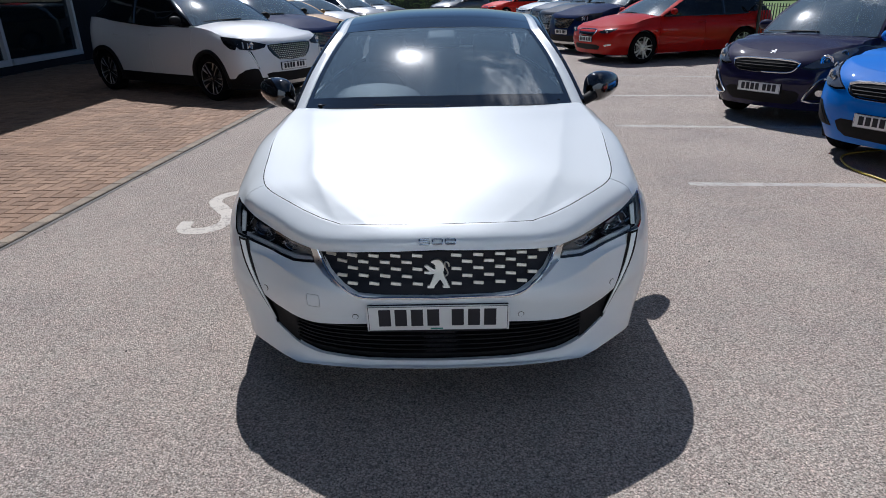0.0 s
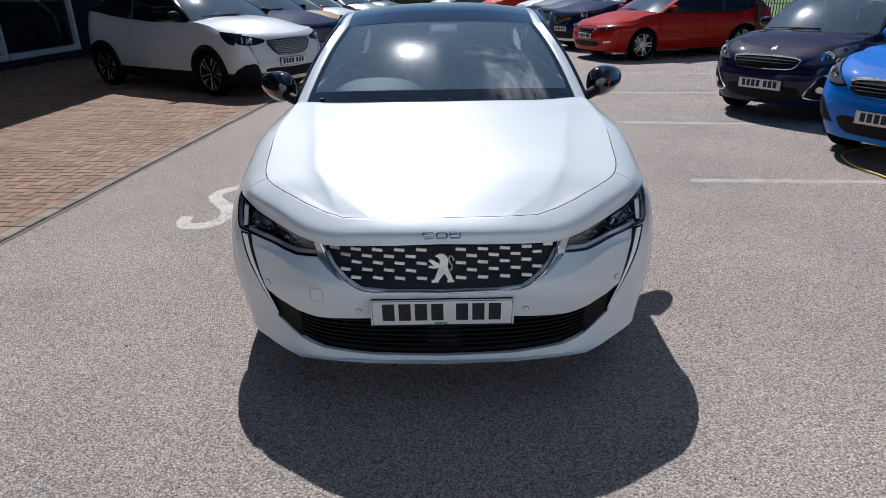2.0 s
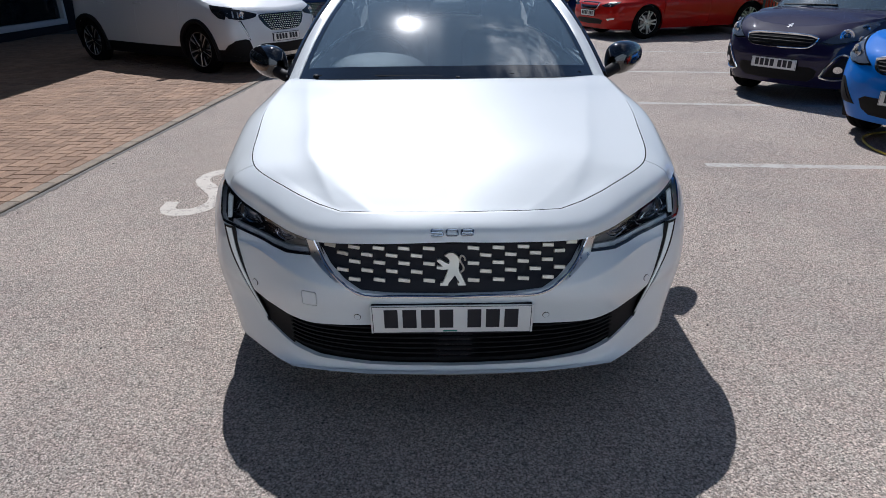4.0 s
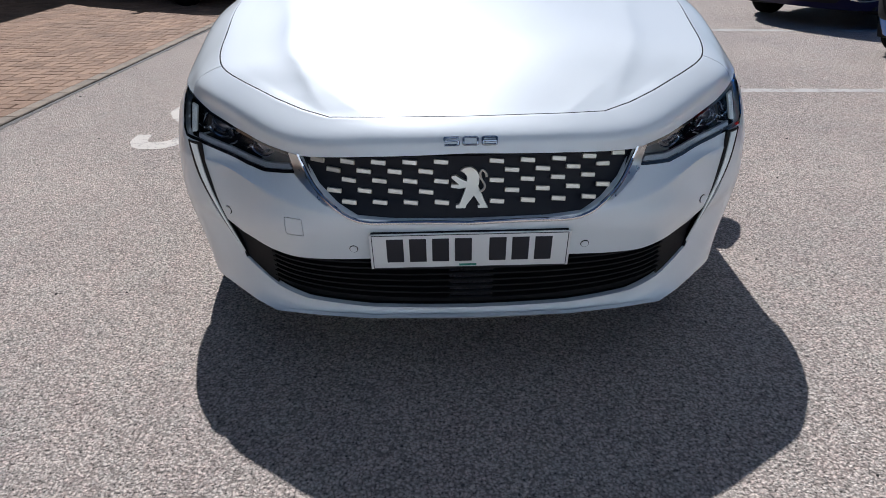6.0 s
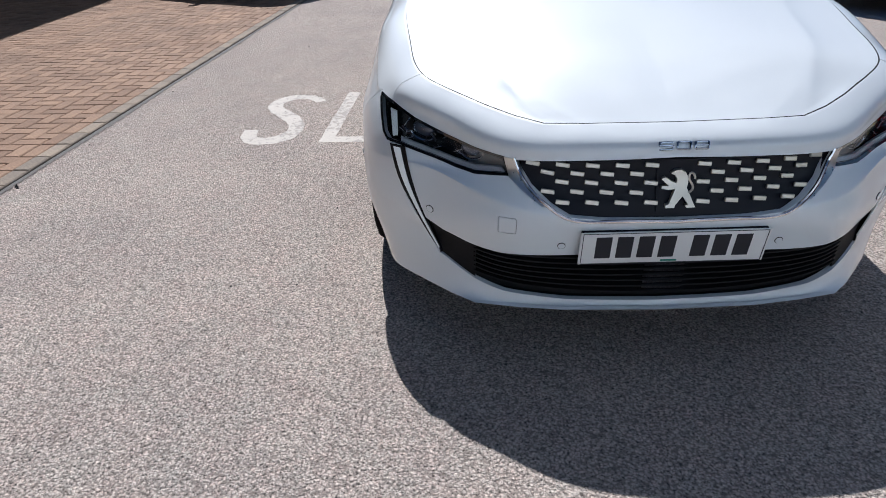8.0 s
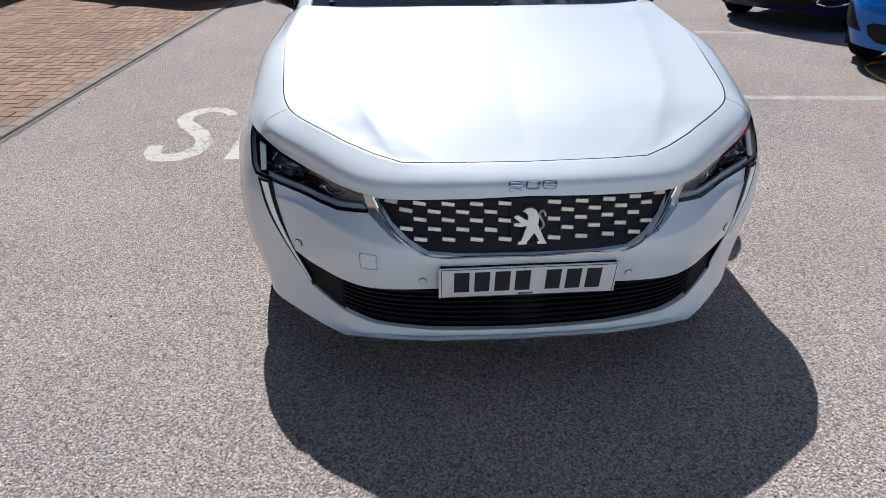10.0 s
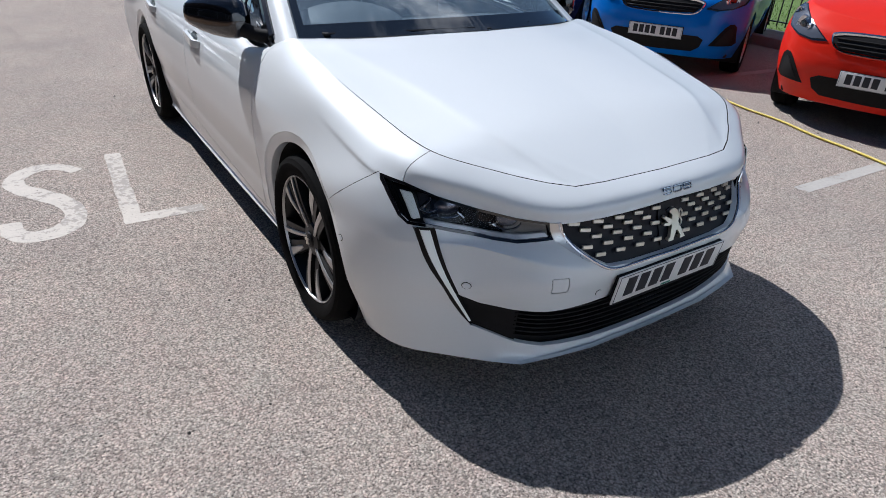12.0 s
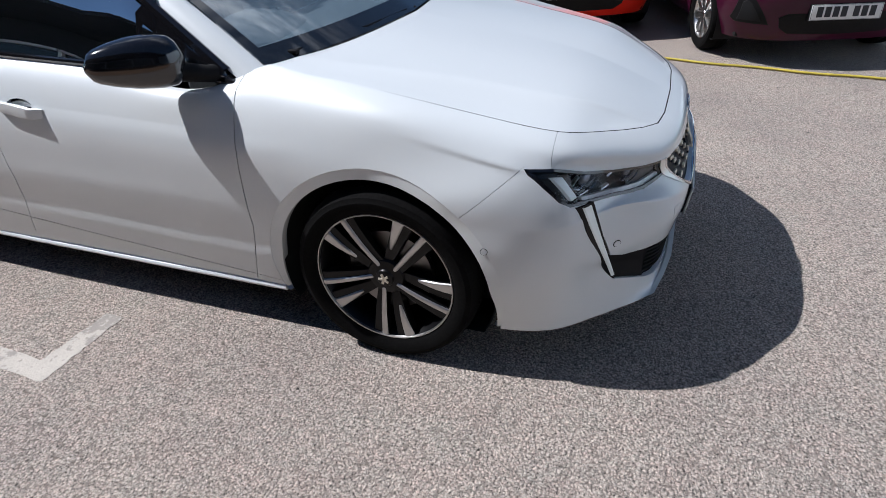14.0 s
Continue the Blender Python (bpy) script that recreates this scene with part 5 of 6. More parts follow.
# ---- other parked cars ----
def plain_rings(s):
    """Half rings of a simpler car from its chief sizes."""
    w, L, fo, ro = s["w"], s["L"], s["fo"], s["L"] - s["ro"]
    zf, zc, zb = s["nose"], s["cowl_z"], s["belt"]
    kick = s.get("kick", 0.0)
    across = ((0, 0), (.36, .010), (.63, .045), (.83, .12), (.95, .235), (1.0, .40))
    levels = ((.92, .075, .20), (.965, .025, .34), (.99, .0, .47), (1.0, .012, .60), (.985, .05, .60 + (zf - .60) * .55), (.95, .10, zf - .05), (.885, .17, zf))
    out = []
    for k, (f, back, z) in enumerate(levels):
        t = k / (len(levels) - 1)
        ring = []
        for fx, fy in across:
            rise = s.get("rise", 0.05) * fx**2 * max(0.0, (t - 0.4) / 0.6)
            ring.append((w * f * fx, fy * s["bow"] + back * s["rake"], z + rise))
        up = max(0.0, (t - 0.5) * 2)
        side = ((fo, s.get("side_z", zc - .10)), (s["cowl_y"] + .25, zb), (L * .55, zb), (ro, zb + .02 + kick), (L - .22, zb + .04 + kick))
        for y, top in side:
            zz = z + (top - zf) * up + 0.02 * max(0.0, (t - 0.4) / 0.6)
            taper = 0.97 if y > L - .3 else 1.0
            ring.append((w * f * taper, y, zz))
        ring.append((w * f * .62, L - .03 - .05 * t, z + (zb + .05 - zf) * up))
        ring.append((0, L - .04 * t, z + (zb + .05 - zf) * up))
        out.append(ring)
    return out


def plain_car(name, label, s, at, group=""):
    """A parked car: s holds its sizes, colours and features; it stands with its nose at the origin of at, facing -y."""
    car = thing(name, label, "car", group, at)
    body = s["paint"]
    w, L = s["w"], s["L"]
    grid, cols, rows = loft(plain_rings(s), (5, 5, 5, 5, 6, 9, 8, 8, 8, 6, 5, 4), (4, 4, 4, 4, 4, 5))
    mid = cols[len(cols) // 2]
    tree = surface_tree(grid)
    half_shell = from_grid(grid[:, mid:])
    bmesh.ops.reverse_faces(half_shell, faces=half_shell.faces[:])
    r = s["tyre"]
    axles = (s["fo"] + 0.02, L - s["ro"])
    for cy in axles:
        c = circle(cy, r, r + .035, 28, -20, 200)
        cut(half_shell, [(cy + r + .03, .03)] + c + [(cy - r - .03, .03)], "x")
    for y in (s["cowl_y"] + .12, L * .54):
        cut(half_shell, strip([(y, 1.3), (y, .25)], 0.006), "x", lambda c: c.x > w * .7)
    i = 0
    for faces in islands(half_shell):
        if sum(f.calc_area() for f in faces) < 0.02:
            continue
        c = sum((f.calc_center_median() for f in faces), Vector()) / len(faces)
        whole = c.y < 1.0 or c.y > L * .72
        nm = "front_body" if c.y < 1.0 else "rear_body" if whole else "door"
        low = [f for f in faces if f.calc_center_median().z < s.get("clad", 0)]
        faces = [f for f in faces if f.calc_center_median().z >= s.get("clad", 0)]
        for flip in (False, True):
            if low:
                part("cladding", faces_to_bm(low, flip), BLACK_PLASTIC, car, "black plastic lower cladding", smooth=40)
            bm = faces_to_bm(faces, flip)
            thicken(bm, lambda co: Vector((-co.x * .03, .012 if co.y < 1 else 0, 0)))
            part(nm, bm, body, car, smooth=40)
    half_shell.free()
    edge = grid[-1, mid:]
    tail_at = int(np.argmin(np.abs(edge[:, 1] - s["cowl_y"] - .12)))
    corner = int(cols[len(cols) // 2 + 3] - mid)
    o = edge[: tail_at + 1].copy()
    o[:, 0] -= .004
    o[0, 0] = 0
    o[:, 1] += .003
    cy, cz, hy, hz = s["cowl_y"], s["cowl_z"], s["head_y"], s["head_z"]
    rear = [(0, cy, cz + .03), (w * .45, cy + .03, cz + .025), tuple(o[-1])]
    m0 = o[0]
    bon = sheet(o[: corner + 1], rear, o[corner:], [tuple(m0), (0, m0[1] + (cy - m0[1]) * .3, m0[2] + (cz + .03 - m0[2]) * .56), (0, cy, cz + .03)], 16, 20, 2.2)
    bm = upward(from_grid(bon))
    thicken(bm, (0, 0, -.015))
    part("bonnet", bm, body, car, smooth=50)
    tree = surface_tree(grid, bon)
    hw = s["head_w"]
    foot = [(0, cy + .02, cz + .03), (w * .45, cy + .05, cz + .025), (o[-1][0] - .02, o[-1][1] + .02, o[-1][2] + .01)]
    head = [(0, hy, hz), (hw * .6, hy + .02, hz - .005), (hw, hy + .08, hz - .03)]
    side_line = [foot[-1], tuple((np.array(foot[-1]) + head[-1]) / 2 + (.012, -.02, .02)), head[-1]]
    scr = sheet(foot, head, side_line, [foot[0], (0, (cy + hy) / 2, (cz + hz) / 2 + .045), head[0]], 12, 12)
    g = part("windscreen", upward(from_grid(scr)), CAR_GLASS, car)
    g.visible_shadow = False
    rz, ry = s["roof"], s["roof_y"]
    rr = [(0, ry, rz - .04), (hw * .6, ry, rz - .05), (hw * .97, ry - .02, rz - .09)]
    rs = [head[-1], (hw + .02, (hy + ry) / 2, rz - .05), rr[-1]]
    rf = sheet(head, rr, rs, [head[0], (0, hy + .3, rz - .012), (0, (hy + ry) / 2, rz), rr[0]], 12, 16, 2.2)
    bm = upward(from_grid(rf))
    thicken(bm, (0, 0, -.02))
    part("roof", bm, s.get("roof_paint", body), car, smooth=50)
    zb = s["belt"] + .04
    kick = s.get("kick", 0.0)
    tl = [(0, L - .10, zb + .02), (w * .4, L - .11, zb + .02), (w * .8, L - .2, zb)]
    tail = sheet(rr, tl, [rr[-1], tl[-1]], [rr[0], (0, (ry + L - .1) / 2 + .06, (rz + zb) / 2 + .04), tl[0]], 10, 8)
    part("rear_window", upward(from_grid(tail)), ROOF_GLASS, car)
    for side in (1, -1):
        k = np.array((side, 1, 1))
        wd = edge[:, 0].max()
        a = sampled(side_line, 10) + (.004, 0, 0)
        b = sampled([(wd * .985, foot[-1][1] + .06, zb - .02), (wd * .93, (cy + hy) / 2 + .14, (zb + hz) / 2 + .0), (hw + .05, hy + .15, hz - .035)], 10)
        bm = from_grid([a * k, ((a + b) / 2 + (.01, -.01, .01)) * k, b * k])
        part("front_pillar", bm, s.get("roof_paint", body), car, smooth=60)
        a2 = sampled(rs, 14) + (.002, 0, 0)
        b2 = sampled([(hw + .05, hy + .15, hz - .035), (hw + .07, (hy + ry) / 2, rz - .10), (hw + .04, ry - .02, rz - .14)], 14)
        part("roof_rail", from_grid([a2 * k, ((a2 + b2) / 2 + (0, 0, .01)) * k, b2 * k]), s.get("roof_paint", body), car, smooth=60)
        low = sampled([(wd * .985, foot[-1][1] + .07, zb - .03), (wd * .985, L * .5, zb - .03), (wd * .95, L - .75, zb - .02 + kick), (w * .8, L - .22, zb + kick)], 18)
        top = np.concatenate([b, b2[1:], [np.array(rr[-1]) + (.02, .1, -.08)]])
        top = sampled(top, 18, np.linspace(0, 1, len(top)))
        rows = [(low * (1 - t) + top * t + (.015 * math.sin(math.pi * t), 0, 0)) * k for t in np.linspace(0, 1, 5)]
        part("side_window", from_grid(rows), TINT_GLASS, car, "dark tinted side window")
        part("belt_trim", tube([p * k + np.array((side * .003, 0, 0)) for p in low], .012, 6), GLOSS_BLACK, car)
        post = [low[9] * k, (low[9] * .5 + top[11] * .5) * k + np.array((side * .01, 0, 0)), top[11] * k]
        part("door_post", tube(post, .04, 6), GLOSS_BLACK, car)
        mm = bmesh.new()
        bmesh.ops.create_uvsphere(mm, u_segments=16, v_segments=10, radius=1, matrix=Matrix.Translation((side * (wd + .10), foot[-1][1] + .25, zb + .07)) @ Matrix.Diagonal((.10, .055, .065, 1)))
        mirror = part("door_mirror", mm, s.get("mirror", body), car, smooth=60)
        part("mirror_arm", tube([(side * (wd - .03), foot[-1][1] + .22, zb - .01), (side * (wd + .06), foot[-1][1] + .25, zb + .03)], .022, 8), BLACK_PLASTIC, mirror)
        for y in (L * .52, L * .76):
            hit = tree.ray_cast(Vector((side * 3, y, zb - .16)), Vector((-side, 0, 0)))[0]
            if hit:
                part("door_handle", tube([hit + Vector((side * o1, dy, 0)) for o1, dy in ((.005, -.1), (.025, -.05), (.025, .05), (.005, .1))], .012, 6), body, car)
        for cy2 in axles:
            wheel(car, side * (w - .105), cy2, r, s["rim"], .19, s["wheels"])
    for cy2 in axles:
        for side in (1, -1):
            part("arch_liner", liner(r + .040, side * (w - .025), side * (w - .30)), DARK, car, m=Matrix.Translation((0, cy2, r)))
            if s.get("clad"):
                pts = []
                for a in range(-15, 196, 10):
                    y, z = cy2 + (r + .048) * math.cos(radians(a)), r + (r + .048) * math.sin(radians(a))
                    hit = tree.ray_cast(Vector((side * 3, y, z)), Vector((-side, 0, 0)))[0]
                    if hit:
                        pts.append(hit)
                part("arch_trim", tube(pts, .034, 8), BLACK_PLASTIC, car)
    part("underbody", box_mesh((w * 1.7, L - .5, .14), Matrix.Translation((0, L / 2, .27)), .03), DARK, car)
    part("cabin", box_mesh((w * 1.66, L - 1.4, .30), Matrix.Translation((0, L / 2 + .1, s["belt"] - .20)), .05), CABIN, car)
    for x in (-.33, .33):
        part("front_seat", box_mesh((.44, .14, .85), pose(x * w / .8, hy + .55, s["belt"] - .02, -12, 0, 0), .06, 3), CABIN, car, smooth=60)
    ring = [(-.33 + .17 * math.cos(t), hy - .02 + .05 * math.sin(t), s["belt"] + .02 + .15 * math.sin(t)) for t in np.linspace(0, 2 * math.pi, 21)]
    part("steering_wheel", tube(ring, .014, 6), CABIN, car)
    part("wiper", tube([(-w * .7, o[-1][1] - .06, cz + .045), (-w * .3, cy + .05, cz + .055), (w * .1, cy + .045, cz + .06)], .008, 6), BLACK_PLASTIC, car)
    # face
    for nm, poly, mat, off, deep, lab in s["face"]:
        if nm == "fog_recess" and len(poly) > 7:
            poly = [(q[0], q[1]) for q in sampled([(x, z, 0) for x, z in poly + poly[:1]], 31)[:-1]]
        whole = poly[0][0] == 0
        if whole:
            part(nm, patch(tree, poly + mirrored(poly)[1:-1], "y", off, deep, .06), mat, car, lab)
        else:
            for side in (1, -1):
                p = part(nm, patch(tree, shaped(poly, side), "y", off, deep, .05), mat, car, lab)
                if nm == "headlight" and s.get("clear_lamp"):
                    c0 = np.mean(poly, axis=0)
                    bowl = [tuple(c0 + (np.array(q) - c0) * .86) for q in poly]
                    part("reflector_bowl", patch(tree, shaped(bowl, side), "y", off + .006, .006, .03), LAMP_SILVER, p, "bright faceted reflector")
                    for fx, fz, rr2 in ((.625, .745, .064), (.710, .815, .036)):
                        hit = tree.ray_cast(Vector((side * fx, -3, fz)), Vector((0, 1, 0)))[0]
                        part("lamp_ring", spin_profile([(.004, .012), (rr2 * .5, .006), (rr2 * .55, .016), (rr2 * .62, .018), (rr2 * .66, .008), (rr2, .018), (rr2 * 1.1, .004)], 22), LAMP_CHROME, p, m=pose(side * fx, hit.y - .006, fz, 0, 0, -90 - side * -38))
                        part("bulb_cap", spin_profile([(.001, .022), (rr2 * .4, .018), (rr2 * .5, .006)], 16), GLOSS_BLACK, p, m=pose(side * fx, hit.y - .006, fz, 0, 0, -90 - side * -38))
                elif nm == "headlight":
                    cx, cz2 = sum(q[0] for q in poly) / len(poly), sum(q[1] for q in poly) / len(poly)
                    rr2 = s.get("lamp_r", .04)
                    hit = tree.ray_cast(Vector((side * cx, -3, cz2)), Vector((0, 1, 0)))[0]
                    bm = spin_profile([(.004, .006), (rr2 * .55, .002), (rr2 * .6, .012), (rr2, .016), (rr2 * 1.15, .004)], 20)
                    part("reflector", bm, LAMP_CHROME, p, m=pose(side * cx, hit.y, cz2, 0, 0, -90))
    for nm, poly, mat, off, deep, lab in s.get("side_face", ()):
        for side in (1, -1):
            part(nm, patch(tree, poly if side > 0 else poly[::-1], "x", off, deep, .05, side), mat, car, lab)
    for x0, x1, z in s.get("slats", ()):
        pts = []
        for x in np.linspace(-x1, x1, 20):
            hit = tree.ray_cast(Vector((x, -3, z)), Vector((0, 1, 0)))[0]
            pts.append((x, hit.y - .012, z))
        part("grille_bar", tube(pts, .007, 6), s.get("bar", CHROME), car)
    for line, rad in s.get("trims", ()):
        for side in (1, -1):
            pts = []
            for x, z, _ in sampled([(a, b, 0) for a, b in line], 18):
                hit = tree.ray_cast(Vector((side * x, -3, z)), Vector((0, 1, 0)))[0]
                pts.append(hit + Vector((0, -.008, 0)))
            part("chrome_trim", tube(pts, rad, 6), CHROME, car, "chrome trim")
    if s.get("dots"):
        x1, z0, z1 = s["dots"]
        bm = bmesh.new()
        for i, z in enumerate(np.arange(z0, z1, .028)):
            for x in np.arange(-x1, x1 + .001, .045):
                xx = x + (.0225 if i % 2 else 0)
                lim = x1 * (0.62 + .38 * (z - z0) / (z1 - z0))
                if abs(xx) < lim:
                    hit = tree.ray_cast(Vector((xx, -3, z)), Vector((0, 1, 0)))[0]
                    box(bm, (.024, .008, .010), Matrix.Translation((xx, hit.y - .004, z)))
        tagged(part("grille_studs", bm, CHROME, car, smooth=0), kind="stuff")
    pz = s["plate_z"]
    hit = tree.ray_cast(Vector((0, -3, pz)), Vector((0, 1, 0)))[0]
    number_plate(car, pose(0, hit.y - .012, pz))
    part("plate_holder", box_mesh((.53, .03, .118), pose(0, hit.y + .004, pz), .004), BLACK_PLASTIC, car)
    ex = s.get("emblem")
    if ex:
        e = [(.8 * a, ex + .8 * (b - .60)) for a, b in BADGE]
        hit, n, _, _ = tree.ray_cast(Vector((0, .20, 3)), Vector((0, 0, -1)))
        bm = bmesh.new()
        tilt = math.atan2(abs(n.z), -n.y if n.y < 0 else n.y)
        bm.faces.new([bm.verts.new((x, 0, z - ex)) for x, z in e])
        thicken(bm, (0, .006, 0))
        part("emblem", bm, CHROME, car, "plain chrome emblem shape", m=pose(0, .20, hit.z + .004, -math.degrees(tilt), 0, 0))
    return car


def facing(plate, way):
    """The pose of a car whose number plate stands at plate (x, y) and which looks along way."""
    a = math.degrees(math.atan2(way[1], way[0])) + 90
    return pose(plate[0], plate[1], 0, 0, 0, a)


def hatch(colour, wheels="trim", fogs=False):
    face = [("headlight", [(.415, .660), (.50, .722), (.60, .79), (.68, .862), (.73, .882), (.765, .85), (.768, .78), (.735, .712), (.64, .668), (.52, .648)], GLOSS_BLACK, .006, .02, "clear headlight with bright reflector"),
            ("upper_grille", [(0, .735), (.30, .73), (.385, .712), (.375, .665), (.32, .62), (0, .607)], BLACK_PLASTIC, .010, .02, "black grille with chrome surround"),
            ("lower_grille", [(0, .42), (.40, .415), (.455, .385), (.43, .31), (.36, .262), (0, .252)], BLACK_PLASTIC, .004, .02, ""),
            ("fog_recess", [(.505, .328), (.70, .335), (.730, .362), (.714, .515), (.690, .542), (.655, .538), (.622, .505)], BLACK_PLASTIC, .004, .02, "black corner recess"),
            ("recess_insert", [(.560, .352), (.695, .358), (.690, .485), (.668, .505), (.645, .485)], DARK, .008, .006, "black blank in the recess")]
    trims = [([(0, .737), (.10, .737), (.20, .736), (.30, .732), (.36, .724), (.397, .712)], .015), ([(.398, .714), (.390, .680), (.374, .650), (.345, .625), (.30, .610), (.20, .603), (.10, .600), (0, .600)], .008)]
    if fogs:
        trims.append(([(.485, .325), (.59, .505), (.65, .56), (.705, .54)], .011))
        trims.append(([(.485, .318), (.60, .298), (.72, .325)], .013))
        face.append(("fog_light", circle(.63, .41, .035, 14), LAMP_CHROME, .012, .02, ""))
    return dict(w=.80, L=3.47, fo=.70, ro=.45, nose=.815, rise=.085, side_z=.90, cowl_y=.88, cowl_z=.935, belt=.925, head_y=1.52, head_z=1.40, head_w=.52, roof=1.46, roof_y=2.95, bow=1.12, rake=1.2,
                tyre=.285, rim=.19, wheels=wheels, paint=colour, plate_z=.425, face=face, trims=trims, emblem=.785, lamp_r=.045, clear_lamp=True,
                slats=((0, .36, .695), (0, .35, .666), (0, .325, .637)), bar=BLACK_PLASTIC, mirror=colour)


LAMP_SILVER = material("lamp_silver", (0.13, 0.14, 0.16), 0.25, 0.5, Coat_Weight=1.0, Coat_Roughness=0.02)
PAINT_AUBERGINE = paint("aubergine_paint", (0.012, 0.010, 0.040), 0.0, 0.55, 0.05, 0.7)
PAINT_BLUE = paint("blue_paint", (0.001, 0.155, 0.60), 0.0, 0.55, 0.08, 0.6)
PAINT_RED = paint("red_paint", (0.68, 0.018, 0.005), 0.0, 0.5, 0.12, 0.4)
PAINT_MAROON = paint("maroon_paint", (0.048, 0.004, 0.020), 0.0, 0.45, 0.12, 0.45)
PAINT_CRIMSON = paint("crimson_paint", (0.42, 0.008, 0.004), 0.0, 0.55, 0.06, 0.5)
PAINT_NAVY = paint("navy_paint", (0.002, 0.011, 0.062), 0.0, 0.55, 0.04, 0.35)
PAINT_BLACK = paint("black_paint", (0.008, 0.009, 0.012), 0.0, 0.5, 0.15)
PAINT_SILVER = paint("silver_paint", (0.42, 0.42, 0.42), 0.6, 0.34)
PAINT_GREY = paint("grey_paint", (0.09, 0.095, 0.10), 0.5, 0.34)
PAINT_WHITE = paint("white_paint", (0.68, 0.70, 0.72), 0.02, 0.4)
PAINT_BEIGE = paint("beige_paint", (0.50, 0.30, 0.11), 0.3, 0.36)

ROW = "small hatchbacks in the parked row"
plain_car("car", "aubergine-black small hatchback with chrome-edged fog lamps", hatch(PAINT_AUBERGINE, "silver", True), facing((3.67, 5.45), (-.84, -.54)), ROW)
plain_car("car", "bright blue small hatchback in the parked row", hatch(PAINT_BLUE), facing((3.68, 3.20), (-.89, -.456)), ROW)
plain_car("car", "bright red small hatchback in the parked row", hatch(PAINT_RED), facing((3.55, 1.02), (-.95, -.312)), ROW)
plain_car("car", "dark maroon small hatchback with silver wheel trims", hatch(PAINT_MAROON), facing((3.10, -1.03), (-.945, -.33)), ROW)


def tall(colour, **more):
    face = [("headlight", [(.45, .845), (.60, .885), (.76, .925), (.845, .935), (.85, .86), (.82, .795), (.72, .775), (.60, .785), (.49, .805)], LAMP_DARK, .004, .02, "slim dark headlight"),
            ("claw_light", [(.658, .860), (.668, .862), (.686, .797), (.676, .795)], STRIP_GREY, .008, .006, "white light claw"),
            ("claw_light", [(.708, .874), (.718, .876), (.736, .803), (.726, .800)], STRIP_GREY, .008, .006, "white light claw"),
            ("claw_light", [(.758, .888), (.768, .890), (.786, .810), (.776, .806)], STRIP_GREY, .008, .006, "white light claw"),
            ("skid_plate", [(0, .285), (.42, .29), (.56, .325), (.52, .255), (.40, .235), (0, .232)], SATIN, .006, .02, "pale skid plate"),
            ("upper_grille", [(0, .845), (.34, .842), (.44, .835), (.435, .775), (.37, .685), (.27, .615), (0, .60)], GLOSS_BLACK, .004, .02, "studded black grille"),
            ("lower_grille", [(0, .43), (.44, .44), (.53, .425), (.49, .35), (.38, .305), (0, .30)], BLACK_PLASTIC, .004, .02, ""),
            ("fog_recess", [(.575, .30), (.655, .505), (.70, .52), (.80, .505), (.86, .44), (.87, .32), (.74, .27)], BLACK_PLASTIC, .014, .02, "black fog lamp pocket"),
            ("light_blade", [(.705, .765), (.738, .765), (.650, .520), (.628, .500)], GLOSS_BLACK, .004, .01, "dark blade holding a white light"),
            ("light_blade", [(.722, .758), (.732, .758), (.650, .530), (.641, .524)], LED_WHITE, .008, .006, "white daytime light blade")]
    lamp_side = [("headlight", [(.26, .935), (.36, .948), (.56, .965), (.64, .972), (.52, .875), (.40, .805), (.30, .785)], LAMP_DARK, .004, .012, "dark headlight swept into the wing")]
    s = dict(w=.90, L=4.42, fo=.90, ro=.62, nose=.925, cowl_y=1.18, cowl_z=1.13, belt=1.09, kick=.09, head_y=1.95, head_z=1.55, head_w=.58, roof=1.64, roof_y=3.9, bow=1.0, rake=.8,
             clad=.36, tyre=.352, rim=.245, wheels="blades", roof_paint=GLOSS_BLACK, paint=colour, plate_z=.515, face=face, side_face=lamp_side, dots=(.42, .625, .83), mirror=BLACK_PLASTIC)
    s.update(more)
    return s


def estate(colour, **more):
    face = [("headlight", [(.42, .655), (.55, .63), (.72, .64), (.80, .70), (.79, .735), (.60, .715)], LAMP_DARK, .004, .02, "angular dark headlight"),
            ("upper_grille", [(0, .70), (.26, .70), (.33, .69), (.29, .61), (.24, .59), (0, .59)], GLOSS_BLACK, .004, .02, "black grille with chrome edge"),
            ("lower_grille", [(0, .40), (.40, .40), (.50, .37), (.44, .30), (0, .28)], BLACK_PLASTIC, .004, .02, ""),
            ("fog_light", [(.62, .37), (.76, .40), (.77, .43), (.62, .41)], LAMP_CHROME, .006, .02, "")]
    s = dict(w=.905, L=4.50, fo=.87, ro=.98, nose=.76, cowl_y=1.15, cowl_z=.96, belt=.93, head_y=1.98, head_z=1.36, head_w=.56, roof=1.44, roof_y=3.95, bow=1.05, rake=1.0,
             tyre=.325, rim=.225, wheels="cut", paint=colour, plate_z=.50, face=face, trims=[([(0, .71), (.27, .71), (.345, .692), (.30, .60), (.245, .58), (0, .58)], .009)])
    s.update(more)
    return s


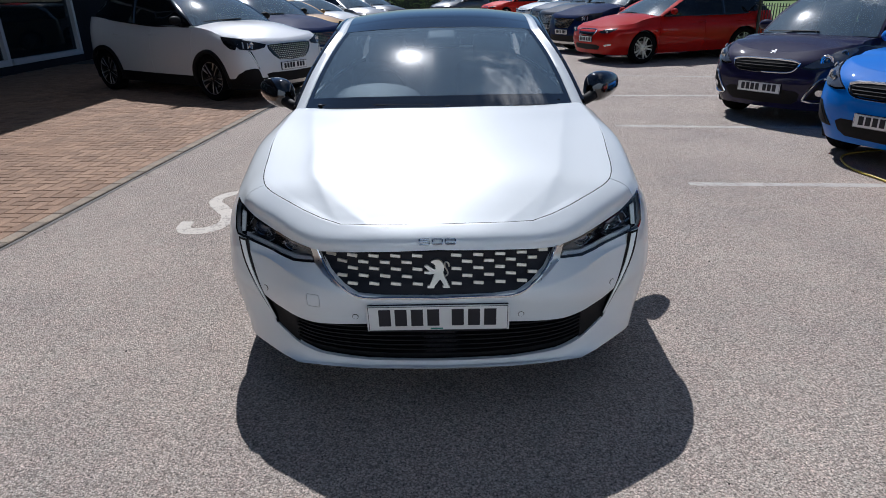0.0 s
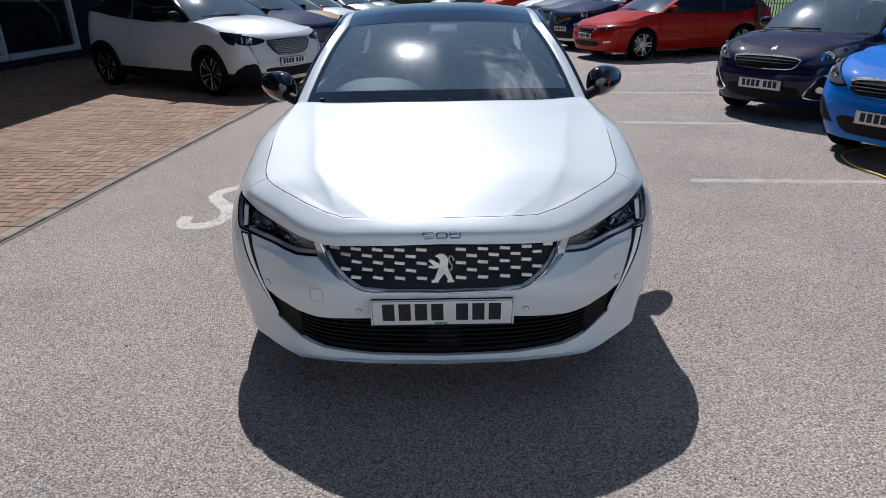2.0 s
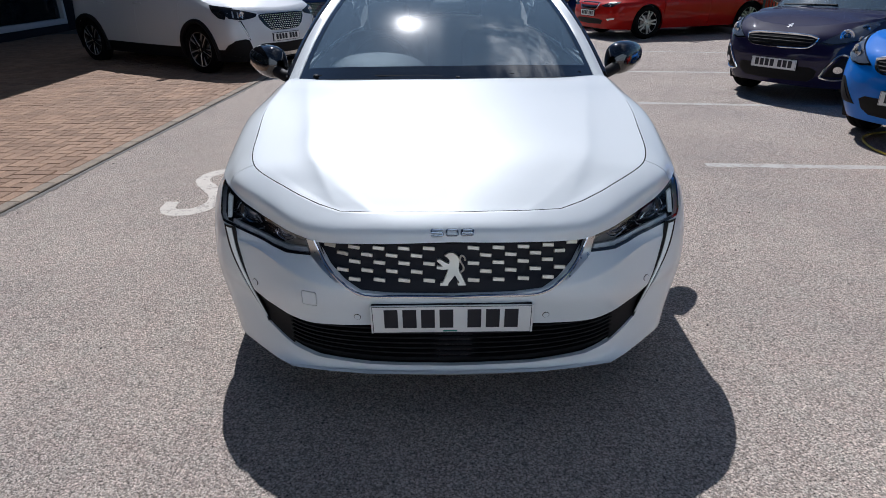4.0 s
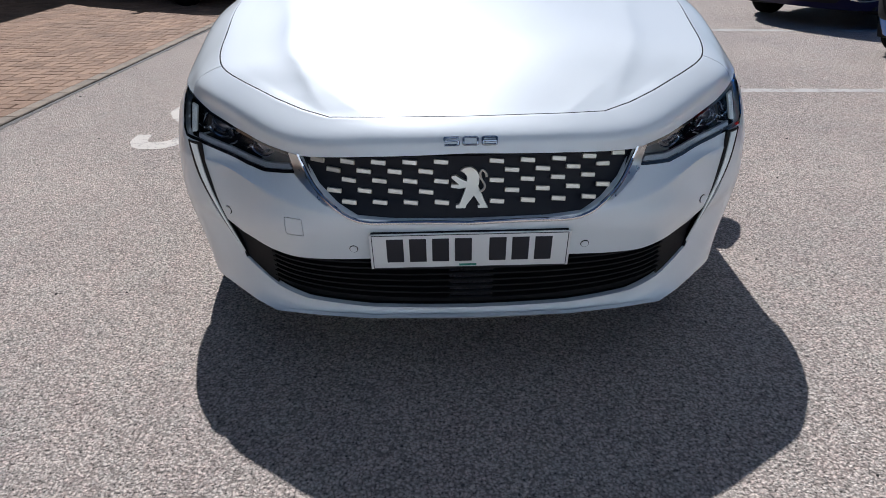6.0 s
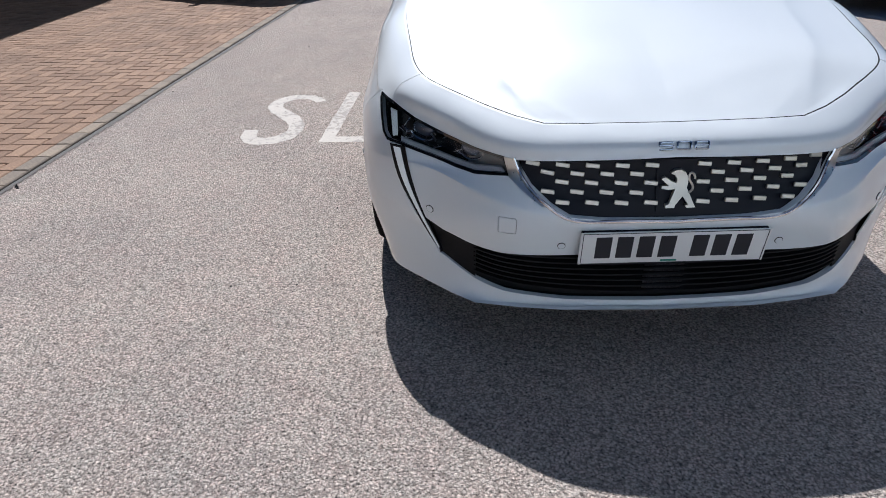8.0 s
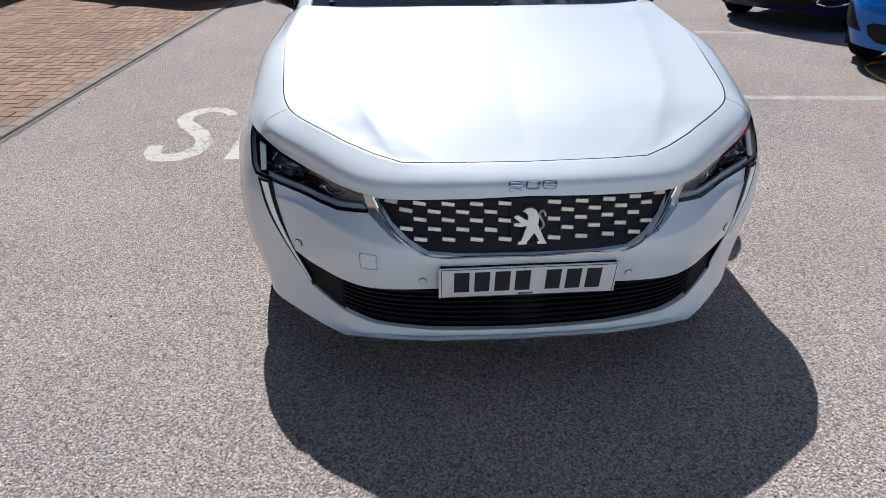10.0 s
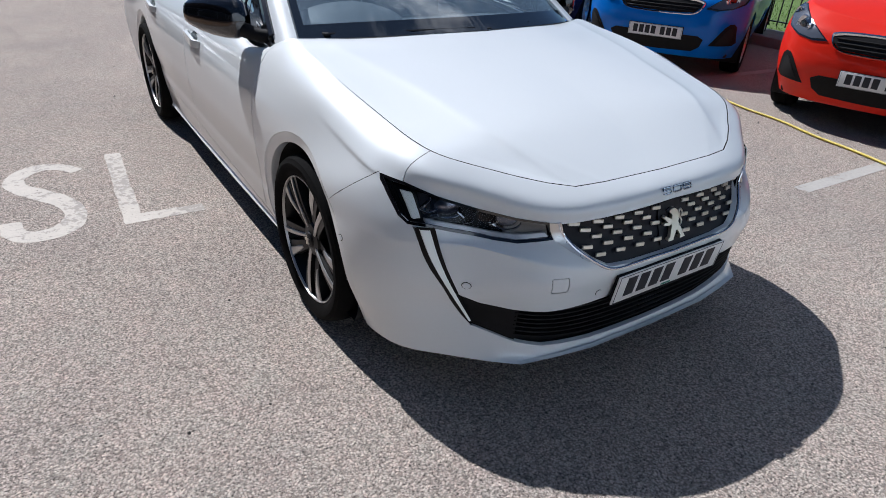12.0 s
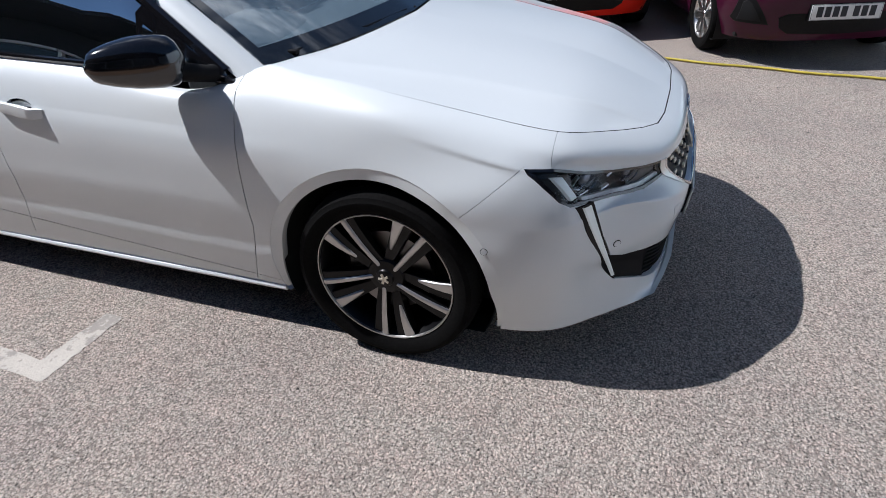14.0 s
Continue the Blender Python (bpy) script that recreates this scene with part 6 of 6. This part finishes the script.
plain_car("car", "white compact SUV with studded grille in building shade", tall(PAINT_WHITE), facing((-2.36, 8.22), (.835, -.55)))
plain_car("car", "navy blue SUV parked beside the white one", tall(PAINT_NAVY), facing((-2.35, 11.0), (.81, -.588)))
plain_car("car", "amber beige hatchback between parked cars", estate(PAINT_BEIGE), facing((-3.2, 17.5), (.80, -.60)))
plain_car("car", "white hatchback with bonnet in sunshine", estate(PAINT_WHITE), facing((-3.0, 20.3), (.80, -.60)))
plain_car("car", "silver hatchback far down the row", estate(PAINT_SILVER), facing((-2.6, 26.0), (.80, -.60)))
plain_car("car", "red estate car with twin-spoke alloy wheels", estate(PAINT_CRIMSON), facing((3.12, 12.55), (-.945, -.327)))
plain_car("car", "blue SUV beside the red estate", tall(PAINT_NAVY), facing((2.98, 14.9), (-.91, -.42)))
plain_car("car", "black SUV in the far row", tall(PAINT_BLACK), facing((3.0, 17.5), (-.91, -.42)))
plain_car("car", "grey SUV with sun glare on its bonnet", tall(PAINT_GREY), facing((3.2, 21.0), (-.91, -.42)))
plain_car("car", "grey hatchback before the hedge", estate(PAINT_GREY), facing((-2.2, 31.0), (.80, -.60)))
plain_car("car", "white car at the far end", estate(PAINT_WHITE), facing((3.6, 29.5), (-.92, -.40)))
plain_car("car", "red car at the far end of the yard", estate(PAINT_RED), facing((2.2, 35.5), (-.92, -.40)))
plain_car("car", "dark grey car at the far end of the yard", estate(PAINT_GREY), facing((-0.4, 38.0), (-.6, -.80)))


# ---- ground ----
def flat(points, z):
    bm = bmesh.new()
    bm.faces.new([bm.verts.new((x, y, z)) for x, y in points])
    return upward(bm)


tagged(link_mesh("ground", finish(flat([(-400, -400), (400, -400), (400, 400), (-400, 400)], 0), ASPHALT, 0, "ground")), "worn grey asphalt of a car yard", "ground", kind="structure")


def edge_x(y):
    """Where the block paving ends, along the yard."""
    return -3.075 + 0.0705 * y


PAVE = [(edge_x(-6) - .004, -6), (edge_x(30) - .004, 30), (-9.7, 30), (-9.7, -6)]
paving = tagged(link_mesh("pavement", finish(thicken(flat(PAVE, 0.005), (0, 0, -.03)), BED, 0, "pavement_bed")), "tan clay block paving in herringbone", "paving", kind="structure")


def rounded_block(w, l, h, c, mat):
    bm = bmesh.new()
    lo = [bm.verts.new((x * w / 2, y * l / 2, -h)) for x, y in ((-1, -1), (1, -1), (1, 1), (-1, 1))]
    md = [bm.verts.new((x * w / 2, y * l / 2, -c)) for x, y in ((-1, -1), (1, -1), (1, 1), (-1, 1))]
    hi = [bm.verts.new((x * (w / 2 - c), y * (l / 2 - c), 0)) for x, y in ((-1, -1), (1, -1), (1, 1), (-1, 1))]
    for a, b in ((lo, md), (md, hi)):
        for i in range(4):
            bm.faces.new((a[i], a[(i + 1) % 4], b[(i + 1) % 4], b[i]))
    bm.faces.new(hi)
    return finish(bm, mat, 0, "block")


def letters():
    """The two road letters that stand clear beside the saloon."""
    def stroke(points, widths, z=0.0015):
        pts = sampled([(x, y, 0) for x, y in points], 60)[:, :2]
        ws = np.interp(np.linspace(0, 1, 60), np.linspace(0, 1, len(widths)), widths)
        d = np.gradient(pts, axis=0)
        d /= np.linalg.norm(d, axis=1, keepdims=True)
        n = np.stack([-d[:, 1], d[:, 0]], 1)
        rng = np.random.RandomState(4)
        rag = 1 + 0.05 * rng.randn(60, 2)
        return from_grid([[(*(p + q * w / 2 * r[0]), z) for p, q, w, r in zip(pts, n, ws, rag)], [(*(p - q * w / 2 * r[1]), z) for p, q, w, r in zip(pts, n, ws, rag)]])

    s = stroke([(-1.525, 2.875), (-1.60, 2.975), (-1.70, 3.01), (-1.80, 2.95), (-1.838, 2.82), (-1.77, 2.67), (-1.66, 2.51), (-1.595, 2.34), (-1.62, 2.18), (-1.71, 2.105), (-1.81, 2.118), (-1.868, 2.21), (-1.868, 2.31)], (.075, .085, .115, .105, .10, .115, .115, .095, .10, .125, .12, .095, .095))
    tagged(link_mesh("road_letter", finish(upward(s), LINE_WHITE, 0, "letter")), "worn white painted letter S on asphalt", "road marking", "painted road word")
    bm = bmesh.new()
    for quad in (((-1.357, 3.088), (-1.267, 3.076), (-1.318, 2.10), (-1.402, 2.06)), ((-1.400, 2.150), (-1.014, 2.122), (-1.021, 2.034), (-1.404, 2.050))):
        cuts = 14
        a, b, c, d = (np.array(q) for q in quad)
        rng = np.random.RandomState(7)
        z = 0.0015 if quad[0][1] > 3 else 0.0019
        rows = []
        for i in range(cuts + 1):
            t = i / cuts
            if quad[0][1] > 3:
                p, q = a * (1 - t) + d * t, b * (1 - t) + c * t
            else:
                p, q = a * (1 - t) + b * t, d * (1 - t) + c * t
            rows.append(((*(p + 0.003 * rng.randn(2)), z), (*(q + 0.003 * rng.randn(2)), z)))
        vs = [[bm.verts.new(p) for p in r] for r in rows]
        for r1, r2 in zip(vs, vs[1:]):
            bm.faces.new((r1[0], r1[1], r2[1], r2[0]))
    for f in bm.faces:
        f.normal_update()
        if f.normal.z < 0:
            f.normal_flip()
    tagged(link_mesh("road_letter", finish(bm, LINE_WHITE, 0, "letter")), "worn white painted letter L on asphalt", "road marking", "painted road word")


letters()


def bay_line(a, b, w, mat):
    a, b = Vector((*a, 0)), Vector((*b, 0))
    d = (b - a).normalized()
    n = Vector((-d.y, d.x, 0)) * w / 2
    bm = bmesh.new()
    k = 12
    rows = []
    for i in range(k + 1):
        p = a.lerp(b, i / k)
        j = 0.003 * math.sin(i * 7.3)
        rows.append((p + n * (1 + j), p - n * (1 - j)))
    g = from_grid([[(q.x, q.y, 0.0015) for q in r] for r in rows])
    tagged(link_mesh("bay_line", finish(upward(g), mat, 0, "bay_line")), "faded white parking bay line", "road marking", "parking bay lines")


for a, b in (((2.05, 3.02), (6.3, 2.62)), ((2.05, 5.48), (6.3, 4.80)), ((2.35, 7.78), (6.3, 7.20)), ((2.35, 10.3), (6.3, 9.35)), ((2.20, .68), (6.3, .55)), ((2.3, -1.6), (6.3, -1.75))):
    bay_line(a, b, 0.095, LINE_FAINT)
for y in (13.2, 15.9, 18.6):
    bay_line((2.4, y), (6.3, y - .8), 0.095, LINE_FAINT)

# a dark, ragged tar seam where the asphalt meets the paving
seam_rng = np.random.RandomState(3)
seam = [[(edge_x(y) + x + (.006 * math.sin(3.1 * y) + .004 * seam_rng.randn()) * (x > 0), y, .003) for y in np.arange(-6, 14.5, .025)] for x in (-.006, .036)]
tagged(link_mesh("trim", finish(upward(from_grid(seam)), TAR, 0, "trim")), "dark tar seam along the paving edge", "seam", kind="structure")

# yellow hose along the row
HOSE = [(2.75, -3.2), (2.84, -1.9), (2.90, -1.1), (3.0, -.4), (3.10, .2), (3.24, .9), (3.42, 1.6), (3.55, 2.3), (3.62, 2.9), (3.60, 3.3), (3.72, 3.75), (4.3, 4.0)]
hp = sampled([(x, y, .013) for x, y in HOSE], 120)
hp[:, 0] += .012 * np.sin(hp[:, 1] * 9)
hose = link_mesh("hose", finish(tube([tuple(p) for p in hp], .0092, 10), HOSE_YELLOW, 60, "hose"))
tagged(hose, "yellow garden hose lying along the asphalt", "hose")

# kerb, footway, verge and railings on the far side of the row
tagged(link_mesh("kerb", finish(box_mesh((.14, 90, .24), Matrix.Translation((6.42, 25, 0)), .02), CONCRETE, 30, "kerb")), "grey concrete kerb", "kerb", kind="structure")
tagged(link_mesh("verge", finish(box_mesh((.62, 90, .2), Matrix.Translation((6.80, 25, 0)), .005), CONCRETE, 30, "verge")), "concrete strip below the railings", "pavement", kind="structure")
tagged(link_mesh("lawn", finish(flat([(7.1, -60), (60, -60), (60, 120), (7.1, 120)], .05), GRASS_GROUND, 0, "lawn")), "mown green lawn beyond the railings", "lawn", kind="structure")
tagged(link_mesh("path", finish(flat([(11.5, -60), (13.6, -60), (13.6, 120), (11.5, 120)], .056), CONCRETE, 0, "path")), "pale path across the lawn", "path", kind="structure")
grass = bmesh.new()
rng = random.Random(5)
for i in range(16000):
    x, y = 7.12 + 4.2 * rng.random() ** 1.5, -3 + 22 * rng.random()
    a, h = rng.random() * 6.28, .02 + .03 * rng.random()
    dx, dy = math.cos(a) * .006, math.sin(a) * .006
    lean = (rng.random() - .5) * .05
    grass.faces.new([grass.verts.new(p) for p in ((x - dx, y - dy, .05), (x + dx, y + dy, .05), (x + lean, y + lean, .05 + h))])
tagged(link_mesh("grass", finish(grass, GRASS_BLADE, 0, "grass")), "short green grass blades", "grass", kind="stuff")
bar_mesh = finish(tube([(0, 0, .16), (0, 0, 1.16)], .009, 6), RAIL_BLACK, 30, "bar")
post_mesh = finish(box_mesh((.06, .06, 1.25), Matrix.Translation((0, 0, .70)), .004, 1), RAIL_BLACK, 30, "post")
rail_mesh = finish(box_mesh((.045, 2.45, .012), Matrix.Translation((0, 1.225, 0)), .002, 1), RAIL_BLACK, 30, "rail")
for k in range(12):
    fence = thing("railing", "black steel bar railing before the lawn", "railing", "railing panels", pose(7.02, -4.6 + 2.5 * k, 0))
    link_mesh("post", post_mesh, fence)
    link_mesh("rail", rail_mesh, fence, m=pose(0, .02, .22))
    link_mesh("rail", rail_mesh, fence, m=pose(0, .02, 1.10))
    for j in range(19):
        link_mesh("bar", bar_mesh, fence, m=pose(0, .145 + .122 * j, 0))

# showroom
WALL_X = -9.75
tagged(link_mesh("wall_showroom", finish(box_mesh((.3, 10.0, 5.0), Matrix.Translation((WALL_X - .15, 20.6, 2.5)), .01), CLADDING, 30, "wall")), "dark clad showroom wall", "wall", kind="structure")
tagged(link_mesh("wall_plinth", finish(box_mesh((.28, 24.0, .18), Matrix.Translation((WALL_X - .13, 3.6, .09)), .01), CLADDING, 30, "wall")), "dark plinth below the showroom glazing", "wall", kind="structure")
tagged(link_mesh("wall_lintel", finish(box_mesh((.3, 24.0, 1.6), Matrix.Translation((WALL_X - .15, 3.6, 4.2)), .01), CLADDING, 30, "wall")), "dark fascia above the glazing", "wall", kind="structure")
tagged(link_mesh("wall_back", finish(box_mesh((.3, 36.0, 5.0), Matrix.Translation((-19.5, 8.0, 2.5)), .01), CLADDING, 30, "wall")), "dark rear wall of the showroom", "wall", kind="structure")
tagged(link_mesh("floor", finish(box_mesh((9.4, 36.0, .12), Matrix.Translation((-14.7, 8.0, .06)), .01), CABIN, 30, "floor")), "dark showroom floor", "floor", kind="structure")
tagged(link_mesh("ceiling", finish(box_mesh((13.9, 38.0, .35), Matrix.Translation((-13.15, 8.0, 5.2)), .02), CLADDING, 30, "ceiling")), "dark flat roof with a deep canopy", "roof", kind="structure")
for k in range(8):
    y0 = 15.6 - 3.0 * (k + 1)
    win = tagged(link_mesh("window_%d" % (k + 1), finish(box_mesh((.012, 2.9, 3.1), Matrix.Translation((WALL_X - .1, y0 + 1.5, 1.78)), 0), SHOP_GLASS, 0, "pane")), "showroom window with pale grey frame", "window", kind="structure")
    for nm, size, at in (("window_frame", (.14, .11, 3.2), (WALL_X - .06, y0 + 2.95, 1.78)), ("window_sill", (.16, 2.9, .13), (WALL_X - .05, y0 + 1.5, .25)), ("window_head", (.14, 2.9, .1), (WALL_X - .06, y0 + 1.5, 3.36))):
        part(nm, box_mesh(size, Matrix.Translation(at), .008, 1), FRAME_GREY, win)

# an unseen pale blue wall behind the walk, added to bounce light onto shaded fronts
tagged(link_mesh("wall_south", finish(box_mesh((64, .4, 5.6), Matrix.Translation((6, -10.4, 2.8)), .01), BOUNCE_WALL, 30, "wall")), "unseen pale blue wall added to bounce light", "wall", kind="structure")

# far edge of the yard: a hedge line and low sheds close the view
hedge = bmesh.new()
for i in range(12000):
    x, y, z = -60 + 130 * rng.random(), 58 + 4 * rng.random(), .1 + 1.3 * rng.random() ** .8
    s = .035 + .05 * rng.random()
    n = Vector((rng.random() - .5, -rng.random(), rng.random())).normalized()
    a = n.orthogonal().normalized() * s
    b = n.cross(a)
    c = Vector((x, y, z + .2 * math.sin(x * .7)))
    hedge.faces.new([hedge.verts.new(c + q) for q in (a, b * .6, -a, -b * .6)])
tagged(link_mesh("hedge", finish(hedge, GRASS_BLADE, 0, "hedge")), "dense green hedge at the end of the yard", "hedge", kind="stuff")

tagged(link_mesh("wall_north", finish(box_mesh((140, .4, 1.45), Matrix.Translation((5, 63, .725)), .01), CLADDING, 30, "wall")), "low dark wall at the end of the yard", "wall", kind="structure")

# broken summer cloud, high over the far side of the yard
tagged(link_mesh("backdrop", finish(flat([(25, -300), (900, -300), (900, 900), (25, 900)], 400), CLOUD, 0, "cloud_layer")), "broken white fair-weather clouds in a blue sky", "clouds", kind="structure")

# grit and small dark stones strewn over the asphalt
grit = bmesh.new()
rng = random.Random(21)
for i in range(520):
    x, y = -3.0 + 8.5 * rng.random(), -3.2 + 11 * rng.random()
    if i > 400:
        y = -1 + 13 * rng.random()
        x = edge_x(y) + .015 + .10 * rng.random() ** 2
    s = .0022 + .0085 * rng.random() ** 4
    a = rng.random() * 6.28
    ring = [grit.verts.new((x + s * (.7 + .6 * rng.random()) * math.cos(a + k * 1.05), y + s * (.7 + .6 * rng.random()) * math.sin(a + k * 1.05), 0.0)) for k in range(6)]
    top = grit.verts.new((x + .3 * s, y, s * (.8 + .6 * rng.random())))
    for k in range(6):
        grit.faces.new((ring[k], ring[(k + 1) % 6], top))
tagged(link_mesh("grit", finish(grit, PEBBLE, 0, "grit")), "loose dark grit and small stones on the asphalt", "grit", kind="stuff")

# ---- paving blocks ----
BLOCK_MESH = rounded_block(.0940, .1940, .045, .006, BRICK)
turn = math.atan(0.0705)
ca, sa = math.cos(-turn), math.sin(-turn)
loose, near_blocks = [], []
rng = random.Random(9)


def inside_pave(x, y):
    return -9.6 < x < edge_x(y) - .185 and -6.0 < y < 14.5


# herringbone square to the edge: one block along and one across in each cell
for i in range(-150, 151):
    for j in range(-75, 76):
        u, v = 0.1 * i + 0.2 * j, 0.1 * i - 0.2 * j
        for cu, cv, rot in ((u + .1, v + .05, 90), (u + .25, v, 0)):
            x, y = ca * cu - sa * cv - 5.5, sa * cu + ca * cv + 5.5
            if inside_pave(x, y):
                loose.append(((x + 2.9) ** 2 + (y - 2.6) ** 2, x, y, rot))
loose = sorted(set((round(d, 4), round(x, 4), round(y, 4), r) for d, x, y, r in loose))
for n, (d, x, y, rot) in enumerate(loose[:300]):
    link_mesh("brick", BLOCK_MESH, paving, m=pose(x, y, .0145 + .003 * (rng.random() - .5), 1.2 * (rng.random() - .5), 1.2 * (rng.random() - .5), rot - math.degrees(turn) + (rng.random() - .5)))
src_v = np.array([v.co[:] for v in BLOCK_MESH.vertices])
src_f = [tuple(p.vertices) for p in BLOCK_MESH.polygons]
verts, faces = [], []
for d, x, y, rot in loose[300:]:
    a = radians(rot) - turn
    c, s = math.cos(a), math.sin(a)
    base = len(verts)
    z = .0145 + .003 * (rng.random() - .5)
    t1, t2 = .02 * (rng.random() - .5), .02 * (rng.random() - .5)
    for p in src_v:
        verts.append((x + c * p[0] - s * p[1], y + s * p[0] + c * p[1], z + p[2] + p[0] * t1 + p[1] * t2))
    faces += [tuple(base + k for k in f) for f in src_f]
far_mesh = bpy.data.meshes.new("far_blocks")
far_mesh.from_pydata(verts, [], faces)
far_mesh.materials.append(BRICK)
tagged(link_mesh("brick_field", far_mesh, paving), kind="stuff")
EDGE_MESH = rounded_block(.096, .196, .06, .006, EDGING)
y = -6.0
while y < 14.5:
    link_mesh("edging_block", EDGE_MESH, paving, m=pose(edge_x(y) - .053, y, .0165 + .003 * (rng.random() - .5), 0, 0, -math.degrees(turn) + .6 * (rng.random() - .5)))
    y += .2003
y = -6.0
while y < 14.5:
    link_mesh("brick", BLOCK_MESH, paving, m=pose(edge_x(y) - .152, y, .0150 + .002 * (rng.random() - .5), 0, 0, -math.degrees(turn) + .6 * (rng.random() - .5)))
    y += .2005
